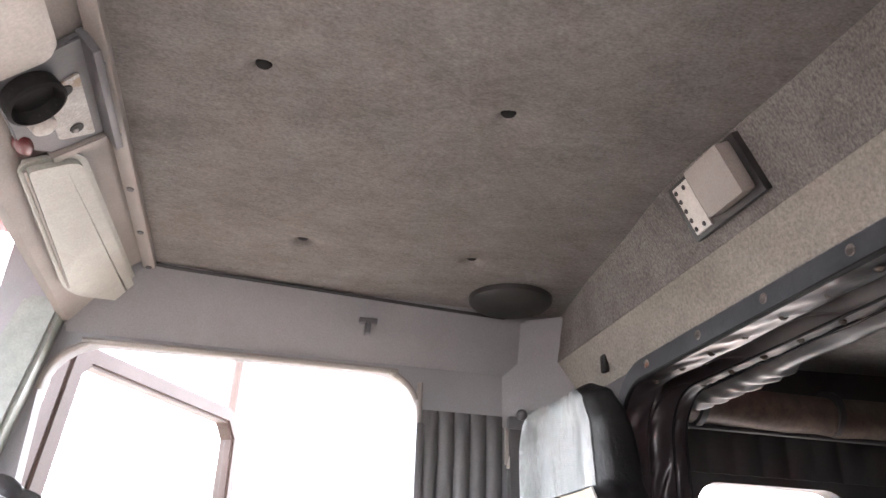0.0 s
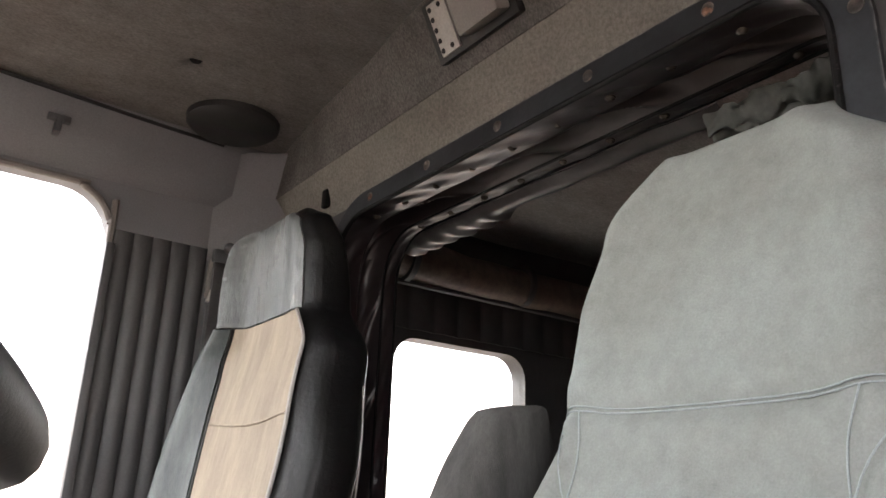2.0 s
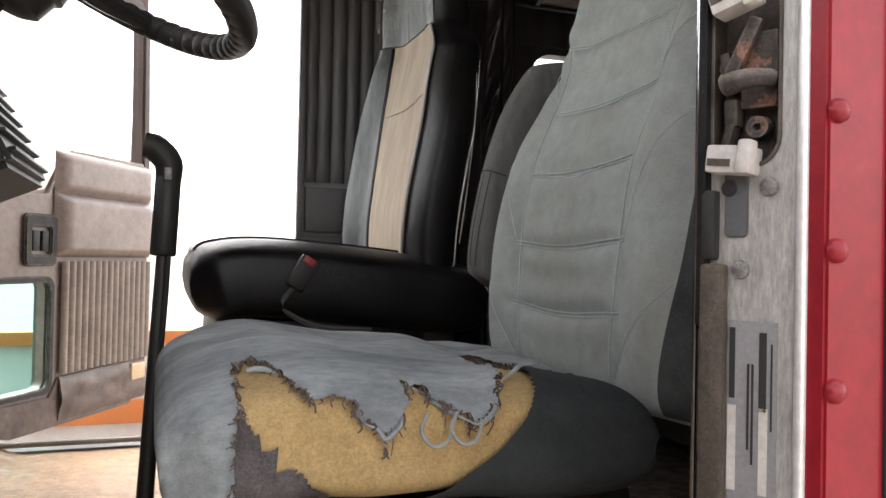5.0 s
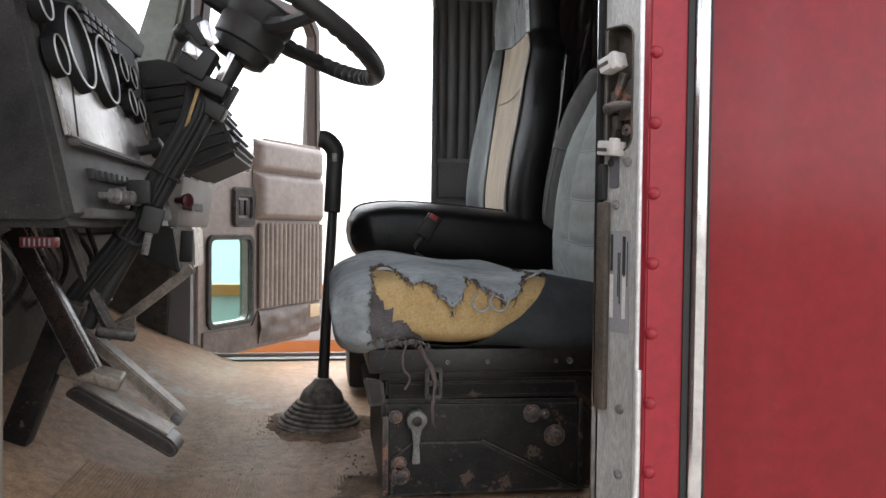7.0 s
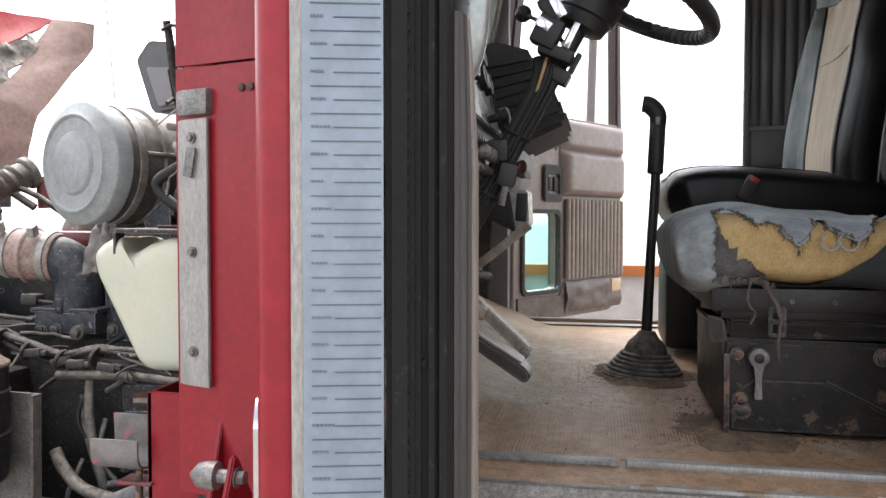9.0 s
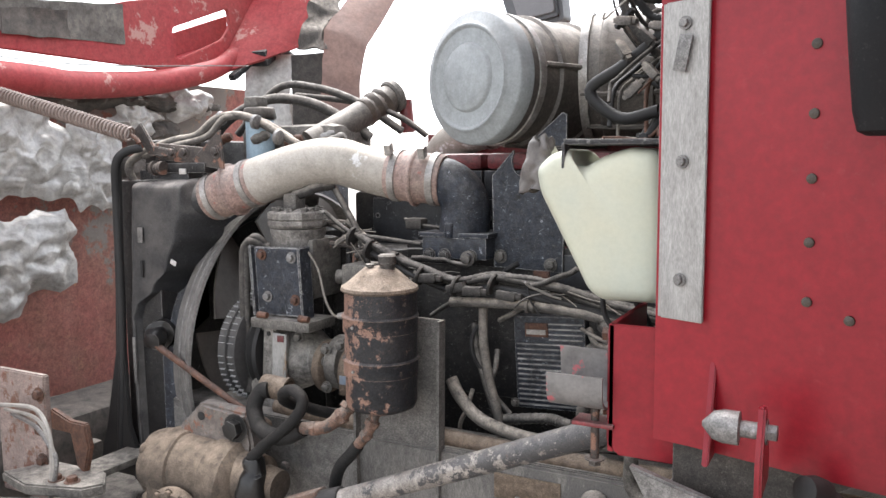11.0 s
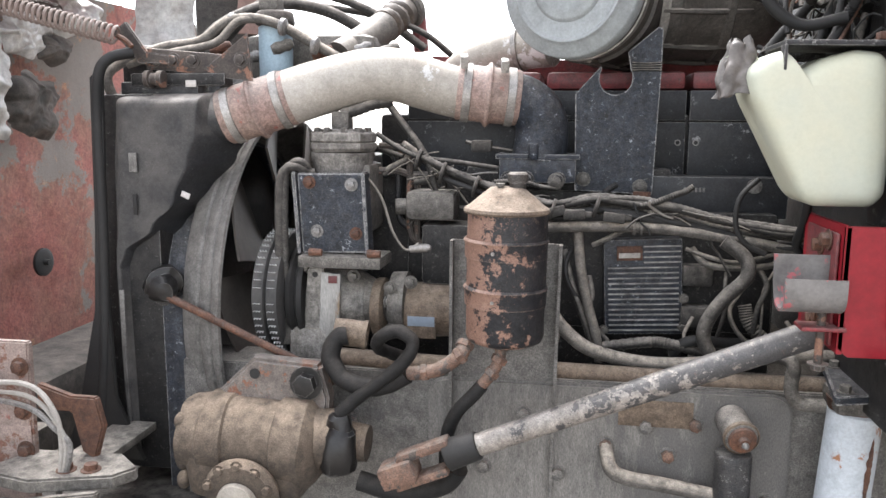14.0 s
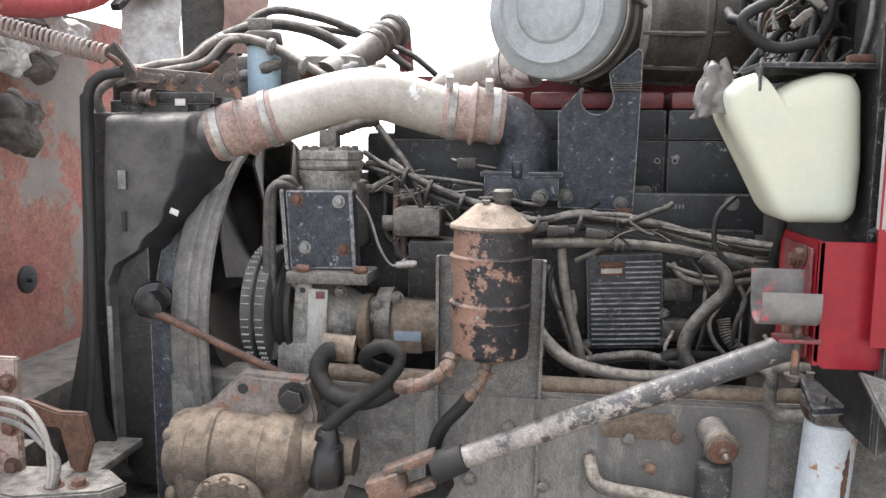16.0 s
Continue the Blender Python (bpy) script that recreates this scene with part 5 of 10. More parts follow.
for x, z, r in ((0.38, 1.476, 0.011), (0.422, 1.435, 0.013), (0.404, 1.474, 0.006), (0.145, 1.371, 0.011), (0.143, 1.393, 0.008), (0.135, 1.475, 0.008)):
    part("bolt", bolt(B(), (x, YD - 0.2035, z), (0, -1, 0), r, 0.007), M_BRACKET, drv)
bm = B()
lathe(bm, (0.171, YD - 0.222, 1.47), (0, 1, 0), [(0, 0.009), (0.002, 0.017), (0.006, 0.019), (0.022, 0.018)], 22)
prism(bm, [(0.160, 1.465), (0.181, 1.465), (0.175, 1.43), (0.177, 1.395), (0.163, 1.395), (0.165, 1.43)], "y", YD - 0.222, YD - 0.214, bevel=0.002)
lv = part("lever", bm, M_STEEL, drv, "grey steel height lever")
part("pivot", lathe(B(), (0.171, YD - 0.2225, 1.47), (0, -1, 0), [(0, 0.009), (0.003, 0.008), (0.004, 0.004)], 14), M_PED, lv)
bm = B()
prism(bm, rrect(0.182, 1.512, 0.212, 1.566, 0.006), "y", YD - 0.238, YD - 0.228, bevel=0.002, holes=[rrect(0.189, 1.543, 0.206, 1.559, 0.003), rrect(0.189, 1.518, 0.206, 1.535, 0.003)])
part("bracket", bm, M_PED, drv)
# dirt heaped at the pedestal's foot
bm = B()
rnd = random.Random(8)
for k in range(90):
    a = rnd.random()
    x, y = 0.06 + 0.5 * a + rnd.gauss(0, 0.02), YD - 0.21 - abs(rnd.gauss(0, 0.022))
    if rnd.random() < 0.3:
        x, y = 0.09 + rnd.gauss(0, 0.025), YD - 0.2 + rnd.random() * 0.3
    s = rnd.uniform(0.0015, 0.0045)
    box(bm, (x, y, 1.326 + s * 0.3), (s * 1.6, s, s * 0.8), rot=(rnd.uniform(0, 40), rnd.uniform(0, 40), rnd.uniform(0, 180)))
for k in range(34):
    x, y = rnd.uniform(-0.35, 0.35), rnd.uniform(0.2, 1.0)
    s = rnd.uniform(0.001, 0.003)
    box(bm, (x, y, floor_f((x + 0.8) / 1.62, (y - 0.07) / 1.8).z + s * 0.3), (s * 1.6, s, s * 0.7), rot=(0, 0, rnd.uniform(0, 180)))
verts, faces = [], []
for k in range(7000):
    w = k % 10
    if w < 4:
        a, r = rnd.uniform(0, 6.28), 0.08 + abs(rnd.gauss(0, 0.05))
        x, y = r * math.cos(a), 0.93 + r * math.sin(a)
    elif w < 8:
        x, y = rnd.uniform(0.0, 0.55), YD - 0.205 - abs(rnd.gauss(0, 0.035))
    else:
        x, y = -0.12 + rnd.gauss(0, 0.16), 0.75 + rnd.gauss(0, 0.22)
    if y < 0.14 or y > 1.8:
        continue
    e = rnd.uniform(0.0004, 0.0016)
    z = floor_f((x + 0.8) / 1.62, (y - 0.07) / 1.8).z
    n0 = len(verts)
    an = rnd.uniform(0, 6.28)
    verts += [(x + e * 1.3 * math.cos(an), y + e * 1.3 * math.sin(an), z), (x + e * math.cos(an + 2.1), y + e * math.sin(an + 2.1), z), (x + e * math.cos(an + 4.2), y + e * math.sin(an + 4.2), z), (x, y, z + e)]
    faces += [(n0, n0 + 1, n0 + 3), (n0 + 1, n0 + 2, n0 + 3), (n0 + 2, n0, n0 + 3)]
grit = bpy.data.meshes.new("grit")
grit.from_pydata(verts, [], faces)
bm.from_mesh(grit)
bpy.data.meshes.remove(grit)
solid("dirt_crumbs", bm, M_CRUMB, "brown dirt crumbs scattered over the cab floor", "dirt", kind="stuff")
def loose_dirt(cx, cy, r0, r1, seed, a0=0.0, a1=2 * math.pi):
    """Thin uneven spread of soil round a foot, fading into the floor."""
    def f(u, v):
        t = a0 + (a1 - a0) * u
        out = r1 * (1 + 0.45 * noise.noise(V(math.cos(t) * 1.7, math.sin(t) * 1.7, seed)) + 0.15 * noise.noise(V(math.cos(t) * 6, math.sin(t) * 6, seed)))
        r = r0 + (out - r0) * v
        x, y = cx + r * math.cos(t), cy + r * math.sin(t)
        z = floor_f((x + 0.8) / 1.62, (y - 0.07) / 1.8).z
        return V(x, y, z + 0.007 * (1 - v) ** 0.7 + 0.003 * (1 - v) * noise.noise(V(x * 70, y * 70, seed)) + 0.0012 - 0.004 * v ** 3 + 0.002 * noise.noise(V(x * 45, y * 45, seed + 9)))
    bm = B()
    sheet(bm, f, 110, 24)
    solid("loose_dirt", bm, M_SOIL, "loose brown soil gathered on the cab floor", "dirt", kind="stuff")
loose_dirt(0.0, 0.93, 0.09, 0.135, 3)
loose_dirt(0.13, 0.40, 0.01, 0.14, 8)


# passenger's seat
YP = 1.50
pas = thing("passenger_seat", (0.34, YP, 1.33), "black leather passenger seat with cream cloth centre", "seat")
bm, pf = seat_body([(0.60, 1.78), (0.605, 1.95), (0.642, 2.18), (0.670, 2.36), (0.664, 2.50), (0.638, 2.61)],
                   lerp_table([(0, 0.54), (0.35, 0.58), (0.55, 0.50), (0.68, 0.34), (0.85, 0.33), (0.95, 0.29), (1, 0.2)]),
                   lerp_table([(0, 0.115), (0.45, 0.12), (0.7, 0.10), (1, 0.07)]), -1, 4.5, (0.008, 0.05), YP, 60, 36)
pback = part("backrest", bm, M_BLACK_L, pas, sharp=60)
def patch(name, s0, s1, lo, hi, mt, label, lift=0.004):
    """Cloth field laid on the backrest between two lines across it."""
    bm = B()

    def f(u, v):
        q = s0 + (s1 - s0) * u
        return pf(q, lo(q) + (hi(q) - lo(q)) * v, lift)
    sheet(bm, f, 40, 24, 0.004)
    return part(name, bm, mt, pback, label, sharp=70)
patch("centre_panel", 0.03, 0.66, lambda s: -0.72 - 0.12 * s, lambda s: 0.40 + 0.42 * max(0.0, s - 0.25), M_CREAM, "cream striped cloth panel")
patch("head_panel", 0.665, 0.99, lambda s: -0.86, lambda s: 0.96, M_WORN, "worn pale velvet head panel")
patch("wing_panel", 0.03, 0.66, lambda s: 0.43 + 0.42 * max(0.0, s - 0.25), lambda s: 0.985, M_WING, "dull green-grey velvet wing")
seam(pback, pf, [(0.03, -0.735), (0.3, -0.77), (0.66, -0.81)], M_WHITEP, 0.0035, 0.006)
seam(pback, pf, [(0.03, 0.415), (0.3, 0.435), (0.66, 0.59)], M_BLACK_L, 0.003, 0.004)
seam(pback, pf, [(0.43, -0.76), (0.42, -0.2), (0.43, 0.45)], M_CREAM, 0.0022, 0.0055)
bm = B()
tube(bm, [(0.690, 1.2455, 2.27), (0.680, 1.222, 2.18), (0.668, 1.2125, 2.08), (0.655, 1.209, 1.98), (0.642, 1.21, 1.88)], 0.0013, 6)
part("piping", bm, M_WHITEP, pas, "thin white edge piping")
bm, _ = seat_body([(0.612, 1.76), (0.617, 1.95), (0.654, 2.18), (0.682, 2.36), (0.675, 2.54)],
                  lerp_table([(0, 0.53), (0.35, 0.57), (0.55, 0.49), (0.68, 0.34), (0.85, 0.33), (1, 0.22)]),
                  lerp_table([(0, 0.09), (0.45, 0.09), (1, 0.045)]), -1, 5, 0.0, YP, 30, 20)
part("back_shell", bm, M_BLACK_L, pas)
bm, pcf = seat_body([(0.08, 1.772), (0.2, 1.792), (0.42, 1.778), (0.72, 1.745)], lerp_table([(0, 0.52), (0.2, 0.58), (1, 0.58)]),
                    lerp_table([(0, 0.13), (0.15, 0.165), (1, 0.17)]), -1, 5.5, 0.008, YP, 50, 36)
pc = part("cushion", bm, M_BLACK_L, pas, sharp=60)
bm = B()
sheet(bm, lambda u, v: pcf(0.08 + 0.8 * u, -0.6 + 1.2 * v, 0.004), 30, 20, 0.004)
part("centre_panel", bm, M_BLACK_L, pc, "black leatherette centre panel")
part("base", box(B(), (0.36, YP, 1.655), (0.46, 0.46, 0.11), bevel=0.02), M_BLACK_L, pas)
part("pedestal", box(B(), (0.36, YP, 1.47), (0.40, 0.40, 0.29), bevel=0.02), M_PED, pas)
buckle = part("buckle", box(B(), (0.295, YP - 0.305, 1.81), (0.04, 0.022, 0.07), rot=(0, 30, 0), bevel=0.005), M_PLASTIC, pas)
part("button", box(B(), (0.307, YP - 0.312, 1.835), (0.025, 0.016, 0.014), rot=(0, 30, 0), bevel=0.003), M_REDPL, buckle, "red release button")
bm = B()
tube(bm, [(0.28, YP - 0.305, 1.785), (0.26, YP - 0.28, 1.74), (0.33, YP - 0.28, 1.70), (0.45, YP - 0.27, 1.69)], 0.006, 6)
part("strap", bm, M_BLACK_V, pas)
part("label_tag", box(B(), (0.245, YP - 0.275, 1.775), (0.03, 0.006, 0.022), bevel=0.002), M_RUST, pas)
part("support_box", box(B(), (0.12, YP - 0.1, 1.47), (0.09, 0.28, 0.26), bevel=0.02), M_PLASTIC, pas)

# ---- gear lever ----
gl = thing("gear_lever", (0.0, 0.93, 1.325), "black gear lever with rubber boot and range grip", "gear lever")
bm = B()
prof = [(0, 0.105), (0.004, 0.108)]
for k in range(6):
    r = 0.10 - 0.008 * k
    prof += [(0.007 + 0.0095 * k, r + 0.004), (0.011 + 0.0095 * k, r + 0.003), (0.014 + 0.0095 * k, r - 0.006)]
prof += [(0.070, 0.052), (0.085, 0.046), (0.10, 0.03), (0.115, 0.02)]
lathe(bm, (0.0, 0.93, 1.322), (0.06, 0.0, 1), prof, 36)
part("boot", bm, M_RUBBER_D, gl, "dusty corrugated rubber boot")
part("stick", cyl(B(), (0.006, 0.945, 1.43), (0.026, 0.97, 1.87), 0.014, 0.010, 16), M_PLASTIC, gl)
part("grip", cyl(B(), (0.025, 0.968, 1.84), (0.031, 0.973, 1.975), 0.021, 0.021, 20, 0.004), M_PLASTIC, gl)
bm = B()
tube(bm, [(0.031, 0.973, 1.965), (0.03, 0.973, 1.995), (0.01, 0.973, 2.018), (-0.008, 0.973, 2.022)], lambda t: 0.021 + 0.002 * math.sin(3 * t), 16, 6)
part("knob", bm, M_PLASTIC, gl)
part("switch", box(B(), (0.03, 0.95, 1.975), (0.012, 0.006, 0.02), bevel=0.002), M_STEEL, gl)
bm = B()
tube(bm, [(0.035, 0.955, 1.86), (0.03, 0.95, 1.75), (0.02, 0.945, 1.6), (0.012, 0.94, 1.45)], 0.004, 6)
part("air_line", bm, M_RUBBER, gl)

# ---- steering wheel and column ----
YS = 0.58
ax = V(math.sin(radians(28.3)), 0, math.cos(radians(28.3)))
hub = V(-0.107, 0.565, 2.222)
col = thing("steering_column", (-0.40, YS, 1.70), "black steering wheel on its column wrapped in cables", "steering wheel")
e1, e2 = V(0, 1, 0), ax.cross(V(0, 1, 0)).normalized()
bm = B()
N = 480
ring = [hub + (e1 * math.cos(a) + e2 * math.sin(a)) * 0.244 for a in (2 * math.pi * k / N for k in range(N))]
rings = []
for k, p in enumerate(ring):
    rad = (p - hub).normalized()
    rr = 0.0150 + 0.0035 * abs(math.sin(k * math.pi / 8)) ** 0.6
    rings.append([bm.verts.new(p + (rad * math.cos(b) + ax * math.sin(b)) * (rr if math.cos(b) < 0.2 else 0.0165)) for b in (2 * math.pi * j / 14 for j in range(14))])
for k in range(N):
    A, C = rings[k], rings[(k + 1) % N]
    for j in range(14):
        bm.faces.new((A[j], A[(j + 1) % 14], C[(j + 1) % 14], C[j]))
sw = part("steering_wheel", bm, M_PLASTIC, col, "padded rim with finger grips", sharp=70)
for a in (90, 210, 330):
    d = e1 * math.cos(radians(a)) + e2 * math.sin(radians(a))
    bm = B()
    tube(bm, [hub - ax * 0.03 + d * 0.03, hub - ax * 0.028 + d * 0.12, hub + d * 0.237], lambda t: 0.018 - 0.006 * t, 8)
    part("spoke", bm, M_PLASTIC, sw)
part("hub_cover", lathe(B(), hub - ax * 0.075, ax, [(0.02, 0.045), (0.03, 0.058), (0.05, 0.068), (0.075, 0.066), (0.085, 0.05)], 28), M_PLASTIC, sw)
c0 = hub - ax * 0.07
part("shroud", lathe(B(), c0 - ax * 0.045, ax, [(0, 0.040), (0.006, 0.052), (0.03, 0.058), (0.034, 0.064), (0.07, 0.066), (0.085, 0.058)], 30), M_PLASTIC, col)
part("tube", cyl(B(), c0 - ax * 0.62, c0 + ax * 0.03, 0.016, 0.018), M_PLASTIC, col)
part("switch_box", box(B(), (-0.222, 0.505, 2.105), (0.055, 0.05, 0.06), rot=(0, 28, 0), bevel=0.006), M_PLASTIC, col)
part("switch_top", box(B(), (-0.215, 0.50, 2.155), (0.05, 0.045, 0.035), rot=(0, 50, 0), bevel=0.005), M_PLASTIC, col)
part("switch_foot", box(B(), (-0.205, 0.515, 2.065), (0.075, 0.05, 0.026), rot=(0, 24, 0), bevel=0.005), M_PLASTIC, col)
part("shiny_plate", box(B(), (-0.200, 0.472, 2.150), (0.020, 0.004, 0.046), rot=(0, -28, 0), bevel=0.001), M_CHROME, col)
part("shiny_plate", box(B(), (-0.228, 0.477, 2.118), (0.032, 0.004, 0.020), rot=(0, 34, 0), bevel=0.001), M_CHROME, col)
part("shiny_plate", box(B(), (-0.172, 0.49, 2.095), (0.012, 0.004, 0.055), rot=(0, 26, 0), bevel=0.001), M_CHROME, col)
part("clamp", box(B(), c0 - ax * 0.155 + V(0.012, -0.02, 0), (0.05, 0.05, 0.03), rot=(0, 28, 0), bevel=0.006), M_PLASTIC, col)
part("clamp_tab", box(B(), c0 - ax * 0.13 + V(0.035, -0.03, 0), (0.012, 0.02, 0.045), rot=(0, 28, 0), bevel=0.003), M_PLASTIC, col)
st = V(-0.33, 0.86, 2.24)
bm = B()
tube(bm, [c0 - ax * 0.09 + V(0, 0.03, 0), V(-0.22, 0.66, 2.15), (-0.29, 0.78, 2.215)], 0.005, 8)
stalk = part("stalk", bm, M_PLASTIC, col)
part("stalk_knob", ball(B(), (-0.30, 0.79, 2.222), 0.021), M_PLASTIC, col)
for k, (dx, dy, r, mt) in enumerate(((-0.026, -0.03, 0.012, M_RUBBER), (-0.008, -0.036, 0.0125, M_RUBBER), (0.010, -0.032, 0.009, M_RUBBER), (0.002, -0.05, 0.004, M_RUBBER))):
    bm = B()
    o = V(dx, dy, 0)
    tube(bm, [c0 - ax * 0.11 + o * 0.8 + V(-0.03, 0.01, 0), c0 - ax * 0.17 + o, c0 - ax * 0.30 + o * 0.9, c0 - ax * 0.42 + o * 0.9, c0 - ax * 0.54 + o + V(-0.04, 0.02, -0.02)], r, 9)
    part("cable", bm, mt, col)
bm = B()
tube(bm, [c0 - ax * 0.115 + V(-0.03, -0.04, 0), c0 - ax * 0.15 + V(-0.02, -0.055, 0), c0 - ax * 0.20 + V(-0.012, -0.042, 0)], 0.0035, 6)
part("cable", bm, M_FOAM, col)
for k in (0.30, 0.44):
    part("cable_tie", lathe(B(), c0 - ax * k + V(-0.006, -0.018, 0), ax, [(0, 0.029), (0.004, 0.031), (0.008, 0.029)], 16), M_RUBBER, col)

# ---- dashboard ----
dash = thing("dashboard", (-0.55, 0.95, 1.80), "dark dusty truck dashboard with round gauges", "dashboard")
bm = B()
prism(bm, [(-0.345, 1.81), (-0.36, 1.80), (-0.80, 1.80), (-0.80, 2.20), (-0.56, 2.235), (-0.455, 2.225), (-0.43, 2.20)], "y", 0.20, 0.94, bevel=0.012)
part("body", bm, M_DASH, dash)
bm = B()
prism(bm, [(-0.422, 2.186), (-0.412, 2.222), (-0.43, 2.258), (-0.47, 2.272), (-0.58, 2.262), (-0.58, 2.21), (-0.44, 2.19)], "y", 0.205, 0.945, bevel=0.008)
part("brow", bm, M_BROW, dash, "grey padded brow over the gauges")
bm = B()
prism(bm, [(-0.46, 1.86), (-0.80, 1.80), (-0.80, 2.20), (-0.56, 2.235), (-0.50, 2.2)], "y", 0.94, 1.82, bevel=0.012)
part("passenger_body", bm, M_DASH, dash)
fd = V(-0.213, 0, 0.977)
def on_face(y, z, out=0.0):
    return V(-0.345 - 0.2135 * (z - 1.81), y, z) + V(0.977, 0, 0.213) * out
bm = B()
box(bm, on_face(0.55, 1.985, 0.004), (0.006, 0.62, 0.10), rot=(0, -12.3, 0), bevel=0.002)
part("gauge_backing", box(B(), on_face(0.55, 2.115, 0.004), (0.006, 0.62, 0.155), rot=(0, -12.3, 0), bevel=0.002), M_SEAL, dash)
part("gauge_panel", bm, M_DASHP, dash, "tan metal gauge panel")
GA = [(0.218, 2.122, 0.029), (0.242, 2.050, 0.030), (0.357, 2.085, 0.066), (0.510, 2.08, 0.062), (0.648, 2.11, 0.027), (0.662, 2.045, 0.027), (0.722, 2.105, 0.024), (0.735, 2.04, 0.024)]
for y, z, r in GA:
    o = on_face(y, z, 0.006)
    nrm = V(0.977, 0, 0.213)
    g = part("gauge", lathe(B(), o, nrm, [(0, r * 1.10), (0.012, r * 1.08), (0.017, r * 1.03), (0.017, r * 0.95), (0.006, r * 0.92), (0.006, 0.0)], 36), M_SEAL, dash)
    part("ring", lathe(B(), o + nrm * 0.0165, nrm, [(0, r * 1.01), (0.0022, r * 0.995), (0.0026, r * 0.96), (0, r * 0.945)], 40, caps=False), M_RING, g, "bright gauge ring")
    part("face", lathe(B(), o + nrm * 0.007, nrm, [(0, r * 0.9), (0.0006, r * 0.9), (0.0006, 0.0)], 30), M_PLASTIC, g)
# rocker switches and warning lamps above the right-hand gauges
for a_ in range(3):
    for b_ in range(5):
        part("rocker", box(B(), on_face(0.47 + 0.042 * b_, 2.178 - 0.017 * a_, 0.010), (0.012, 0.034, 0.012), rot=(0, -12.3, 0), bevel=0.002), M_PLASTIC, dash)
        part("legend", box(B(), on_face(0.47 + 0.042 * b_, 2.178 - 0.017 * a_, 0.0165), (0.001, 0.016, 0.0015), rot=(0, -12.3, 0), bevel=0), M_TRIM, dash)
part("panel_gap", box(B(), on_face(0.305, 1.985, 0.0065), (0.003, 0.006, 0.10), rot=(-20, -12.3, 0), bevel=0), M_SEAL, dash)
bm = B()
prism(bm, [(-0.335, 1.815), (-0.395, 1.815), (-0.42, 1.935), (-0.355, 1.935), (-0.352, 1.925), (-0.385, 1.922), (-0.368, 1.83), (-0.335, 1.83)], "y", 0.26, 0.86, bevel=0.003)
part("switch_tray", bm, M_BROW, dash)
for k in range(7):
    part("switch", box(B(), V(-0.36, 0.33 + 0.035 * k, 1.885), (0.02, 0.022, 0.018), bevel=0.003), M_PLASTIC, dash)
for k in range(4):
    part("valve_knob", lathe(B(), (-0.37, 0.36 + 0.05 * k, 1.852), (1, 0, 0), [(0, 0.006), (0.03, 0.006), (0.032, 0.012), (0.045, 0.013), (0.05, 0.008)], 14), M_STEEL, dash)
part("grab_knob", lathe(B(), on_face(0.70, 1.955, 0.0), (1, 0, 0.2), [(0, 0.01), (0.03, 0.01), (0.032, 0.02), (0.05, 0.021), (0.055, 0.012)], 16), M_PLASTIC, dash)
part("edge_light", box(B(), (-0.395, 0.212, 1.779), (0.05, 0.022, 0.016), bevel=0.004), M_REDPL_D, dash, "small dull red lamp under the dash")
for k in range(6):
    part("lens_rib", box(B(), (-0.412 + 0.0068 * k, 0.2005, 1.779), (0.0022, 0.002, 0.011)), M_TRIM, dash)

# centre pod with louvres, turned to the driver
pod = thing("centre_console", (-0.42, 1.2, 1.78), "black ribbed dash pod with louvred vents", "console")
bm = B()
prism(bm, [(-0.205, 1.985), (-0.335, 1.925), (-0.455, 2.03), (-0.485, 2.20), (-0.40, 2.215), (-0.312, 2.19)], "y", 1.03, 1.46, bevel=0.012)
part("body", bm, M_DASH, pod)
fa, fb_ = V(-0.205, 0, 1.985), V(-0.312, 0, 2.19)
fn = V(0.886, 0, 0.463)
for k in range(6):
    c = fa.lerp(fb_, 0.12 + 0.15 * k) + fn * 0.006
    part("louvre", box(B(), (c.x, 1.245, c.z), (0.014, 0.40, 0.007), rot=(0, -12, 0), bevel=0.002), M_PLASTIC, pod)
for k in range(8):
    f = 0.06 + 0.115 * k
    a_, c_ = V(-0.335, 0, 1.925).lerp(V(-0.47, 0, 2.17), f), fa.lerp(fb_, f)
    m_ = (a_ + c_) / 2
    part("rib", box(B(), (m_.x, 1.024, m_.z), ((c_ - a_).length * 0.9, 0.014, 0.007), rot=(0, math.degrees(math.atan2(-(c_ - a_).z, (c_ - a_).x)), 0), bevel=0.002), M_PLASTIC, pod)
part("lower_panel", box(B(), (-0.40, 1.25, 1.87), (0.12, 0.5, 0.13), rot=(0, 8, 0), bevel=0.01), M_BEIGE, pod, "dusty beige lower panel")
part("valve_button", lathe(B(), (-0.35, 1.0, 1.865), (0.6, -0.5, 0), [(0, 0.008), (0.03, 0.008), (0.03, 0.015), (0.042, 0.017), (0.046, 0.011)], 16), M_REDPL_D, pod, "red air valve knob")
for k in range(3):
    part("valve_stem", lathe(B(), (-0.36, 1.05 + 0.06 * k, 1.85), (1, -0.3, 0), [(0, 0.008), (0.04, 0.007), (0.045, 0.012)], 12), M_STEEL, pod)
bm = B()
prism(bm, [(-0.435, 1.80), (-0.352, 1.80), (-0.334, 1.688), (-0.415, 1.728)], "y", 0.95, 1.10, bevel=0.004)
part("ashtray", bm, M_PLASTIC, pod, "black ashtray housing")
bm = B()
prism(bm, [(-0.356, 1.80), (-0.303, 1.80), (-0.299, 1.706), (-0.336, 1.690)], "y", 0.953, 1.09, bevel=0.004)
part("ashtray_front", bm, M_DASHP, pod, "pale worn ashtray front")
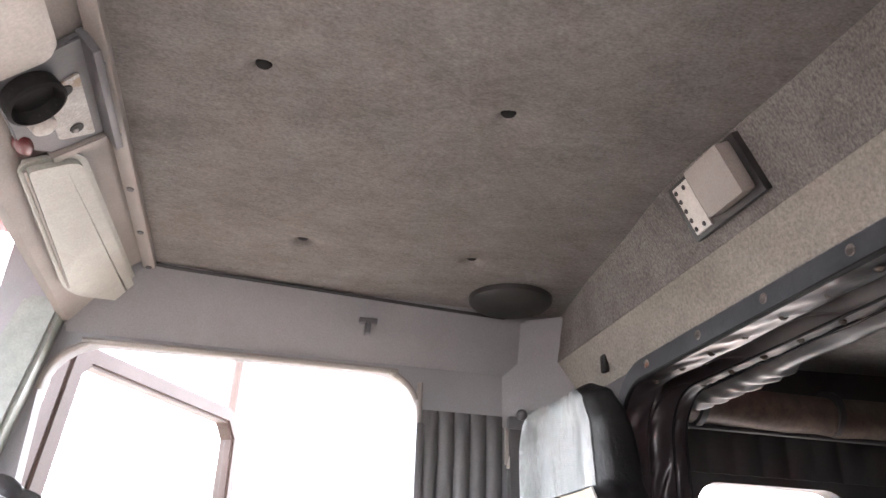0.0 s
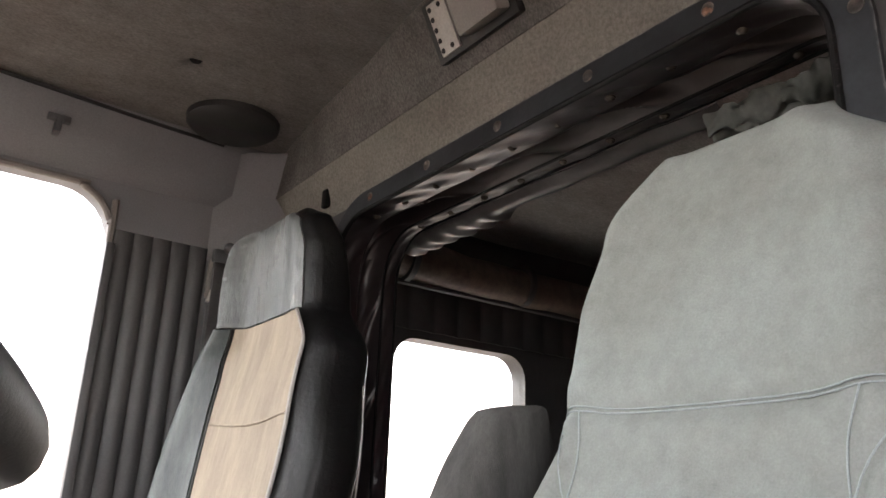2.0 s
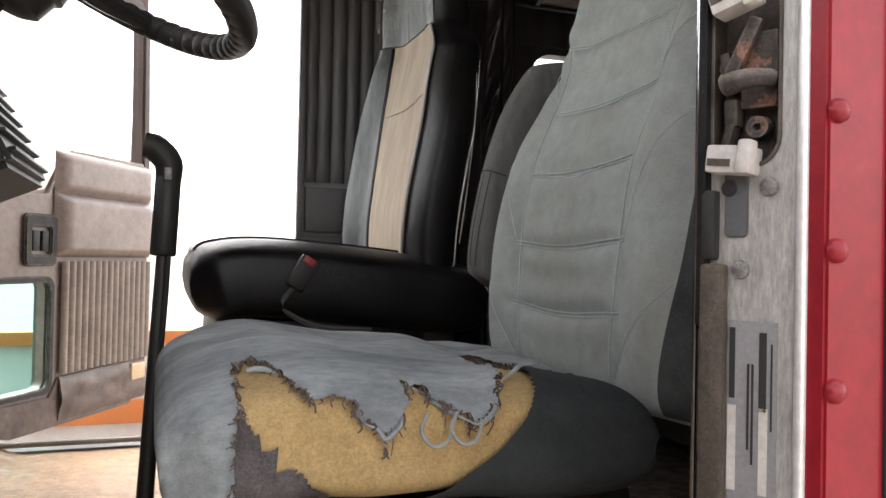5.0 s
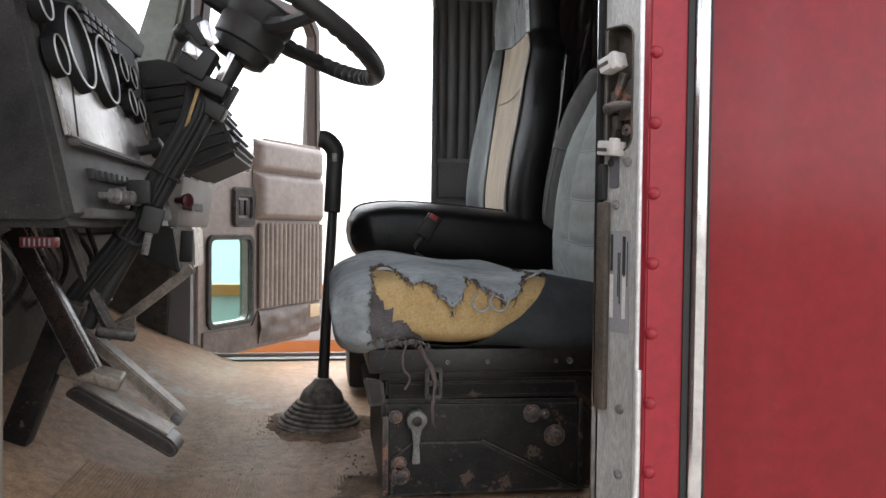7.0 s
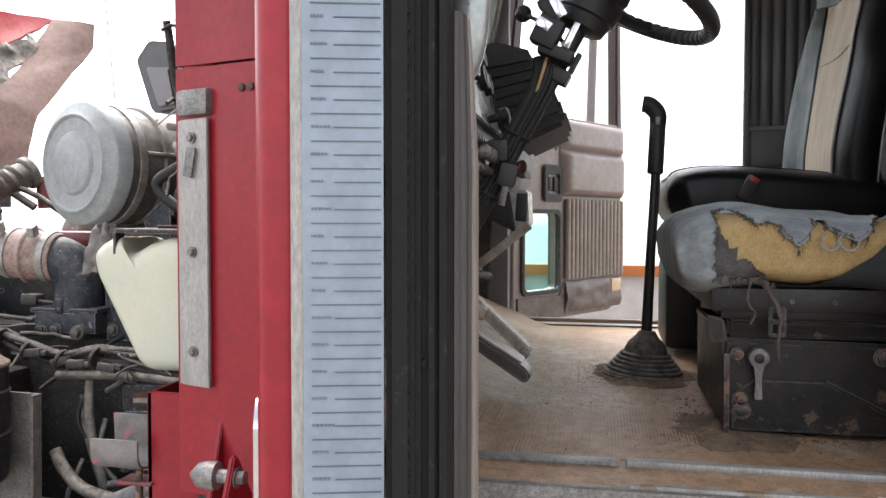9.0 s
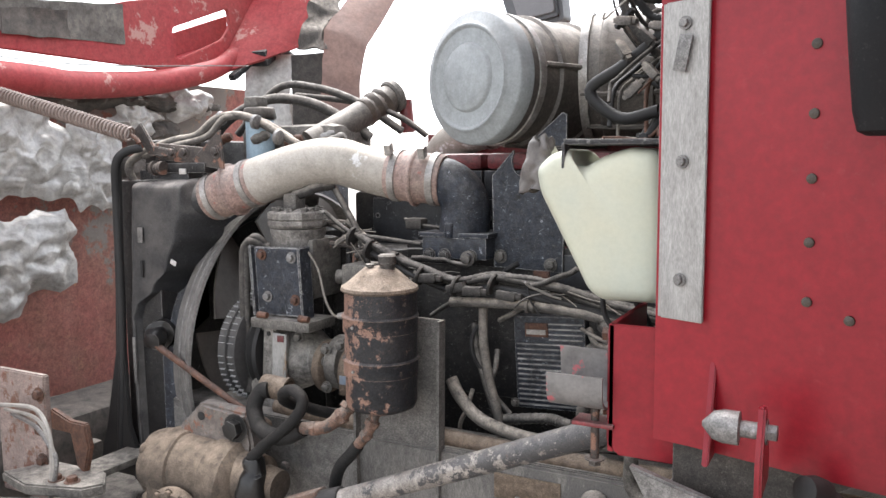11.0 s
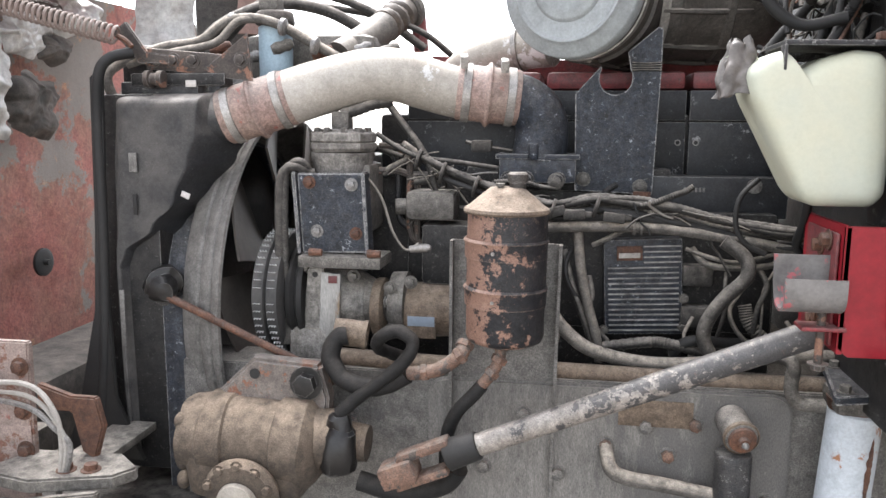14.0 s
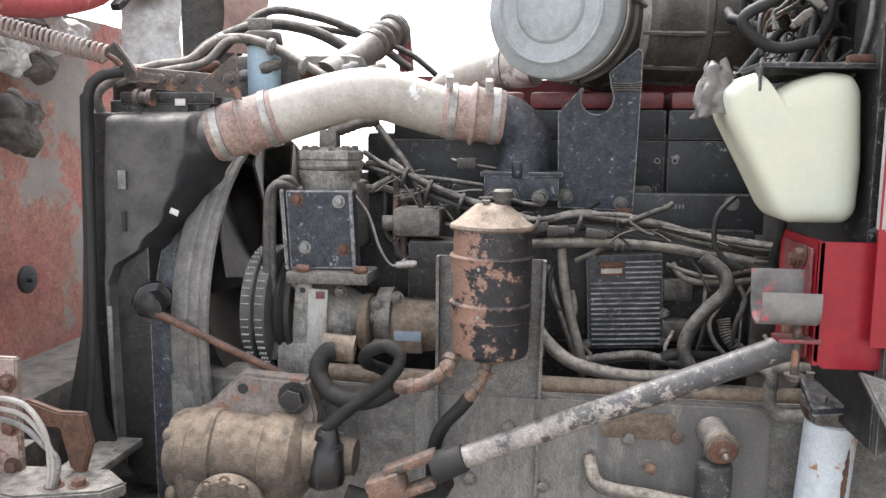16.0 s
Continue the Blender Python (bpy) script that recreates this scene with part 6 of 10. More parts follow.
part("ashtray_lid", box(B(), (-0.318, 0.949, 1.755), (0.03, 0.01, 0.075), rot=(0, 3, 0), bevel=0.004), M_PLASTIC, pod)
part("bracket", box(B(), (-0.382, 0.85, 1.634), (0.24, 0.012, 0.022), rot=(0, -38.5, 0), bevel=0.002), M_BARE, pod, "bare bent steel bracket")
part("bracket_flange", box(B(), (-0.385, 0.862, 1.640), (0.23, 0.03, 0.004), rot=(0, -38.5, 0), bevel=0.001), M_BARE, pod)
bm = B()
prism(bm, [(-0.475, 1.572), (-0.408, 1.604), (-0.408, 1.574), (-0.47, 1.542)], "y", 0.836, 0.842, bevel=0.001)
part("tab_plate", bm, M_BARE, pod, "pale steel tab with a hole")
part("tab_hole", lathe(B(), (-0.437, 0.835, 1.572), (0, -1, 0), [(0, 0.006), (0.0012, 0.0055), (0.0014, 0.0)], 12), M_RUBBER, pod)
keys = thing("key_bunch", (-0.31, 0.52, 1.80), "small keys hanging from the ignition lock", "keys")
part("lock", box(B(), (-0.325, 0.52, 1.865), (0.045, 0.05, 0.045), bevel=0.008), M_PLASTIC, keys)
part("fob", box(B(), (-0.305, 0.51, 1.815), (0.04, 0.012, 0.05), rot=(0, 14, 10), bevel=0.008), M_PLASTIC, keys)
part("key", box(B(), (-0.312, 0.51, 1.775), (0.014, 0.004, 0.05), rot=(0, 12, 0), bevel=0.002), M_STEEL, keys)

# ---- pedals ----
def pedal(name, pts, pad_c, pad_s, pad_rot, label, mt=M_DUSTY):
    p = thing(name, (pad_c[0], pad_c[1], 1.33), label, "pedal", "pedals")
    bm = B()
    tube(bm, pts, 0.013, 8, 5)
    part("arm", bm, mt, p)
    part("pad", box(B(), pad_c, pad_s, rot=pad_rot, bevel=0.007, seg=3), mt, p)
    return p
pc_ = pedal("clutch_pedal", [(-0.48, 0.40, 1.80), (-0.45, 0.42, 1.70), (-0.41, 0.44, 1.60), (-0.395, 0.45, 1.565)], (-0.39, 0.45, 1.545), (0.105, 0.08, 0.024), (0, 20, 8), "worn steel clutch pedal hung under the dash", M_BARE)
pb = pedal("brake_pedal", [(-0.46, 0.54, 1.80), (-0.42, 0.55, 1.68), (-0.385, 0.56, 1.60)], (-0.38, 0.57, 1.60), (0.07, 0.08, 0.018), (0, 10, 10), "dusty black brake pedal hung under the dash", M_DUSTY)
ac = thing("accelerator_pedal", (-0.33, 0.6, 1.335), "long floor-hinged accelerator treadle", "pedal", "pedals")
bm = B()
prism(bm, round_poly([(-0.452, 1.50), (-0.43, 1.517), (-0.262, 1.412), (-0.25, 1.392), (-0.265, 1.378)], 0.012), "y", 0.485, 0.555, bevel=0.005)
part("treadle", bm, M_TREAD_D, ac, "worn black treadle")
# worn top plate, paler to carry the light on the treadle's upper side
bm = B()
prism(bm, [(-0.425, 1.5165), (-0.272, 1.4205), (-0.270, 1.4245), (-0.425, 1.5205)], "y", 0.487, 0.553, bevel=0.001)
part("lit_tread_plate", bm, M_BARE, ac, "dusty bare tread plate, its lit top painted pale")
for k in range(9):
    f = 0.12 + 0.09 * k
    part("tread_rib", box(B(), (-0.43 + 0.168 * f, 0.52, 1.5215 - 0.105 * f), (0.006, 0.058, 0.003), rot=(0, 32, 0), bevel=0.001), M_BARE, ac)
bm = B()
prism(bm, round_poly([(-0.46, 1.588), (-0.445, 1.604), (-0.268, 1.44), (-0.262, 1.425), (-0.282, 1.418)], 0.006), "y", 0.60, 0.645, bevel=0.003)
part("lever_bar", bm, M_BARE, ac, "pale worn lever bar")
part("bar_end", box(B(), (-0.275, 0.622, 1.425), (0.022, 0.06, 0.018), rot=(0, 40, 0), bevel=0.004), M_STEEL, ac)
bm = B()
tube(bm, [(-0.42, 0.68, 1.51), (-0.50, 0.70, 1.62), (-0.56, 0.70, 1.72)], 0.008, 8)
part("rod", bm, M_DUSTY, ac)
brk = thing("under_dash_bracket", (-0.5, 0.6, 1.35), "dusty black struts under the dash", "bracket")
part("strut", box(B(), (-0.425, 0.36, 1.68), (0.036, 0.03, 0.26), rot=(0, -26, 0), bevel=0.005), M_ARM, brk, "scuffed black strut with shine painted on its edges")
part("strut", box(B(), (-0.47, 0.45, 1.55), (0.05, 0.04, 0.26), rot=(0, 21, 0), bevel=0.008), M_PED, brk)
for z, x, r in ((1.668, -0.42, 0.024), (1.640, -0.428, 0.02)):
    part("spool", lathe(B(), (x, 0.6, z - 0.004), (0.25, -0.1, 1), [(0, r), (0.003, r), (0.005, r * 0.5), (0.012, r * 0.45)], 20), M_BARE, brk, "pale steel spring seat")
part("pull_rod", cyl(B(), (-0.363, 0.6, 1.79), (-0.418, 0.6, 1.67), 0.004, 0.004, 8), M_TREAD_D, brk)
part("cross_plate", box(B(), (-0.55, 0.7, 1.66), (0.03, 0.8, 0.25), rot=(0, 10, 0), bevel=0.006), M_DUSTY, brk)
for k in range(6):
    bm = B()
    y = 0.3 + 0.1 * k
    tube(bm, [(-0.5, y, 1.80), (-0.47 - 0.02 * (k % 2), y + 0.03, 1.72), (-0.55, y + 0.06, 1.64), (-0.65, y + 0.02, 1.60)], 0.006, 6)
    part("cable", bm, M_RUBBER_D, brk)

# ---- sun visors and overhead fittings ----
def on_header(y, s, out=0.0):
    """Point on the windscreen header, s metres down its slope."""
    return V(-0.285, y, 2.89) + V(-0.745, 0, -0.667) * s + V(0.667, 0, -0.745) * out


def header_slab(pts, out, th, bevel):
    b2 = B()
    prism(b2, pts, "x", out, out + th, bevel=bevel)
    m = Matrix(((0.667, 0, 0.745, -0.285), (0, 1, 0, 0), (-0.745, 0, 0.667, 2.89), (0, 0, 0, 1)))
    b2.transform(m)
    return b2
v1 = thing("sun_visor", (-0.36, 1.5, 2.78), "pale padded sun visor folded against the header", "visor", "sun visors")
part("pad", header_slab(round_poly([(1.13, -0.155), (1.18, -0.055), (1.80, -0.03), (1.90, -0.055), (1.70, -0.155), (1.62, -0.175)], 0.035), 0.004, 0.026, 0.011), M_VISOR, v1)
part("pad_hem", header_slab([(1.15, -0.150), (1.62, -0.168), (1.62, -0.163), (1.15, -0.145)], 0.022, 0.004, 0.001), M_BEIGE, v1)
v2 = thing("sun_visor", (-0.36, 0.66, 2.78), "pale padded sun visor folded against the header", "visor", "sun visors")
part("pad", header_slab(rrect(0.30, -0.155, 0.94, -0.045, 0.03), 0.004, 0.02, 0.007), M_WHITEP, v2)
part("pad_hem", header_slab([(0.33, -0.150), (0.91, -0.150), (0.91, -0.145), (0.33, -0.145)], 0.022, 0.004, 0.001), M_BEIGE, v2)
cb = thing("overhead_radio_mount", (-0.33, 1.04, 2.80), "stripped overhead bracket with round lamp and red lens", "bracket")
part("plate", header_slab([(0.93, -0.14), (1.10, -0.14), (1.15, -0.10), (1.16, -0.012), (0.92, -0.012)], 0.006, 0.012, 0.003), M_TRIM_D, cb, "dark bare mounting plate")
part("flange", box(B(), on_header(1.04, 0.01, 0.03), (0.012, 0.25, 0.045), rot=(0, -42, 0), bevel=0.002), M_TRIM_D, cb)
part("screw_plate", header_slab(round_poly([(1.00, -0.085), (1.12, -0.085), (1.145, -0.03), (0.985, -0.03)], 0.008), 0.018, 0.003, 0.001), M_ALU, cb, "pale metal screw plate")
part("edge_lip", header_slab([(1.150, -0.105), (1.172, -0.105), (1.172, -0.012), (1.160, -0.012)], 0.004, 0.02, 0.002), M_BEIGE, cb, "pale edge lip")
for y in (1.011, 1.108):
    part("hole", lathe(B(), on_header(y, 0.055, 0.0212), (0.667, 0, -0.745), [(0, 0.011), (0.0015, 0.0105), (0.0018, 0.0)], 16), M_RUBBER, cb)
    part("screw", lathe(B(), on_header(y + 0.003, 0.058, 0.0225), (0.667, 0, -0.745), [(0, 0.005), (0.002, 0.004)], 8), M_STEEL, cb)
part("lamp_cup", lathe(B(), on_header(0.985, 0.10, 0.016), (0.667, 0, -0.745), [(0, 0.04), (0.025, 0.042), (0.028, 0.037), (0.01, 0.03), (0.01, 0)], 28), M_SEAL, cb)
part("bulb_holder", lathe(B(), on_header(1.05, 0.10, 0.016), (0.667, 0, -0.745), [(0, 0.02), (0.02, 0.018), (0.026, 0.01)], 16), M_WHITEP, cb)
part("red_lens", ball(B(), (-0.375, 1.10, 2.792), 0.027, (0.55, 1, 0.4)), M_REDPL_D, cb, "red plastic lens")


def along(pts, f):
    """Point at share f of a polyline."""
    k = f * (len(pts) - 1)
    i = min(int(k), len(pts) - 2)
    return Vector(pts[i]).lerp(Vector(pts[i + 1]), k - i)


# ---- passenger door, standing open ----
pd = thing("door_2", (-0.47, 1.91, 1.30), "open passenger door with brown-grey vinyl trim", "door", kind="structure", rz=59.7)
Z0 = 1.30  # height of the door's origin
def zz(pts):
    return [(a, b - Z0) for a, b in pts]
bm = B()
prism(bm, zz([(0.03, 1.36), (0.22, 1.305), (0.79, 1.305), (0.87, 1.36), (0.90, 1.5), (0.90, 2.14), (0.88, 2.17), (0.46, 2.165), (0.40, 2.12), (0.34, 2.03), (0.03, 1.99)]), "y", 0.0, 0.06, bevel=0.012, holes=[zz(rrect(0.10, 1.43, 0.355, 1.755, 0.03))])
part("inner_panel", bm, M_DPANEL, pd)
bm = B()
prism(bm, zz([(0.092, 1.33), (0.86, 1.33), (0.89, 1.4), (0.89, 2.13), (0.092, 1.98)]), "y", 0.066, 0.09, holes=[zz(rrect(0.11, 1.38, 0.43, 1.81, 0.03))])
part("skin", bm, M_RED, pd, "red outer skin")
bm = B()
def moulded(u, v):
    z = 1.828 + 0.325 * v
    dip = 0.020 * math.exp(-((z - 2.022) / 0.014) ** 2)
    edge_ = min(1.0, 12 * u, 12 * (1 - u)) * min(1.0, 14 * v, 14 * (1 - v))
    return V(0.365 + 0.53 * u, -0.004 - (0.026 - dip + (0.008 if z < 2.02 else 0.0)) * max(0.0, edge_) ** 0.5, z - Z0)
sheet(bm, moulded, 40, 60, 0.004)
part("upper_pad", bm, M_DPANEL, pd, "moulded vinyl upper trim with a pull ledge")
bm = B()
prism(bm, zz([(0.06, 1.345), (0.22, 1.312), (0.78, 1.312), (0.86, 1.36), (0.88, 1.47), (0.40, 1.46), (0.36, 1.405), (0.06, 1.41)]), "y", -0.007, 0.002, bevel=0.002)
part("kick_panel", bm, M_DPANEL_D, pd, "dirty brown kick panel")
bm = B()
sheet(bm, lambda u, v: V(0.40 + 0.49 * u, -0.010 - 0.011 * abs(math.sin(math.pi * u * 15)) ** 0.6, 1.47 - Z0 + (1.815 - 1.47) * v), 220, 6, 0.006)
part("fluted_field", bm, M_FLUTE_D, pd)
bm = B()
sheet(bm, lambda u, v: V(0.40 + 0.47 * u, -0.008 - 0.012 * math.sin(math.pi * v) ** 0.5 - 0.008 * noise.noise(V(u * 5, v * 3, 2)), 1.325 - Z0 + 0.135 * v), 40, 14, 0.006)
part("map_pocket", bm, M_DPANEL_D, pd, "sagging vinyl map pocket")
bm = B()
prism(bm, zz(rrect(0.085, 1.415, 0.37, 1.77, 0.035)), "y", -0.012, 0.003, bevel=0.003, holes=[zz(rrect(0.105, 1.435, 0.35, 1.75, 0.025))])
part("pane_frame", bm, M_DUSTY, pd)
bm = B()
box(bm, (0.228, 0.04, 1.593 - Z0), (0.25, 0.005, 0.32))
gp = part("pane", bm, M_GLASS_G, pd, "green tinted lower glass")
gp.visible_shadow = False
bm = B()
prism(bm, zz(rrect(0.235, 1.80, 0.375, 1.955, 0.02)), "y", -0.014, 0.002, bevel=0.005, holes=[zz(rrect(0.265, 1.835, 0.345, 1.915, 0.01))])
part("switch_plate", bm, M_DUSTY, pd)
for x in (0.285, 0.325):
    part("rocker_switch", box(B(), (x, -0.004, 1.875 - Z0), (0.028, 0.012, 0.06), bevel=0.004), M_PLASTIC, pd)
part("courtesy_lamp", box(B(), (0.815, -0.014, 1.425 - Z0), (0.085, 0.02, 0.06), bevel=0.008), M_AMBER, pd, "amber courtesy lamp")
bm = B()
prism(bm, zz([(0.04, 1.99), (0.04, 2.35), (0.10, 2.74), (0.14, 2.765), (0.845, 2.765), (0.905, 2.71), (0.925, 2.14), (0.875, 2.14), (0.865, 2.67), (0.825, 2.715), (0.17, 2.715), (0.145, 2.69), (0.10, 2.35), (0.10, 1.99)]), "y", 0.015, 0.07, bevel=0.008)
part("window_frame", bm, M_BRONZE, pd, "brown painted window frame")
bm = B()
prism(bm, zz([(0.11, 2.02), (0.11, 2.35), (0.155, 2.70), (0.855, 2.70), (0.875, 2.16), (0.36, 2.05)]), "y", 0.04, 0.045)
wp = part("window_pane", bm, M_GLASS, pd, "clear side glass")
wp.visible_shadow = False
bm = B()
tube(bm, [(0.33, 0.05, 2.34 - Z0), (0.45, 0.05, 2.36 - Z0), (0.5, 0.05, 2.33 - Z0), (0.42, 0.05, 2.31 - Z0), (0.36, 0.05, 2.34 - Z0)], 0.002, 5)
part("grease_mark", bm, M_TRIM, pd, "faint smeared ring on the glass")
mir = thing("door_mirror", (-0.30, 2.50, 2.2), "grey framed mirror outside the passenger door", "mirror")
bm = B()
prism(bm, rrect(2.50, 2.16, 2.62, 2.46, 0.03), "x", -0.62, -0.59, bevel=0.008)
part("head", bm, M_TRIM_D, mir)
bm = B()
tube(bm, [(-0.60, 2.55, 2.20), (-0.56, 2.45, 2.12), (-0.50, 2.25, 2.06), (-0.46, 2.1, 2.05)], 0.011, 8)
part("arm", bm, M_TRIM_D, mir)

# ---- driver's door, standing open ----
dd = thing("door_1", (-0.51, 0.10, 1.22), "open red driver door with label strip on its edge", "door", kind="structure", rz=-74.7)
Y0 = 1.22
def dz(pts):
    return [(a, b - Y0) for a, b in pts]
bm = B()
prism(bm, dz([(-0.012, 1.25), (0.80, 1.25), (0.875, 1.31), (0.885, 1.4), (0.885, 2.16), (-0.012, 2.16)]), "y", -0.004, 0.012, bevel=0.004)
part("skin", bm, M_RED, dd, "glossy red outer skin")
bm = B()
tube(bm, [(0.884, 0.002, 1.36 - Y0), (0.886, 0.002, 1.6 - Y0), (0.886, 0.002, 1.9 - Y0), (0.884, 0.002, 2.16 - Y0)], 0.0105, 12)
part("edge_fold", bm, M_RED, dd)
part("edge_plate", box(B(), (0.872, 0.033, 1.72 - Y0), (0.044, 0.048, 0.92), bevel=0.003), M_ALU, dd, "bare metal door edge")
part("label_strip", box(B(), (0.8955, 0.0365, 1.73 - Y0), (0.002, 0.041, 0.46), bevel=0.0005), M_DECAL, dd, "pale blue service label strip")
bm = B()
rnd = random.Random(2)
for k in range(65):
    z = 1.515 - Y0 + 0.0069 * k
    w = 0.035 if k % 2 else 0.0235
    box(bm, (0.8968, 0.0565 - w / 2 - 0.001, z), (0.0008, w, 0.0005))
tagged(part("ruled_line", bm, M_INK, dd), kind="stuff")
bm = B()
for k in range(0, 65, 2):
    y = 0.0205
    for j in range(rnd.randint(4, 6)):
        w = rnd.uniform(0.0008, 0.0019)
        box(bm, (0.8968, y + w / 2, 1.5155 - Y0 + 0.0069 * k), (0.0008, w, rnd.uniform(0.001, 0.0015)))
        y += w + 0.0004
tagged(part("print_bar", bm, M_INK_P, dd), kind="stuff")
bm = B()
prism(bm, [(0.86, 0.058), (0.897, 0.058), (0.897, 0.072), (0.888, 0.0735), (0.888, 0.083), (0.894, 0.083), (0.890, 0.0895), (0.872, 0.0945), (0.86, 0.092)], "z", 1.28 - Y0, 2.16 - Y0, bevel=0.003)
for k in range(100):
    box(bm, (0.8945, 0.066, 1.29 - Y0 + 0.0086 * k), (0.004, 0.008, 0.004))
part("weather_seal", bm, M_SEAL, dd, "black ribbed weather seal")
part("seal_hole", lathe(B(), (0.888, 0.078, 1.642 - Y0), (0.93, 0.35, 0), [(0, 0.0025), (0.0015, 0.0025)], 12), M_SEAL, dd)
part("second_seal", box(B(), (0.862, 0.088, 1.72 - Y0), (0.02, 0.010, 0.9), bevel=0.004), M_RUBBER, dd)
bm = B()
prism(bm, dz(rrect(0.05, 1.28, 0.862, 2.15, 0.05)), "y", 0.083, 0.094, bevel=0.005)
part("inner_panel", bm, M_DPANEL_D, dd)
def fluted_roll(u, v):
    """Padded door panel with upright flutes, rolling round its rear edge."""
    z = 1.30 + 0.53 * v
    fall = min(1.0, max(0.0, (1.845 - z) / 0.10)) ** 0.6
    if u < 0.75:
        x = 0.12 + 0.71 * u / 0.75
        y, nx, ny, s = 0.1165 - 0.018 * max(0.0, x - 0.3) - 0.05 * max(0.0, 0.3 - x) - 0.008 * (1 - fall), 0.0, 1.0, x - 0.12
    else:
        a = (u - 0.75) / 0.25 * math.pi / 2
        x, y, nx, ny, s = 0.83 + 0.034 * math.sin(a), 0.095 + (0.0115 - 0.008 * (1 - fall)) * math.cos(a), math.sin(a), math.cos(a), 0.71 + 0.055 * (u - 0.75) / 0.25
    f = 0.003 * abs(math.sin(math.pi * s / 0.0115)) ** 0.6
    return V(x + nx * f, y + ny * f, z - Y0)
bm = B()
sheet(bm, lambda u, v: fluted_roll(0.9 * u, v), 400, 24, 0.003)
part("fluted_field", bm, M_FLUTE, dd, "worn tan fluted door padding")
bm = B()
sheet(bm, lambda u, v: fluted_roll(0.9 + 0.1 * u, v), 40, 24, 0.003)
part("rear_roll", bm, M_ROLL, dd, "dark greasy rolled rear edge")
bm = B()
tube(bm, [(0.832, 0.094, 1.795 - Y0), (0.838, 0.106, 1.82 - Y0), (0.838, 0.110, 1.90 - Y0), (0.836, 0.110, 2.02 - Y0), (0.832, 0.094, 2.12 - Y0)], lambda t: 0.0095 + 0.0015 * math.sin(3 * t), 16)
part("pull_handle", bm, M_MINT, dd, "pale worn plated pull handle")
bm = B()
prism(bm, dz([(0.04, 2.16), (0.10, 2.74), (0.82, 2.76), (0.885, 2.70), (0.885, 2.16), (0.84, 2.16), (0.83, 2.66), (0.79, 2.71), (0.16, 2.70), (0.10, 2.16)]), "y", 0.02, 0.07, bevel=0.008)
part("window_frame", bm, M_RED, dd)
bm = B()
prism(bm, dz(rrect(0.742, 1.36, 0.884, 1.625, 0.02)), "y", -0.012, 0.0, bevel=0.003, holes=[dz(rrect(0.756, 1.374, 0.870, 1.61, 0.014))])
hd = part("handle_bezel", bm, M_CHROME, dd, "chrome handle bezel")
part("handle_pan", box(B(), (0.813, -0.0055, 1.492 - Y0), (0.118, 0.003, 0.244), bevel=0.001), M_GLASSY, hd)
part("handle_paddle", box(B(), (0.80, -0.009, 1.48 - Y0), (0.036, 0.010, 0.19), bevel=0.004), M_GLASSY, hd)
part("handle_bar", box(B(), (0.838, -0.008, 1.48 - Y0), (0.012, 0.006, 0.20), bevel=0.002), M_STEEL, hd)
part("lock_barrel", box(B(), (0.815, -0.009, 1.595 - Y0), (0.05, 0.008, 0.018), rot=(0, 18, 0), bevel=0.003), M_CHROME, hd)
# chalk strokes, unreadable
bm = B()
rnd = random.Random(11)
for x0, x1, z0, z1, n in ((0.16, 0.44, 1.83, 1.95, 5), (0.24, 0.46, 1.745, 1.80, 4), (0.55, 0.70, 1.745, 1.835, 4)):
    for k in range(n):
        x, w = x0 + (x1 - x0) * k / n, (x1 - x0) / n
        for j in range(1):
            q = [(x + w * rnd.uniform(0.0, 1.0), -0.0042, rnd.uniform(z0, z1) - Y0) for _ in range(3)]
            tube(bm, [(x, -0.0042, z0 + (z1 - z0) * rnd.random() * 0.5 - Y0)] + q, rnd.uniform(0.0012, 0.0024), 5)
for k in range(3):
    tube(bm, [(0.70 + 0.012 * k, -0.0045, 1.58 - Y0 - 0.03 * k), (0.703 + 0.012 * k, -0.0045, 1.50 - Y0 - 0.03 * k)], 0.003, 5)
part("chalk_mark", bm, M_CHALK, dd, "smeared white chalk strokes")
# hinge strip
hg = thing("door_hinge", (-0.535, 0.11, 1.46), "pale upright piano hinge of the driver door", "hinge", kind="structure")
part("leaf", box(B(), (-0.532, 0.108, 1.95), (0.012, 0.016, 0.95), bevel=0.003), M_ALU, hg)
for k in range(14):
    part("knuckle", cyl(B(), (-0.536, 0.10, 1.49 + 0.066 * k), (-0.536, 0.10, 1.552 + 0.066 * k), 0.006, 0.006, 10), M_ALU, hg)
bm = B()
tube(bm, [(-0.532, 0.112, 1.49), (-0.51, 0.085, 1.42), (-0.46, 0.04, 1.34), (-0.40, 0.0, 1.27)], 0.012, 8)
part("lower_curve", bm, M_RED, hg)

# ---- driver's side body ----
side = thing("sleeper_side", (1.35, 0.0, 0.9), "glossy red riveted sleeper side", "body panel", kind="structure")
bm = B()
box(bm, (1.375, 0.03, 2.0), (1.75, 0.056, 2.2), bevel=0.006)
part("panel", bm, M_RED, side)
part("lap_panel", prism(B(), [(0.4277, 0.009), (0.431, -0.006), (0.51, -0.006), (0.51, 0.0), (0.433, 0.001)], "z", 0.9, 3.1, bevel=0.002), M_RED, side)
# dark lines stand in for the dark reflections along the chrome strip
for x, w in ((0.4865, 0.009), (0.5155, 0.003)):
    part("strip_reflection", box(B(), (x, -0.005, 1.98), (w, 0.008, 2.06), bevel=0.001), M_RUBBER, side)
part("chrome_strip", cyl(B(), (0.5025, -0.006, 0.95), (0.5025, -0.006, 3.0), 0.0115, 0.0115, 20), M_CHROME, side, "bright chrome strip")
bm = B()
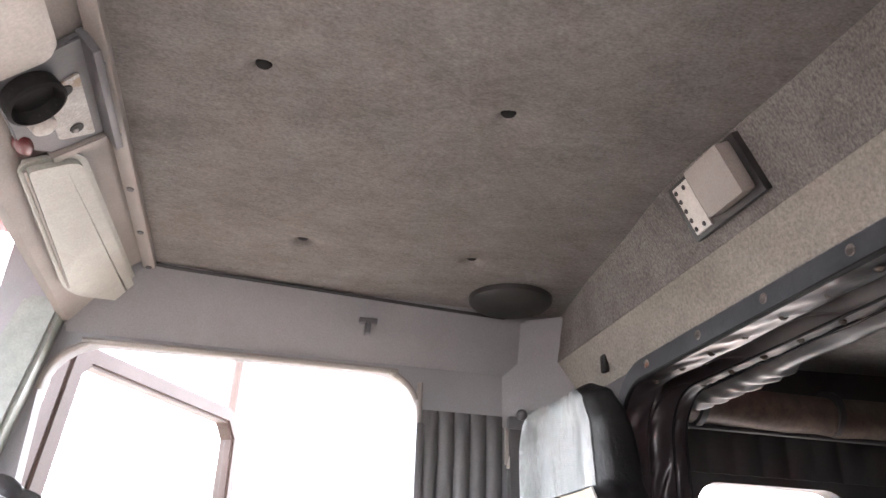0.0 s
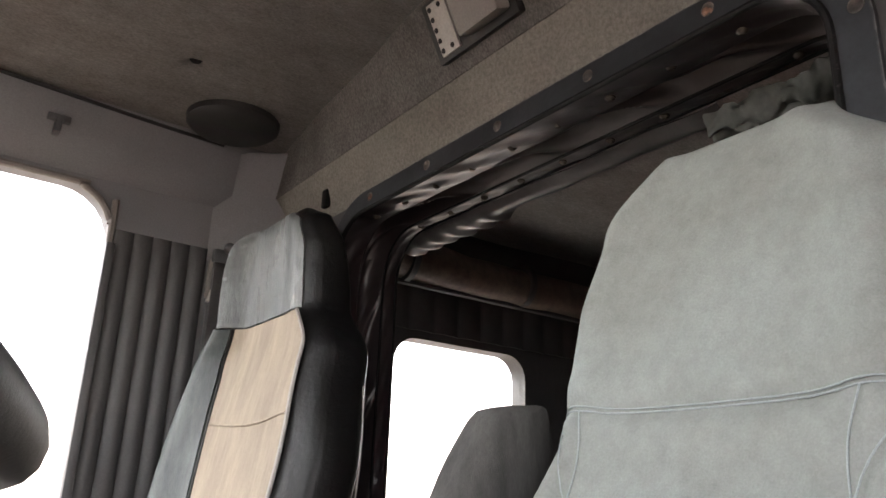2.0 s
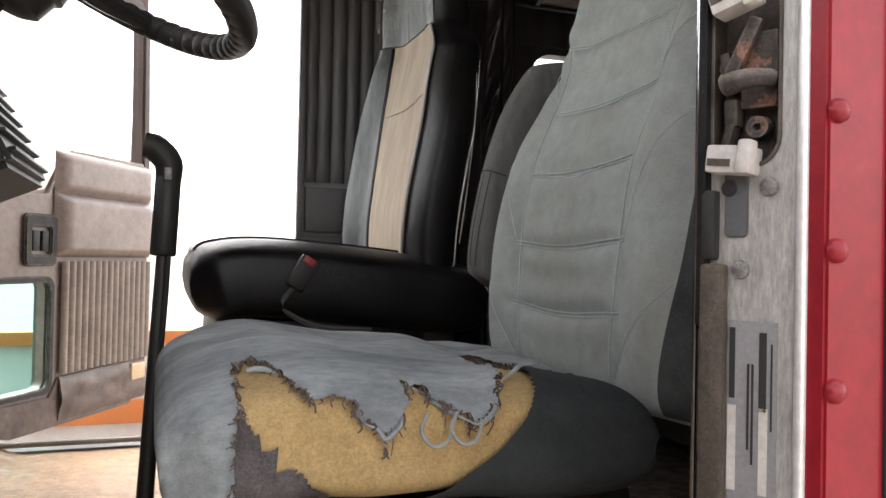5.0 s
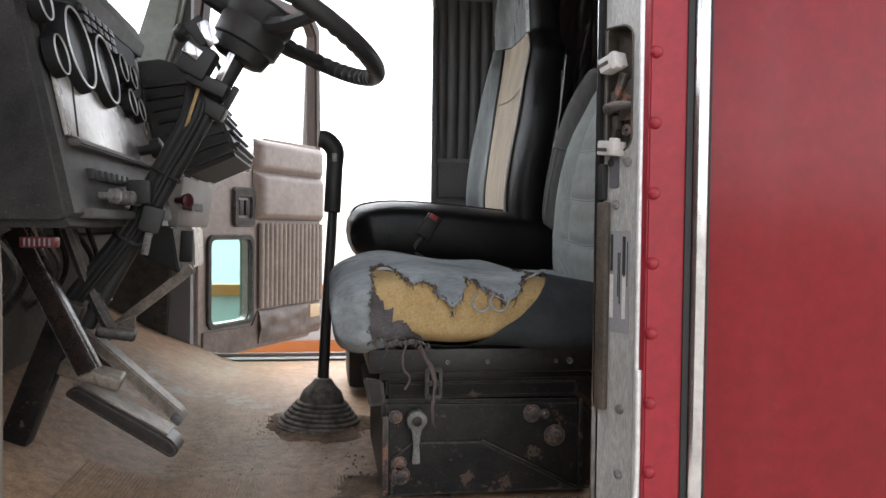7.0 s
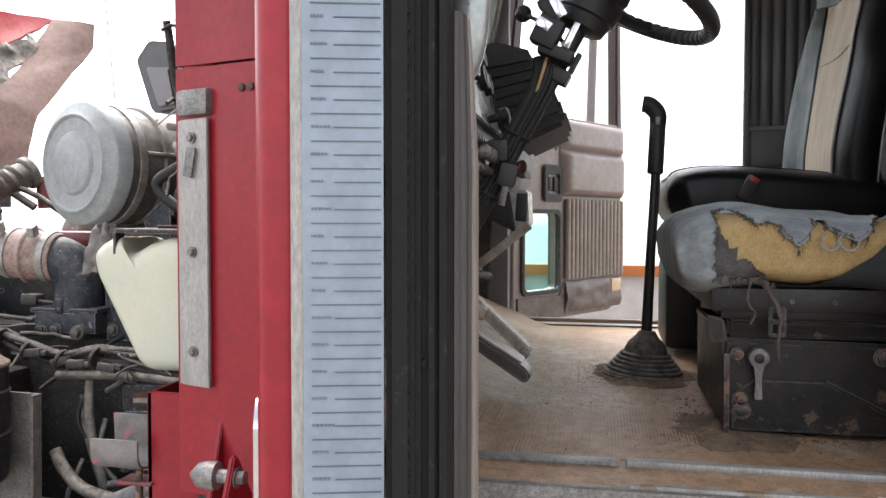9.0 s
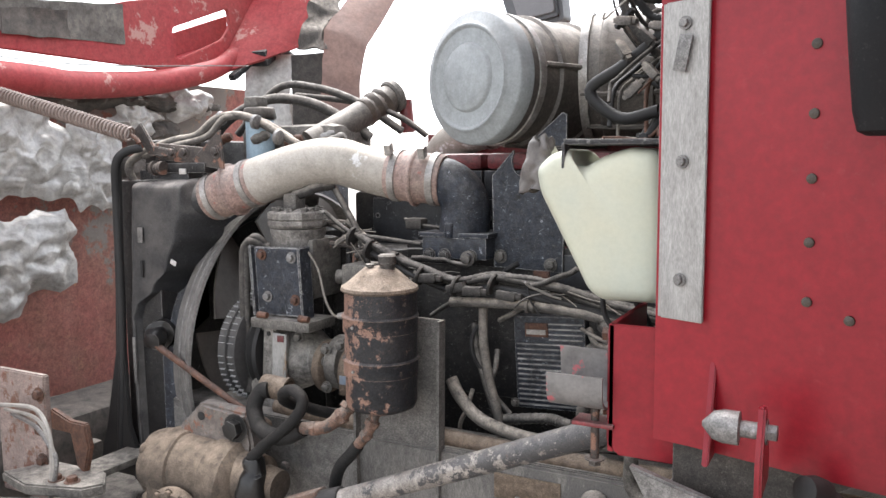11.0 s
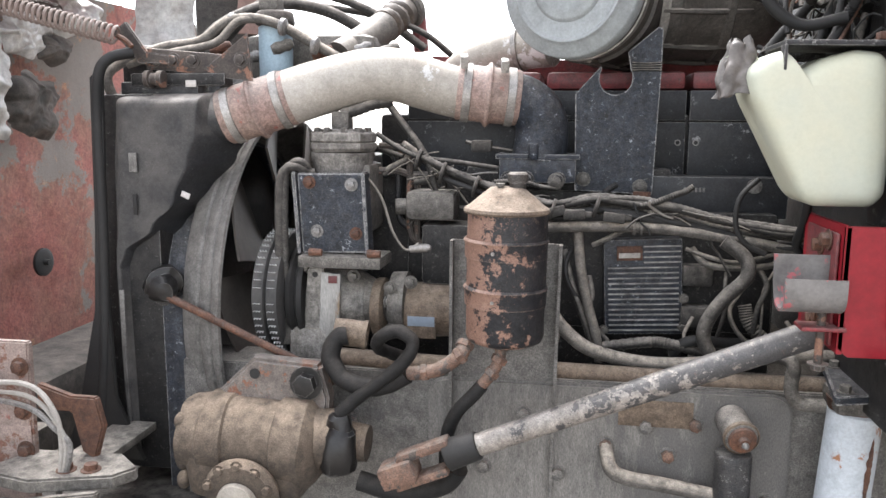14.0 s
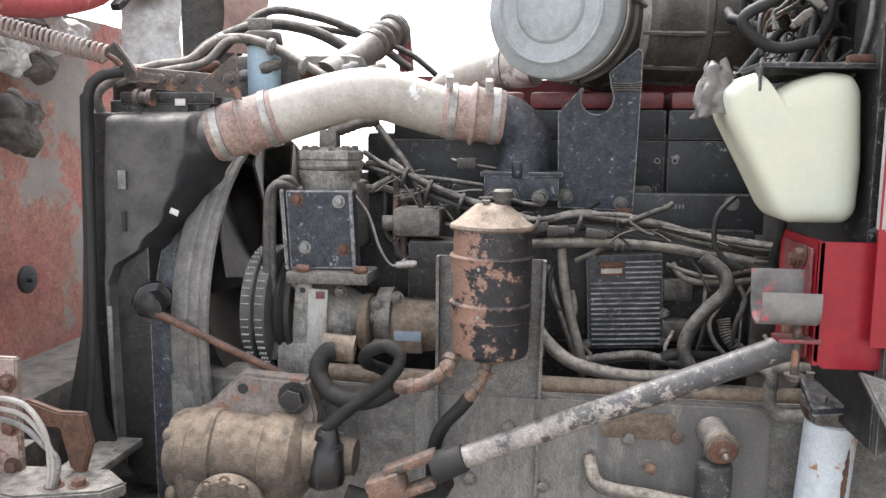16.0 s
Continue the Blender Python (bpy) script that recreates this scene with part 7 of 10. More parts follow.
sheet(bm, lambda u, v: V(0.5165 + 1.70 * u, -0.003 - 0.006 * max(0, math.sin(math.pi * min(1, u * 16))) - 0.003 * noise.noise(V(u * 3, v * 3, 0)), 0.95 + 2.05 * v), 120, 30, 0.003)
part("outer_sheet", bm, M_RED_S, side, "glossy red sheet with shade put into its colour")
for k in range(18):
    bm = B()
    lathe(bm, (0.439, -0.006, 1.30 + 0.0925 * k), (0, -1, 0), [(0, 0.0085), (0.003, 0.008), (0.006, 0.005), (0.007, 0.001)], 14)
    part("rivet", bm, M_RED, side)
# jamb with striker recess
jm = thing("door_jamb", (0.41, 0.04, 1.33), "bare aluminium rear door jamb with striker", "jamb", kind="structure")
ja, jn = V(0.038, -0.072, 0).normalized(), V(-0.884, -0.467, 0)
def on_jamb(s, z, out=0.0):
    """s metres across the jamb from its inner edge."""
    return V(0.3952, 0.0715, z) + ja * s + jn * out
def jbox(s, z, out, w, h, d, bevel=0.003, rot=0):
    bm = box(B(), (0, 0, 0), (w, d, h), rot=(0, rot, 0), bevel=bevel)
    p = on_jamb(s, z, out)
    bm.transform(Matrix.Translation(p) @ Matrix.Rotation(math.atan2(ja.y, ja.x), 4, "Z"))
    return bm
def jpart(bm):
    bm.transform(Matrix.Translation(on_jamb(0, 0, 0)) @ Matrix.Rotation(math.atan2(ja.y, ja.x), 4, "Z"))
    return bm
POCKET = rrect(0.004, 1.914, 0.053, 2.085, (0.004, 0.02, 0.02, 0.004))
bm = B()
prism(bm, [(0.0, 1.33), (0.071, 1.33), (0.071, 2.74), (0.0, 2.74)], "y", 0.0, 0.006, holes=[POCKET])
part("face", jpart(bm), M_ALU, jm)
bm = B()
prism(bm, rrect(0.0, 1.909, 0.058, 2.09, 0.016), "y", 0.026, 0.03)
part("pocket_back", jpart(bm), M_GRIME, jm, "grimy striker pocket")
bm = B()
prism(bm, rrect(0.0005, 1.910, 0.0565, 2.089, 0.018), "y", 0.004, 0.028, holes=[rrect(0.004, 1.914, 0.053, 2.085, 0.015)])
part("pocket_wall", jpart(bm), M_GRIME, jm)
bm = B()
tube(bm, [(p[0], -0.001, p[1]) for p in POCKET + POCKET[:1]], 0.0016, 6, 1, smooth=False)
part("pocket_rim", jpart(bm), M_GRIME, jm)
part("outer_edge", jpart(tube(B(), [(0.0685, 0.0, 1.34), (0.0685, 0.0, 2.0), (0.0685, 0.0, 2.74)], 0.0044, 10)), M_ALU_B, jm, "bright rolled edge")
part("inner_lip", jbox(-0.003, 2.03, 0.004, 0.003, 1.4, 0.010, 0.001), M_CHROME, jm)
part("edge_rubber", jbox(0.001, 2.02, 0.004, 0.007, 0.44, 0.012, 0.002), M_SEAL, jm, "black rubber edge")
part("rubber_strip", jbox(0.010, 1.70, 0.006, 0.018, 0.29, 0.010), M_GRIME, jm, "dirty rubber strip")
part("rubber_block", jbox(0.005, 1.873, 0.004, 0.013, 0.05, 0.012), M_RUBBER, jm)
bm = B()
prism(bm, rrect(0.0155, 1.864, 0.032, 1.912, 0.004), "y", -0.0025, 0.0015, bevel=0.0008)
part("latch_cover", jpart(bm), M_TRIM_D, jm, "dark grey latch cover")
part("cover_hole", lathe(B(), on_jamb(0.019, 1.899, 0.0028), jn, [(0, 0.006), (0.001, 0.0055), (0.0012, 0.0)], 12), M_RUBBER, jm)
for z, r in ((2.034, -16), (1.918, 6)):
    wd = part("white_wedge", jbox(0.024, z, 0.008, 0.032, 0.020, 0.024, 0.003, r), M_WEDGE, jm, "worn white plastic wedge")
    part("slot", jbox(0.018, z - 0.002, 0.0205, 0.016, 0.005, 0.001, 0, r), M_GRIME, wd)
    part("lip", jbox(0.036, z + 0.001, 0.016, 0.010, 0.024, 0.014, 0.003, r), M_WEDGE, wd)
bm = B()
tube(bm, [on_jamb(0.047, 1.976, -0.012), on_jamb(0.044, 1.975, 0.004), on_jamb(0.032, 1.974, 0.012), on_jamb(0.018, 1.972, 0.010)], lambda t: 0.0055 + 0.003 * t, 10)
part("striker", bm, M_BRACKET, jm)
part("striker_plate", jbox(0.034, 1.985, -0.012, 0.026, 0.055, 0.004, 0.002), M_BRACKET, jm)
part("striker_arm", jbox(0.0255, 2.0, -0.004, 0.010, 0.045, 0.008, 0.002, 26), M_BRACKET, jm)
for s, z in ((0.0317, 2.0), (0.0322, 1.944), (0.040, 1.968), (0.012, 1.99)):
    part("bush", lathe(B(), on_jamb(s, z, -0.022), jn, [(0, 0.009), (0.01, 0.008), (0.01, 0.003), (0.003, 0.003)], 14), M_BRACKET, jm)
for k, (s, z, w, h) in enumerate(((0.012, 1.985, 0.008, 0.03), (0.015, 1.955, 0.010, 0.02), (0.046, 1.985, 0.006, 0.03), (0.013, 1.94, 0.007, 0.025))):
    part("latch_piece", jbox(s, z, -0.014, w, h, 0.014, 0.002, 8 * k - 10), M_GRIME, jm)
for s, z in ((0.0463, 1.899), (0.0269, 1.841), (0.04, 1.56), (0.04, 1.47), (0.04, 1.40)):
    part("screw", lathe(B(), on_jamb(s, z, 0.0), jn, [(0, 0.007), (0.003, 0.006), (0.004, 0.003)], 12), M_STEEL, jm)
part("maker_plate", jbox(0.0364, 1.735, 0.0008, 0.034, 0.14, 0.001, 0), M_TRIM, jm, "grey printed maker plate")
for s, z, w, h in ((0.0225, 1.775, 0.004, 0.05), (0.044, 1.77, 0.005, 0.055), (0.034, 1.745, 0.0015, 0.06), (0.037, 1.74, 0.0015, 0.07), (0.050, 1.76, 0.0012, 0.06)):
    part("print_bar", jbox(s, z, 0.0016, w, h, 0.0006, 0), M_RUBBER, jm)
for s in (0.0225, 0.0446):
    part("print_block", jbox(s, 1.715, 0.0016, 0.006, 0.06, 0.0006, 0), M_WEDGE, jm)
# sill
sl = thing("door_sill", (-0.05, 0.05, 1.30), "dusty aluminium door sill with tread strips", "sill", kind="structure")
part("step", box(B(), (-0.06, 0.06, 1.318), (0.93, 0.12, 0.03), bevel=0.008), M_FLOORM, sl)
part("tread_strip", box(B(), (0.16, 0.118, 1.338), (0.46, 0.02, 0.012), bevel=0.004), M_ALU, sl)
part("tread_strip", box(B(), (-0.29, 0.118, 1.336), (0.42, 0.028, 0.01), bevel=0.004), M_STEEL, sl)
part("outer_strip", box(B(), (0.16, 0.008, 1.334), (0.46, 0.014, 0.014), bevel=0.004), M_ALU, sl)
part("outer_skin", box(B(), (-0.05, 0.002, 1.128), (0.97, 0.022, 0.415), bevel=0.006), M_STEEL, sl, "dull metal sill skin")
part("sill_end", box(B(), (-0.541, 0.057, 1.142), (0.026, 0.135, 0.40), bevel=0.006), M_RED, sl, "red end of the sill")
# corner curve of the jamb
bm = B()
tube(bm, [(0.4275, 0.006, 1.62), (0.4275, 0.006, 1.46), (0.415, 0.006, 1.395), (0.385, 0.006, 1.355), (0.33, 0.008, 1.34), (0.26, 0.008, 1.339)], 0.0055, 10)
part("corner_bead", bm, M_ALU_B, sl)

# cowl side: red sheet tapering towards the engine
cw = thing("cowl_side", (-0.7, 0.15, 1.2), "red riveted cowl side in front of the door", "body panel", kind="structure")
def cowl(u, v):
    x = -0.52 - 0.37 * u
    return V(x, 0.112 + 0.27 * (-0.52 - x) - 0.03 * max(0, u - 0.85), 1.205 + v)
bm = B()
sheet(bm, lambda u, v: cowl(u, v * 0.795), 20, 10, 0.012)
part("lower_sheet", bm, M_RED, cw)
bm = B()
sheet(bm, lambda u, v: cowl(u, 0.80 + 0.7 * v), 20, 10, 0.014)
part("upper_sheet", bm, M_RED, cw)
for x, z in ((-0.665, 1.82), (-0.665, 1.725), (-0.665, 1.635), (-0.665, 1.545), (-0.665, 1.46), (-0.61, 1.44), (-0.55, 1.60), (-0.55, 1.51), (-0.55, 1.42), (-0.55, 1.26), (-0.74, 1.955), (-0.72, 1.955), (-0.665, 1.93), (-0.55, 1.98)):
    y = 0.112 + 0.27 * (-0.52 - x)
    bm = B()
    lathe(bm, (x, y - 0.001, z), (-0.26, -0.965, 0), [(0, 0.0075), (0.003, 0.007), (0.005, 0.003)], 12)
    part("rivet", bm, M_GRIME, cw)
st_ = thing("cowl_strip", (-0.85, 0.19, 1.42), "scuffed aluminium strip bolted to the cowl edge", "trim")
bm = B()
prism(bm, [(-0.812, 0.178), (-0.885, 0.205), (-0.893, 0.215), (-0.888, 0.222), (-0.812, 0.19)], "z", 1.41, 1.905, bevel=0.002)
part("strip", bm, M_ALU, st_)
part("cap", box(B(), (-0.845, 0.2, 1.935), (0.08, 0.03, 0.05), rot=(0, 0, -18), bevel=0.01), M_STEEL, st_)
for z in (1.87, 1.66, 1.475):
    part("bolt", bolt(B(), (-0.85, 0.19, z), (-0.3, -0.95, 0), 0.007, 0.005), M_STEEL, st_)
part("torn_tab", box(B(), (-0.852, 0.186, 1.825), (0.022, 0.004, 0.055), rot=(0, 12, -18), bevel=0.001), M_STEEL, st_)
bm = B()
prism(bm, [(0.205, 2.2), (0.205, 1.99), (0.27, 1.985), (0.6, 2.17), (0.6, 2.2)], "x", -0.88, -0.80, bevel=0.01)
solid("cowl_corner", bm, M_RED, "red corner of the cowl above the aluminium strip", "body panel", kind="structure")
# hood stop, red bracket box below the strip
bs = thing("hood_stop", (-0.74, 0.1, 1.2), "red bracket with a grey rubber hood stop", "bracket")
part("ear", prism(B(), [(0.03, 1.20), (0.13, 1.20), (0.13, 1.24), (0.075, 1.325), (0.06, 1.325), (0.03, 1.26)], "x", -0.715, -0.705, bevel=0.003), M_RED, bs)
part("rubber", lathe(B(), (-0.79, 0.07, 1.288), (1, 0, 0), [(0, 0.004), (0.015, 0.02), (0.03, 0.024), (0.05, 0.024), (0.052, 0.012), (0.075, 0.012)], 20), M_STEEL, bs, "grey conical rubber")
part("nut", bolt(B(), (-0.705, 0.07, 1.288), (1, 0, 0), 0.012, 0.012), M_STEEL, bs)
rb = thing("cab_mount_box", (-0.88, 0.28, 1.15), "red steel cab bracket box with chipped edges", "bracket")
bm = B()
prism(bm, [(-0.975, 1.385), (-0.975, 1.17), (-0.955, 1.155), (-0.79, 1.155), (-0.79, 1.385)], "y", 0.235, 0.245, bevel=0.002)
prism(bm, [(-0.975, 0.235), (-0.965, 0.235), (-0.965, 0.47), (-0.975, 0.47)], "z", 1.16, 1.385, bevel=0.001)
part("shell", bm, M_RED, rb)
part("inner_face", box(B(), (-0.98, 0.34, 1.27), (0.006, 0.17, 0.2), bevel=0.002), M_RED_D, rb, "chipped faded red plate")
U = spline([(0, 0.205, 1.297), (0, 0.205, 1.266), (0, 0.212, 1.248), (0, 0.232, 1.239), (0, 0.255, 1.241), (0, 0.272, 1.255), (0, 0.278, 1.28), (0, 0.278, 1.328)], 3)
bm = B()
sheet(bm, lambda u, v: V(-1.075 + 0.10 * u - 0.012 * max(0, (along(U, v).z - 1.27) * 10) * (1 - u) * 0.3, along(U, v).y, along(U, v).z), 8, 30, 0.005)
part("channel", bm, M_OVERSPRAY, rb, "bare steel trough with red overspray")
for y, z in ((0.29, 1.355), (0.33, 1.34), (0.30, 1.215), (0.33, 1.20)):
    part("bolt", bolt(B(), (-0.985, y, z), (-1, 0, 0), 0.013, 0.012), M_RUST, rb)
part("tab", box(B(), (-1.0, 0.25, 1.205), (0.075, 0.05, 0.008), bevel=0.003), M_RED_D, rb)
part("stud", cyl(B(), (-1.0, 0.245, 1.135), (-1.0, 0.245, 1.235), 0.0075, 0.0075, 12), M_BRACKET, rb)
part("stud_head", bolt(B(), (-1.0, 0.245, 1.14), (0, 0, -1), 0.012, 0.010), M_BRACKET, rb)
bm = B()
prism(bm, [(0.13, 1.20), (0.245, 1.20), (0.245, 1.385), (0.20, 1.385)], "x", -0.80, -0.79, bevel=0.002)
part("gusset", bm, M_RED, rb)
# lower cowl clutter
lc = thing("cowl_support", (-0.72, 0.12, 1.05), "grey steel support arm under the cowl", "bracket")
bm = B()
prism(bm, [(-0.92, 1.17), (-0.70, 1.11), (-0.62, 1.11), (-0.62, 0.95), (-0.80, 0.95)], "y", 0.16, 0.18, bevel=0.004)
part("arm", bm, M_STEEL, lc)
part("bolt", bolt(B(), (-0.73, 0.158, 1.085), (0, -1, 0), 0.011, 0.01), M_STEEL, lc)
part("plug", lathe(B(), (-0.63, 0.11, 1.20), (-0.5, -0.6, 0.2), [(0, 0.018), (0.02, 0.022), (0.04, 0.02), (0.045, 0.01)], 18), M_RUBBER, lc)
bm = B()
tube(bm, [(-0.63, 0.11, 1.2), (-0.58, 0.11, 1.17), (-0.52, 0.12, 1.19)], 0.012, 8)
part("hose", bm, M_RUBBER, lc)
# mirror arm with black cup
ma = thing("mirror_bracket", (-0.61, 0.05, 1.69), "scuffed black mirror arm ending in a tapered boot", "mirror bracket")
bm = B()
tube(bm, [(-0.582, 0.045, 1.86), (-0.592, 0.045, 2.0), (-0.60, 0.045, 2.2), (-0.612, 0.05, 2.45)], 0.030, 16)
rough_up(bm, 0.004, 18)
part("arm", bm, M_ARMB, ma, "scuffed black padded arm")
bm = B()
lathe(bm, (-0.571, 0.0, 1.690), (0, 0, 1), [(0, 0.030), (0.006, 0.041), (0.03, 0.047), (0.10, 0.054), (0.172, 0.060), (0.180, 0.056), (0.182, 0.036)], 32)
bm.transform(Matrix.Translation((0, 0.05, 0)) @ Matrix.Diagonal((1, 0.66, 1, 1)))
part("boot", bm, M_SEAL, ma, sharp=35)


# ---- tilted hood ----
hd_ = thing("hood", (-3.2, 1.2, 0.75), "red truck hood tilted forward, faded grimy underside", "hood")


def between(left, right, nu, nv, th, rough=0.0, bulge=0.0):
    """Sheet spanned between two polylines, slightly uneven."""
    bm = B()

    def f(u, v):
        p = along(left, v).lerp(along(right, v), u)
        return p + V(rough * noise.noise(p * 14) + bulge * math.sin(math.pi * u), rough * noise.noise(p * 11 + V(3, 0, 0)), rough * 0.6 * noise.noise(p * 17))
    return sheet(bm, f, nu, nv, th)


# inside of the nose
def nose(u, v):
    y = -0.35 + 2.85 * u
    z0 = max(0.45, min(0.80, 0.62 - 0.25 * (y - 1.15)))
    z = z0 + (2.025 - z0) * v
    return V(-3.30 + 0.05 * v + 0.03 * noise.noise(V(y * 2, z * 2, 0)) + 0.006 * noise.noise(V(y * 14, z * 14, 5)) - 0.06 * math.sin(math.pi * u), y, z)
bm = B()
sheet(bm, nose, 110, 60, 0.02)
part("nose_panel", bm, M_RED_I, hd_, "faded, scraped red fibreglass underside")
part("grille_mat", between([(-3.34, -0.4, 0.86), (-3.22, -0.4, 0.68), (-2.95, -0.4, 0.50)], [(-3.36, 2.5, 0.66), (-3.24, 2.5, 0.50), (-2.95, 2.5, 0.38)], 20, 12, 0.02, 0.01), M_RUBBER_D, hd_, "dark grey rubber apron")
# band along the rear edge, now on top, with a slot
bm = B()
prism(bm, [(-0.4, 2.06), (1.50, 2.05), (1.62, 2.10), (1.86, 2.30), (1.90, 2.49), (1.80, 2.465), (1.13, 2.30), (0.99, 2.255), (0.65, 2.225), (-0.4, 2.14)], "x", -3.165, -3.145, bevel=0.004, holes=[round_poly([(1.35, 2.23), (1.68, 2.36), (1.69, 2.28), (1.64, 2.22), (1.37, 2.10)], 0.02)])
part("rear_edge", bm, M_RED_H, hd_)
bm = B()
prism(bm, [(1.28, 2.06), (1.28, 2.17), (1.75, 2.345), (1.75, 2.2)], "x", -3.24, -3.22)
part("slot_pan", bm, M_RED_H, hd_)
part("slot_floor", between([(-3.225, 1.30, 2.09), (-3.16, 1.30, 2.085)], [(-3.225, 1.70, 2.22), (-3.16, 1.70, 2.21)], 4, 2, 0.006), M_RED, hd_)
bm = B()
tube(bm, [(-3.13, -0.4, 1.945), (-3.12, 0.60, 1.958), (-3.12, 0.85, 1.955), (-3.12, 1.19, 1.99), (-3.11, 1.42, 2.04), (-3.12, 1.58, 2.09), (-3.13, 1.70, 2.16)], lambda t: 0.058 - 0.02 * t, 14)
part("rolled_lip", bm, M_RED_H, hd_, "dusty rolled red lip")
part("edge_wear", between([(-3.14, 0.30, 2.10), (-3.14, 0.30, 2.185)], [(-3.14, 1.10, 2.13), (-3.14, 1.10, 2.28)], 30, 8, 0.003, 0.006), M_HOSE_G, hd_, "grey worn strip")
part("edge_patch", between([(-3.135, 0.60, 2.10), (-3.135, 0.60, 2.19)], [(-3.135, 0.86, 2.12), (-3.135, 0.86, 2.22)], 14, 8, 0.004, 0.012), M_WADDING, hd_, "dark glued patch")
# inner panel of the wing
EDGE_L = [(-2.88, 1.84, 2.19), (-2.86, 1.86, 2.29), (-2.84, 1.90, 2.40), (-2.80, 2.02, 2.53), (-2.78, 2.20, 2.63)]
EDGE_R = [(-2.74, 1.83, 2.17), (-2.74, 1.85, 2.26), (-2.74, 1.92, 2.33), (-2.74, 2.02, 2.40), (-2.74, 2.16, 2.56)]
part("wing_panel", between([(-3.14, 1.58, 2.06), (-3.14, 1.84, 2.42), (-3.10, 1.86, 2.60), (-3.02, 1.88, 2.70)], [EDGE_L[0], EDGE_L[1], EDGE_L[3], (-2.78, 2.34, 2.72)], 24, 30, 0.015, 0.006), M_RED_H, hd_, "dusty red wing underside")
part("wing_crease", between([(-3.07, 1.84, 2.34), (-3.07, 1.84, 2.355)], [(-2.86, 1.95, 2.50), (-2.86, 1.95, 2.515)], 8, 2, 0.008), M_RED_D, hd_)
part("torn_edging", between(EDGE_L, EDGE_R, 12, 50, 0.012, 0.035), M_HOSE_G, hd_, "torn grey edging strip")
ARCH = [(-2.60, 1.91, 1.90), (-2.60, 1.92, 2.05), (-2.60, 1.98, 2.19), (-2.60, 2.17, 2.38), (-2.60, 2.38, 2.58), (-2.60, 2.39, 2.70)]
part("wheel_arch", between([(-2.74, 1.80, 1.90), (-2.74, 1.82, 2.05)] + EDGE_R[1:4] + [(-2.78, 2.32, 2.72)], ARCH, 16, 40, 0.015, 0.006, 0.02), M_ARCH, hd_, "dusty brown wheel arch")
# sheets hanging below the wing
part("foil_sheet", between([(-3.15, 1.75, 1.78), (-3.15, 1.79, 2.14)], [(-2.93, 1.83, 1.78), (-2.93, 1.85, 2.17)], 24, 24, 0.005, 0.014), M_FOIL, hd_, "bright foil-backed sheet", sharp=80)
bm = B()
prism(bm, [(0, 1.78), (0, 2.16), (0.10, 2.165), (0.17, 2.17), (0.235, 2.10), (0.235, 1.78)], "y", 0, 0.012, bevel=0.003)
bm.transform(pose(-2.93, 1.845, 0, 0, 0, 22))
part("dark_plate", bm, M_DUSTY, hd_, "dull grey plate")
part("hood_bracket", box(B(), (-3.06, 1.80, 2.17), (0.12, 0.17, 0.07), rot=(24, 0, 15), bevel=0.008), M_BLK_MET, hd_)
part("hood_bracket_arm", box(B(), (-3.08, 1.70, 2.10), (0.04, 0.20, 0.03), rot=(34, 0, 0), bevel=0.008), M_BLK_MET, hd_)
part("hood_bracket_flange", box(B(), (-3.04, 1.90, 2.19), (0.10, 0.16, 0.012), rot=(-14, 0, 10), bevel=0.003), M_BLK_MET, hd_)


# torn insulation
def pad_f(y0, z0, w, h, seed):
    def f(u, v):
        e = 1 + 0.5 * noise.noise(V(math.cos(6.28 * u) * 1.6, math.sin(6.28 * u) * 1.6, seed)) + 0.12 * noise.noise(V(math.cos(6.28 * u) * 4, math.sin(6.28 * u) * 4, seed))
        y, z = y0 + w * v * e * math.cos(6.2832 * u), z0 + h * v * e * math.sin(6.2832 * u)
        q = V(y * 9, z * 9, seed)
        return V(-3.17 - 0.05 * v ** 3 + 0.03 * noise.noise(q) + 0.02 * noise.noise(q * 2.3) + 0.008 * noise.noise(q * 6), y + 0.02 * noise.noise(q * 2 + V(9, 0, 0)), z + 0.02 * noise.noise(q * 2 + V(0, 9, 0)))
    return f
for y0, z0, w, h, sd, mt, lb in ((0.98, 1.66, 0.16, 0.17, 1, M_FOIL, "crumpled silver insulation foil"), (1.20, 1.84, 0.13, 0.08, 2, M_FOIL, "torn silver foil flap"),
                                 (1.21, 1.62, 0.14, 0.10, 3, M_WADDING, "charred insulation wadding"), (0.62, 1.72, 0.3, 0.22, 4, M_FOIL, "crumpled silver insulation foil"), (1.33, 1.80, 0.10, 0.05, 5, M_WADDING, "charred insulation wadding"),
                                 (1.48, 1.93, 0.17, 0.07, 8, M_FOIL, "torn silver foil flap"), (1.05, 1.92, 0.5, 0.05, 9, M_WADDING, "charred insulation wadding"),
                                 (0.55, 1.35, 0.34, 0.2, 7, M_FOIL, "crumpled silver insulation foil")):
    bm = B()
    sheet(bm, pad_f(y0, z0, w, h, sd), 90, 26)
    part("insulation", bm, mt, hd_, lb, sharp=80)
part("latch_disc", lathe(B(), (-3.29, 1.31, 1.06), (1, 0, 0), [(0, 0.05), (0.01, 0.05), (0.014, 0.04), (0.012, 0.012), (0.03, 0.01)], 28), M_RUBBER, hd_)
bm = B()
tube(bm, [(-2.75, -0.3, 2.02), (-2.75, 0.45, 1.97), (-2.7, 1.3, 2.04)], 0.0022, 5)
solid("stay_wire", bm, M_STEEL, "thin steel wire stretched above the radiator", "wire")
sp = thing("hood_spring", (-2.62, 0.55, 1.72), "rusty coil spring stretched to the hood", "spring")
bm = B()
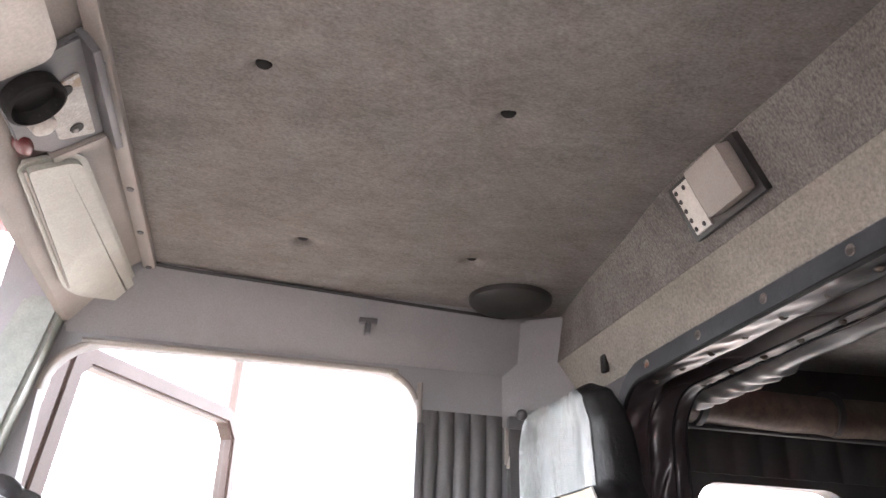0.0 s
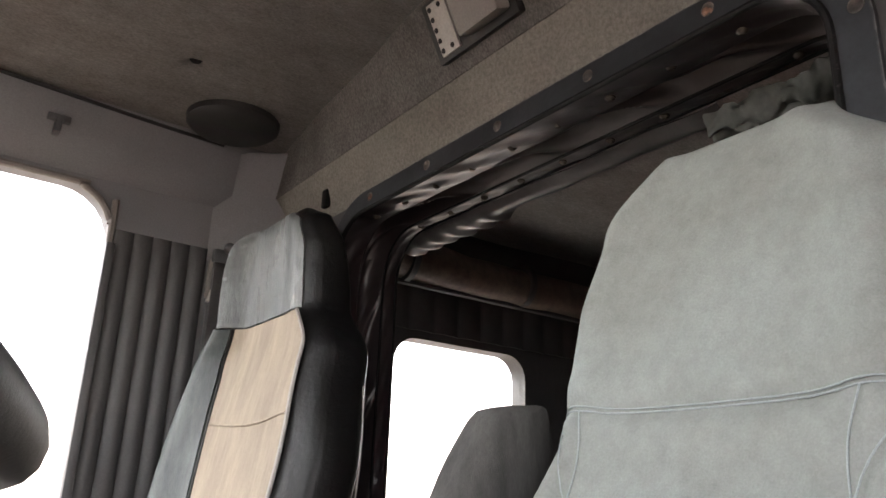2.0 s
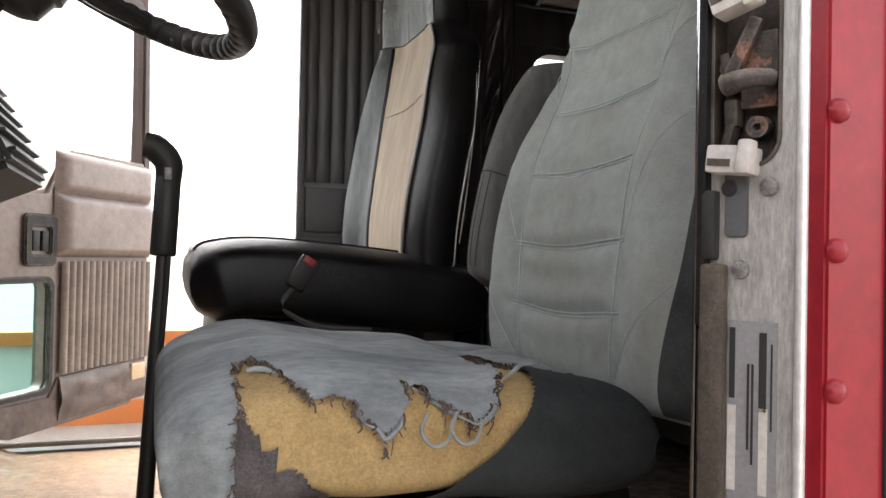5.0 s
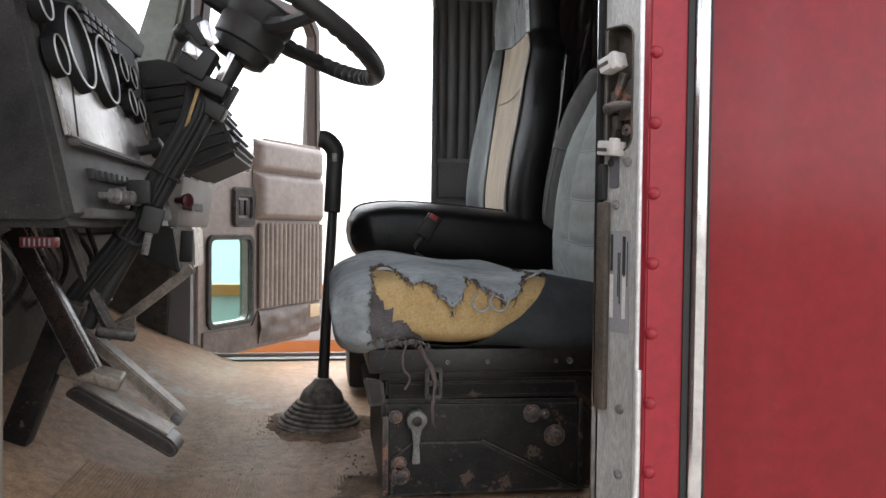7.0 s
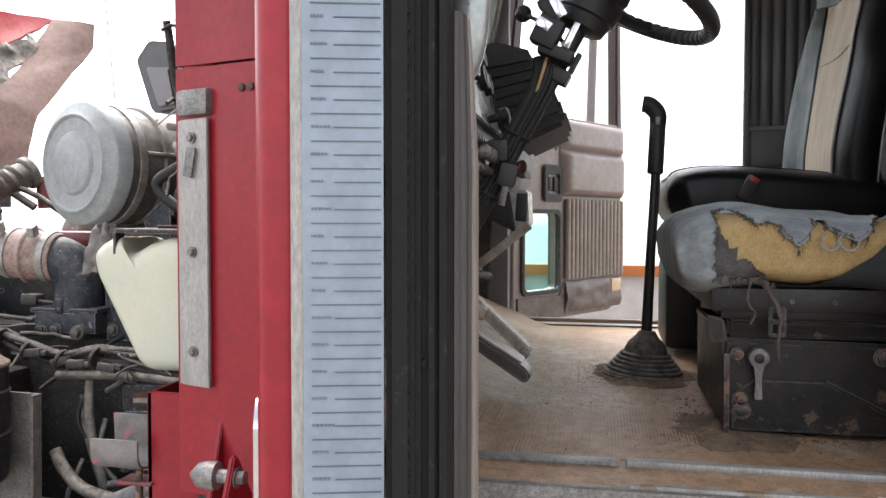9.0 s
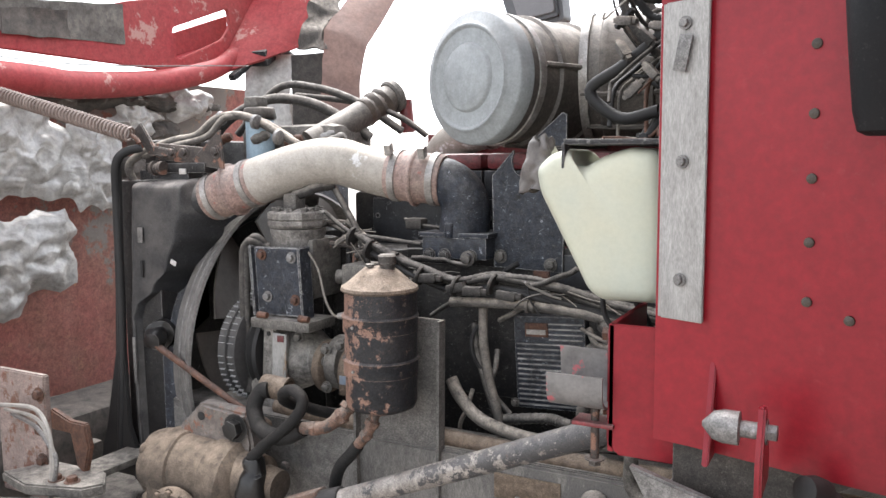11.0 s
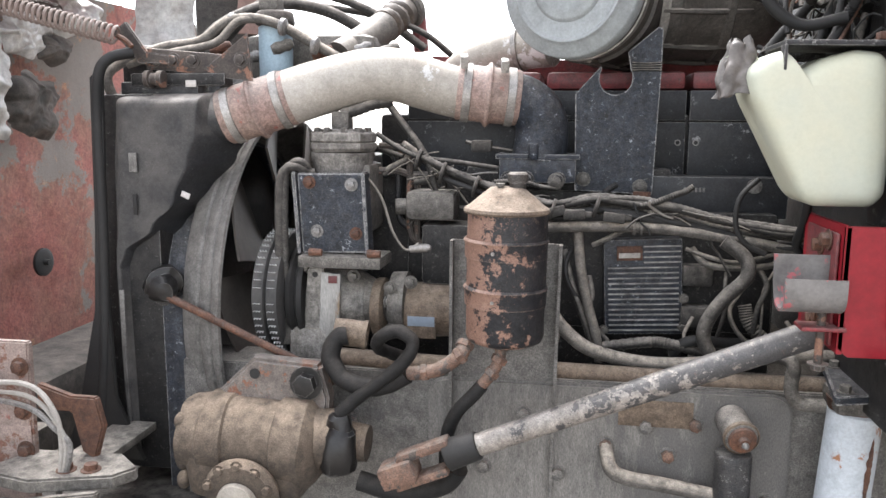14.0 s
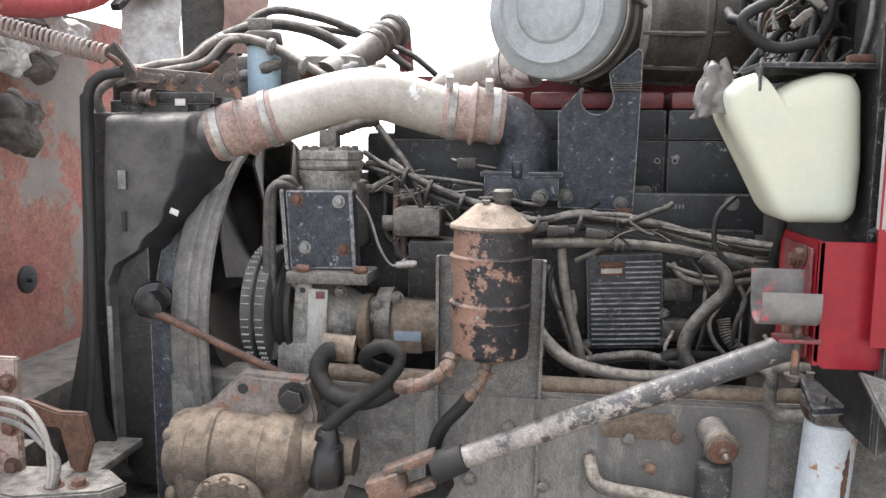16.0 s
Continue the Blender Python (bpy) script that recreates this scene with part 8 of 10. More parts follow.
p0, p1 = V(-2.49, 0.55, 1.752), V(-3.05, 0.50, 1.90)
d = (p1 - p0)
u_, w_ = frame_of(d)
pts = [p0 + d * (k / 420) + (u_ * math.cos(k * math.pi / 5) + w_ * math.sin(k * math.pi / 5)) * 0.021 for k in range(421)]
tube(bm, pts, 0.0036, 6, smooth=False)
part("coil", bm, M_SPRING, sp)
bm = B()
tube(bm, [p0, p0 + V(0.02, 0, -0.01), p0 + V(0.035, 0, -0.025)], 0.006, 8)
part("hook", bm, M_RUST, sp)

# ---- front end seen past the radiator ----
fb = thing("front_bracket", (-2.62, 0.3, 0.7), "rusty pink front bracket with loose wiring", "bracket")
bm = B()
prism(bm, [(-2.80, 1.085), (-2.585, 1.085), (-2.59, 0.72), (-2.80, 0.72)], "y", 0.29, 0.31, bevel=0.004)
part("plate", bm, M_PALE_RUST, fb)
bm = B()
prism(bm, [(-2.58, 0.99), (-2.50, 0.965), (-2.44, 0.965), (-2.425, 0.90), (-2.45, 0.82), (-2.48, 0.84), (-2.50, 0.93), (-2.58, 0.93)], "y", 0.30, 0.32, bevel=0.004)
part("ear", bm, M_RUST, fb)
for z in (1.03, 0.93, 0.84):
    part("bolt", bolt(B(), (-2.605, 0.288, z), (0, -1, 0), 0.014, 0.012), M_RUST, fb)
sv = thing("tow_plate", (-2.47, 0.25, 0.74), "dull silver bolted plate at the frame horn", "bracket")
bm = B()
prism(bm, [(-2.66, 0.20), (-2.52, 0.17), (-2.36, 0.22), (-2.33, 0.27), (-2.40, 0.33), (-2.60, 0.32)], "z", 0.79, 0.82, bevel=0.005)
bm.transform(Matrix.Translation((0, 0, 0.01)))
part("plate", bm, M_CAST, sv)
for x, y in ((-2.42, 0.24), (-2.47, 0.23)):
    part("bolt", bolt(B(), (x, y, 0.83), (0, 0, 1), 0.014, 0.012), M_RUST, sv)
bm = B()
prism(bm, [(-2.80, 0.74), (-2.36, 0.82), (-2.36, 0.74), (-2.80, 0.60)], "y", 0.16, 0.18, bevel=0.004)
box(bm, (-2.50, 0.43, 0.80), (0.10, 0.26, 0.02), bevel=0.003)
part("skirt", bm, M_CAST, sv)
for k, (mt, r) in enumerate(((M_WIRE_W, 0.006), (M_WIRE_W, 0.005), (M_STEEL, 0.006))):
    bm = B()
    tube(bm, [(-2.72, 0.24 + 0.02 * k, 1.0 - 0.02 * k), (-2.56, 0.24, 1.01 - 0.025 * k), (-2.49, 0.23, 0.96 - 0.02 * k), (-2.47 + 0.01 * k, 0.22, 0.88), (-2.49, 0.22, 0.76), (-2.52, 0.24, 0.66)], r, 7)
    solid("loose_wire", bm, mt, "loose pale wire drooping at the front", "wire", "loose wires")
bu = thing("bumper", (-3.0, 0.9, 0.52), "dark front bumper beam with mounting irons", "bumper")
part("beam", box(B(), (-3.0, 0.9, 0.70), (0.30, 2.2, 0.30), bevel=0.05), M_WADDING, bu)
for y in (0.2, 0.6, 1.4):
    part("iron", box(B(), (-2.83, y, 0.66), (0.08, 0.06, 0.2), bevel=0.01), M_DUSTY, bu)

# ---- radiator, charge cooler and fan ----
rd = thing("radiator", (-2.52, 0.97, 0.68), "radiator with black plastic side tank and dusty top", "radiator")
# added black plate, only to cover the bright ground below the radiator
part("ground_mask", box(B(), (-2.58, 0.80, 0.63), (0.75, 1.0, 0.02), bevel=0.004), M_ENGINE, rd, "black plate added to cover the bright ground")
part("core", box(B(), (-2.50, 0.99, 1.15), (0.16, 0.84, 0.94), bevel=0.01), M_ENGINE, rd)
part("top_tank", box(B(), (-2.47, 1.03, 1.665), (0.13, 0.80, 0.15), bevel=0.02), M_ENGINE, rd)
part("top_beam", box(B(), (-2.42, 0.63, 1.625), (0.20, 0.06, 0.05), bevel=0.006), M_BLK_MET, rd)
TANK_L = [(0.72, -2.52), (1.02, -2.526), (1.25, -2.527), (1.40, -2.524), (1.62, -2.51)]
TANK_C = [(0.72, -2.515), (1.20, -2.52), (1.24, -2.505), (1.30, -2.43), (1.37, -2.370), (1.46, -2.335), (1.53, -2.312), (1.62, -2.30)]
TANK_R = [(0.72, -2.455), (1.15, -2.46), (1.225, -2.452), (1.305, -2.392), (1.40, -2.32), (1.47, -2.262), (1.52, -2.235), (1.56, -2.24), (1.62, -2.275)]


def tank_f(u, v):
    """Front of the moulded side tank: rounded top, flat face, flank falling back towards the fan."""
    if v < 0.1:
        a = v / 0.1 * math.pi / 2
        z, back = 1.596 + 0.03 * math.cos(a), 0.10 * (1 - math.sin(a))
    else:
        z, back = 1.596 - 0.876 * (v - 0.1) / 0.9, 0.0
    xl, xc, xr = lerp_tab(TANK_L, z), lerp_tab(TANK_C, z), lerp_tab(TANK_R, z)
    if u < 0.5:
        t = u / 0.5
        return V(xl + (xc - xl) * t, 0.549 + back + 0.012 * (1 - min(1, t * 8)) ** 2, z)
    t = (u - 0.5) / 0.5
    return V(xc + (xr - xc) * t, 0.549 + back + (0.125 - back) * t ** 1.25, z)


def lerp_tab(tab, x):
    for (a, p), (b, q) in zip(tab, tab[1:]):
        if x <= b:
            t = max(0.0, (x - a) / (b - a))
            return p + (q - p) * t * t * (3 - 2 * t)
    return tab[-1][1]


bm = B()
sheet(bm, tank_f, 48, 90, -0.012)
part("side_tank", bm, M_TANK, rd, "black plastic tank with dust on top", sharp=70)
part("tank_end", box(B(), (-2.492, 0.66, 1.16), (0.05, 0.12, 0.86), bevel=0.01), M_TANK, rd)
part("code_bar", box(B(), (-2.465, 0.543, 1.46), (0.02, 0.003, 0.045), bevel=0.001), M_SHROUD, rd)
part("code_bar", box(B(), (-2.465, 0.543, 1.36), (0.01, 0.003, 0.05), bevel=0.001), M_RUBBER, rd)
part("label_chip", box(B(), (-2.335, 0.543, 1.385), (0.022, 0.003, 0.014), rot=(0, 22, 0), bevel=0.001), M_WEDGE, rd)
bm = B()
prism(bm, [(-2.553, 1.66), (-2.522, 1.665), (-2.532, 1.4), (-2.54, 1.1), (-2.535, 0.88), (-2.47, 0.72), (-2.68, 0.72), (-2.63, 0.88), (-2.578, 1.1), (-2.564, 1.3)], "y", 0.525, 0.54, bevel=0.003)
part("side_seal", bm, M_RUBBER, rd, "black rubber side seal")
part("top_bar", box(B(), (-2.37, 0.62, 1.655), (0.24, 0.05, 0.03), bevel=0.006), M_ENGINE, rd)
part("name_bar", box(B(), (-2.512, 0.541, 1.08), (0.012, 0.004, 0.14), bevel=0.001), M_SHROUD, rd)
bm = B()
box(bm, (-2.34, 0.605, 1.695), (0.22, 0.008, 0.05), rot=(0, 5, 0), bevel=0.004)
prism(bm, [(-2.30, 1.68), (-2.195, 1.76), (-2.185, 1.65), (-2.27, 1.66)], "y", 0.60, 0.608)
brkt = part("top_bracket", bm, M_BRACKET, rd, "rusty top bracket")
for x in (-2.43, -2.38, -2.33, -2.21):
    part("bolt", bolt(B(), (x, 0.60, 1.70), (0, -1, 0), 0.012, 0.01), M_BRACKET, rd)
bm = B()
prism(bm, [(-2.53, 1.76), (-2.49, 1.79), (-2.44, 1.72), (-2.38, 1.71), (-2.38, 1.69), (-2.46, 1.69), (-2.50, 1.74)], "y", 0.585, 0.597, bevel=0.003)
part("hook_plate", bm, M_BRACKET, rd)
part("spacer", lathe(B(), (-2.44, 0.58, 1.655), (1, 0, 0), [(0, 0.02), (0.012, 0.022), (0.014, 0.014), (0.03, 0.014), (0.032, 0.02), (0.045, 0.02)], 18), M_BRACKET, rd)
part("label_chip", box(B(), (-2.335, 0.594, 1.645), (0.026, 0.004, 0.016), bevel=0.001), M_WEDGE, rd)
# grommet and rusty stay rod
sr = thing("stay_rod", (-2.2, 0.5, 1.0), "rusty radiator stay rod in a rubber grommet", "rod")
bm = B()
lathe(bm, (-2.41, 0.56, 1.17), (0.45, -0.9, -0.1), [(0, 0.05), (0.03, 0.045), (0.035, 0.03), (0.06, 0.034), (0.08, 0.02)], 20)
rough_up(bm, 0.012, 25)
part("grommet", bm, M_BIGBOLT, sr, "greasy black knuckle")
part("rod", cyl(B(), (-2.385, 0.50, 1.155), (-1.99, 0.49, 0.985), 0.0095, 0.0095, 12), M_RUST, sr)
part("rod_end", lathe(B(), (-2.01, 0.49, 0.993), (0.92, 0, -0.38), [(0, 0.01), (0.01, 0.018), (0.05, 0.018), (0.06, 0.01)], 14), M_TANMET, sr)
fs = thing("fan_shroud", (-2.3, 0.97, 0.7), "grey plastic ring fan shroud", "fan shroud")
fc = V(-2.32, 1.0, 1.07)
bm = B()
lathe(bm, fc, (1, 0.0, 0), [(-0.04, 0.43), (-0.04, 0.452), (-0.03, 0.462), (0.008, 0.478), (0.014, 0.474), (0.020, 0.484), (0.045, 0.494), (0.05, 0.490), (0.056, 0.500), (0.076, 0.508), (0.08, 0.50), (0.06, 0.485), (-0.03, 0.445)], 80, caps=False)
part("ring", bm, M_SHROUD, fs)
bm = B()
prism(bm, [(0.565, 0.60), (1.46, 0.60), (1.46, 1.66), (0.70, 1.66), (0.70, 1.20), (0.565, 1.13)], "x", -2.42, -2.36, holes=[[(1.0 + 0.42 * math.cos(a), 1.07 + 0.42 * math.sin(a)) for a in (2 * math.pi * k / 48 for k in range(48))]])
part("panel", bm, M_PLATE, fs, "black speckled shroud panel")
fan = thing("engine_fan", (-2.22, 1.0, 0.8), "black engine cooling fan at rest", "fan")
part("hub", lathe(B(), (-2.30, 1.0, 1.14), (1, 0, 0), [(0, 0.09), (0.07, 0.09), (0.08, 0.07), (0.14, 0.05)], 28), M_ENGINE, fan)
for k in range(8):
    a = 2 * math.pi * k / 8 + 0.25
    bm = B()
    def blade(u, v, a=a):
        r = 0.08 + 0.34 * u
        t = a + (v - 0.5) * (0.62 + 0.05 * u)
        return V(-2.27 + 0.07 * (v - 0.5) + 0.01 * u, 1.0 + r * math.cos(t), 1.14 + r * math.sin(t))
    sheet(bm, blade, 8, 6, 0.006)
    part("blade", bm, M_BLADE, fan)

# ---- engine ----
eng = thing("engine", (-1.5, 1.0, 0.8), "dirty black six-cylinder diesel engine block", "engine")
part("block", box(B(), (-1.5, 1.02, 1.17), (1.12, 0.46, 0.52), bevel=0.02), M_ENGINE, eng)
part("head", box(B(), (-1.40, 1.06, 1.50), (1.10, 0.32, 0.16), bevel=0.015), M_ENGINE, eng)
for k, x in enumerate((-1.695, -1.335, -0.975)):
    bm = B()
    box(bm, (x, 1.045, 1.603), (0.352, 0.32, 0.075), bevel=0.004)
    part("rocker_housing", bm, M_BLOCK, eng)
    part("head_casting", box(B(), (x, 1.045, 1.49), (0.352, 0.33, 0.145), bevel=0.004), M_BLOCK, eng)
    for o in (-0.158, 0.158):
        part("core_hole", lathe(B(), (x + o, 0.8795, 1.511), (0, -1, 0), [(0, 0.008), (0.002, 0.008), (0.002, 0.005), (0, 0.005), (0, 0)], 14), M_STEEL, eng)
        part("hole", lathe(B(), (x + o, 0.879, 1.511), (0, -1, 0), [(0, 0.005), (0.0012, 0.005)], 12), M_RUBBER, eng)
    part("rocker_cover", box(B(), (x, 1.05, 1.665), (0.345, 0.32, 0.045), bevel=0.014), M_RED_D, eng, "dull red rocker cover")
part("side_bar", box(B(), (-1.11, 0.80, 1.383), (0.36, 0.05, 0.10), bevel=0.005), M_BLOCK, eng)
part("side_bar_bolt", bolt(B(), (-1.009, 0.773, 1.412), (0, -1, 0), 0.012, 0.01), M_STEEL, eng)
for k in range(6):
    part("cast_bar", box(B(), (-1.168 + 0.0088 * k, 0.774, 1.401), (0.0055, 0.003, 0.011), bevel=0.001), M_STEEL, eng)
part("oil_rail", box(B(), (-1.45, 0.806, 1.42), (0.5, 0.05, 0.06), bevel=0.01), M_ENGINE, eng)
part("cylinder_wall", box(B(), (-1.4, 0.80, 1.2), (0.9, 0.08, 0.3), bevel=0.02), M_ENGINE, eng)
part("front_cover", box(B(), (-2.02, 1.0, 1.20), (0.12, 0.5, 0.55), bevel=0.03), M_ENGINE, eng)
part("fuel_pump", box(B(), (-1.77, 0.70, 1.36), (0.12, 0.10, 0.07), bevel=0.015), M_CAST, eng)
part("fuel_pump_end", cyl(B(), (-1.86, 0.68, 1.355), (-1.80, 0.69, 1.355), 0.02, 0.02, 14, 0.003), M_CAST, eng)
part("gear_block", box(B(), (-1.73, 0.73, 1.24), (0.13, 0.12, 0.15), bevel=0.015), M_ENGINE, eng)
part("sensor_plug", box(B(), (-1.66, 0.77, 1.50), (0.05, 0.04, 0.03), bevel=0.006), M_RUBBER_D, eng)
bm = B()
tube(bm, [(-1.70, 0.78, 1.51), (-1.66, 0.76, 1.50), (-1.60, 0.78, 1.49), (-1.55, 0.82, 1.48)], 0.006, 6)
part("sensor_lead", bm, M_RUBBER_D, eng)

# intake pipe with silicone boots and elbow
ip = thing("intake_pipe", (-1.9, 0.70, 1.55), "dusty bent aluminium charge-air pipe", "pipe")
bm = B()
tube(bm, [(-2.14, 0.655, 1.607), (-2.06, 0.668, 1.633), (-1.99, 0.68, 1.653), (-1.92, 0.69, 1.668), (-1.855, 0.70, 1.668), (-1.80, 0.715, 1.652), (-1.72, 0.74, 1.63), (-1.65, 0.75, 1.622)], lambda t: 0.0665 - 0.006 * t, 32, 8)
part("pipe", bm, M_PIPE, ip, sharp=70)
def boot(name, a, b, r, mt):
    a, b = Vector(a), Vector(b)
    L = (b - a).length
    prof = [(0, r), (0.004, r + 0.003), (L * 0.42, r + 0.003), (L * 0.5, r + 0.012), (L * 0.58, r + 0.003), (L - 0.004, r + 0.003), (L, r)]
    return part(name, lathe(B(), a, b - a, prof, 32), mt, ip, "faded red silicone sleeve")
a0, a1 = V(-2.274, 0.64, 1.566), V(-2.108, 0.66, 1.617)
b0, b1 = V(-1.72, 0.742, 1.632), V(-1.57, 0.765, 1.617)
for s0, s1 in ((a0, a1), (b0, b1)):
    bt = boot("sleeve", s0, s1, 0.064, M_BOOT)
    dd_ = (s1 - s0).normalized()
    for f in (0.14, 0.84):
        c = s0.lerp(s1, f)
        cl = part("clamp", lathe(B(), c - dd_ * 0.008, dd_, [(0, 0.0685), (0.001, 0.0705), (0.019, 0.0705), (0.020, 0.0685)], 32), M_CLAMP, bt, "worn steel band clamp")
    part("red_band", lathe(B(), s0.lerp(s1, 0.5) - dd_ * 0.006, dd_, [(0, 0.074), (0.004, 0.078), (0.008, 0.078), (0.012, 0.074)], 32), M_BOOT, bt)
for c in ((-1.695, 0.69, 1.70), (-1.60, 0.70, 1.69)):
    part("clamp_screw", box(B(), c, (0.018, 0.03, 0.03), rot=(20, 0, 10), bevel=0.004), M_CLAMP, ip)
part("tank_neck", cyl(B(), (-2.39, 0.605, 1.543), (-2.262, 0.642, 1.57), 0.04, 0.0635, 28), M_TANK, ip, "dusty tank neck")
el = thing("intake_elbow", (-1.5, 0.76, 1.40), "black cast intake elbow with flange", "elbow")
bm = B()
tube(bm, [(-1.60, 0.765, 1.617), (-1.565, 0.768, 1.612), (-1.53, 0.772, 1.587), (-1.514, 0.775, 1.545), (-1.519, 0.775, 1.47)], lambda t: 0.061 + 0.006 * t * t, 28, 8)
part("bend", bm, M_PLATE, el)
part("flange", box(B(), (-1.52, 0.775, 1.445), (0.185, 0.12, 0.06), bevel=0.008), M_PLATE, el)
part("gasket_plate", box(B(), (-1.52, 0.775, 1.478), (0.20, 0.13, 0.012), bevel=0.003), M_PLATE, el)
part("boss", cyl(B(), (-1.53, 0.715, 1.47), (-1.53, 0.715, 1.51), 0.014, 0.014, 14, 0.003), M_PLATE, el)
for x in (-1.59, -1.545, -1.47):
    part("bolt", bolt(B(), (x, 0.714, 1.425), (0, -1, 0), 0.012, 0.01), M_ENGINE, el)
part("sensor", lathe(B(), (-1.475, 0.712, 1.42), (0, -1, 0), [(0, 0.02), (0.008, 0.02), (0.01, 0.012), (0.022, 0.012), (0.024, 0.006)], 16), M_CAST, el)

# notched bracket plate
bp = thing("bracket_plate", (-1.34, 0.77, 1.38), "scratched black notched bracket plate", "bracket")
notch = [(-1.435, 1.628), (-1.376, 1.693)] + [(-1.341 + 0.039 * math.cos(radians(a)), 1.664 + 0.039 * math.sin(radians(a))) for a in range(150, 395, 15)] + [(-1.315, 1.725)]
bm = B()
prism(bm, [(-1.43, 1.395)] + notch + [(-1.247, 1.782), (-1.236, 1.776), (-1.236, 1.695), (-1.245, 1.388)], "y", 0.768, 0.776, bevel=0.001)
part("plate", bm, M_PLATE, bp)
for x, z in ((-1.41, 1.423), (-1.275, 1.407)):
    part("bolt", bolt(B(), (x, 0.766, z), (0, -1, 0), 0.012, 0.009), M_CAST, bp)
for k in range(4):
    bm = B()
    tube(bm, [(-1.305, 0.765, 1.70 - 0.006 * k), (-1.27, 0.762, 1.698 - 0.005 * k), (-1.236, 0.766, 1.70 - 0.006 * k)], 0.002, 5)
    part("tie_wire", bm, M_RUBBER_D, bp)
part("hole", lathe(B(), (-1.36, 0.767, 1.575), (0, -1, 0), [(0, 0.005), (0.001, 0.005)], 10), M_RUBBER, bp)

# air cleaner
ac_ = thing("air_cleaner", (-1.35, 0.95, 1.70), "large dusty air cleaner with grey end cap", "air cleaner")
ad = V(0.34, 0.94, 0).normalized()
ao = V(-1.466, 0.667, 1.868)
part("end_cap", lathe(B(), ao, ad, [(0.006, 0.0), (0.006, 0.075), (0.010, 0.08), (0.016, 0.084), (0.016, 0.118), (0.010, 0.124), (0.010, 0.128), (0.022, 0.136), (0.03, 0.158), (0.036, 0.163), (0.075, 0.164), (0.08, 0.16)], 64, caps=False), M_CAP, ac_, "grey plastic end cap")
part("inner_dish", lathe(B(), ao + ad * 0.0055, ad, [(0, 0.0), (0, 0.06), (0.006, 0.074)], 48, caps=False), M_CAP, ac_)
part("body", lathe(B(), ao + ad * 0.075, ad, [(0, 0.155), (0.02, 0.158), (0.10, 0.158), (0.105, 0.166), (0.12, 0.166), (0.125, 0.160), (0.26, 0.160), (0.265, 0.167), (0.28, 0.167), (0.285, 0.16), (0.44, 0.158), (0.50, 0.13), (0.52, 0.08), (0.525, 0.0)], 56), M_AIR, ac_, "dusty brown housing")
part("band_clamp", lathe(B(), ao + ad * 0.10, ad, [(0, 0.159), (0.001, 0.163), (0.022, 0.163), (0.023, 0.159)], 56, caps=False), M_CLAMP, ac_, "bright band clamp")
for a in (0.6, 2.2, 3.6):
    bm = B()
    u_, w_ = frame_of(ad)
    o = (u_ * math.cos(a) + w_ * math.sin(a))
    tube(bm, [ao + ad * 0.12 + o * 0.163, ao + ad * 0.3 + o * 0.168, ao + ad * 0.55 + o * 0.163], 0.007, 6)
    part("rib", bm, M_AIR, ac_)
dd0, dd1 = V(-1.26, 1.0, 1.885), V(-0.90, 1.06, 1.885)
dax = (dd1 - dd0).normalized()
part("outlet_drum", lathe(B(), dd0, dax, [(0, 0.150), (0.015, 0.158), (0.05, 0.160), (0.055, 0.166), (0.068, 0.166), (0.073, 0.162), (0.16, 0.163), (0.165, 0.17), (0.18, 0.17), (0.185, 0.162), (0.25, 0.155), (0.31, 0.13), (0.35, 0.09), (0.36, 0.0)], 56), M_AIR, ac_, "dusty ribbed drum")
for a in (200, 235, 270):
    o = V(0, math.cos(radians(a)), math.sin(radians(a)))
    bm = B()
    tube(bm, [dd0 + dax * 0.03 + o * 0.162, dd0 + dax * 0.15 + o * 0.168, dd0 + dax * 0.25 + o * 0.158], 0.007, 6)
    part("rib", bm, M_AIR, ac_)
part("drum_clamp", lathe(B(), dd0 + dax * 0.0, dax, [(0, 0.161), (0.001, 0.166), (0.022, 0.166), (0.023, 0.161)], 56, caps=False), M_CLAMP, ac_, "bright band clamp")
duct = thing("intake_duct", (-1.75, 1.1, 1.70), "dusty curved intake duct behind the air cleaner", "duct")
bm = B()
tube(bm, [(-1.50, 1.06, 1.772), (-1.59, 1.10, 1.766), (-1.69, 1.12, 1.742), (-1.77, 1.14, 1.69), (-1.79, 1.15, 1.62)], 0.060, 20)
part("bend", bm, M_PIPE, duct)
part("clamp", lathe(B(), (-1.585, 1.098, 1.767), (-0.96, 0.28, -0.1), [(0, 0.066), (0.014, 0.066)], 24), M_CLAMP, duct)
up = thing("coolant_pipe", (-2.0, 0.86, 1.70), "dusty coolant neck with a taped cap", "pipe")
bm = B()
tube(bm, [(-2.03, 0.80, 1.72), (-1.993, 0.86, 1.758), (-1.945, 0.97, 1.82), (-1.905, 1.07, 1.875)], 0.042, 20)
part("neck", bm, M_AIR, up)
part("cap", lathe(B(), (-1.912, 1.05, 1.865), (0.38, 0.85, 0.45), [(0, 0.046), (0.006, 0.052), (0.024, 0.052), (0.03, 0.046)], 24), M_CAST, up)
for k in range(3):
    bm = B()
    lathe(bm, V(-1.95, 0.96, 1.815) + V(0.012, 0.03, 0.016) * k, (0.4 + 0.1 * k, 0.75, 0.45 + 0.2 * k), [(0, 0.044), (0.01, 0.047), (0.02, 0.044)], 16)
    rough_up(bm, 0.005, 40, k)
    part("tape_wrap", bm, M_GRIME, up)
part("side_pipe", cyl(B(), (-1.885, 1.10, 1.86), (-1.875, 1.10, 1.76), 0.022, 0.022, 14), M_RED_D, up)
bm = B()
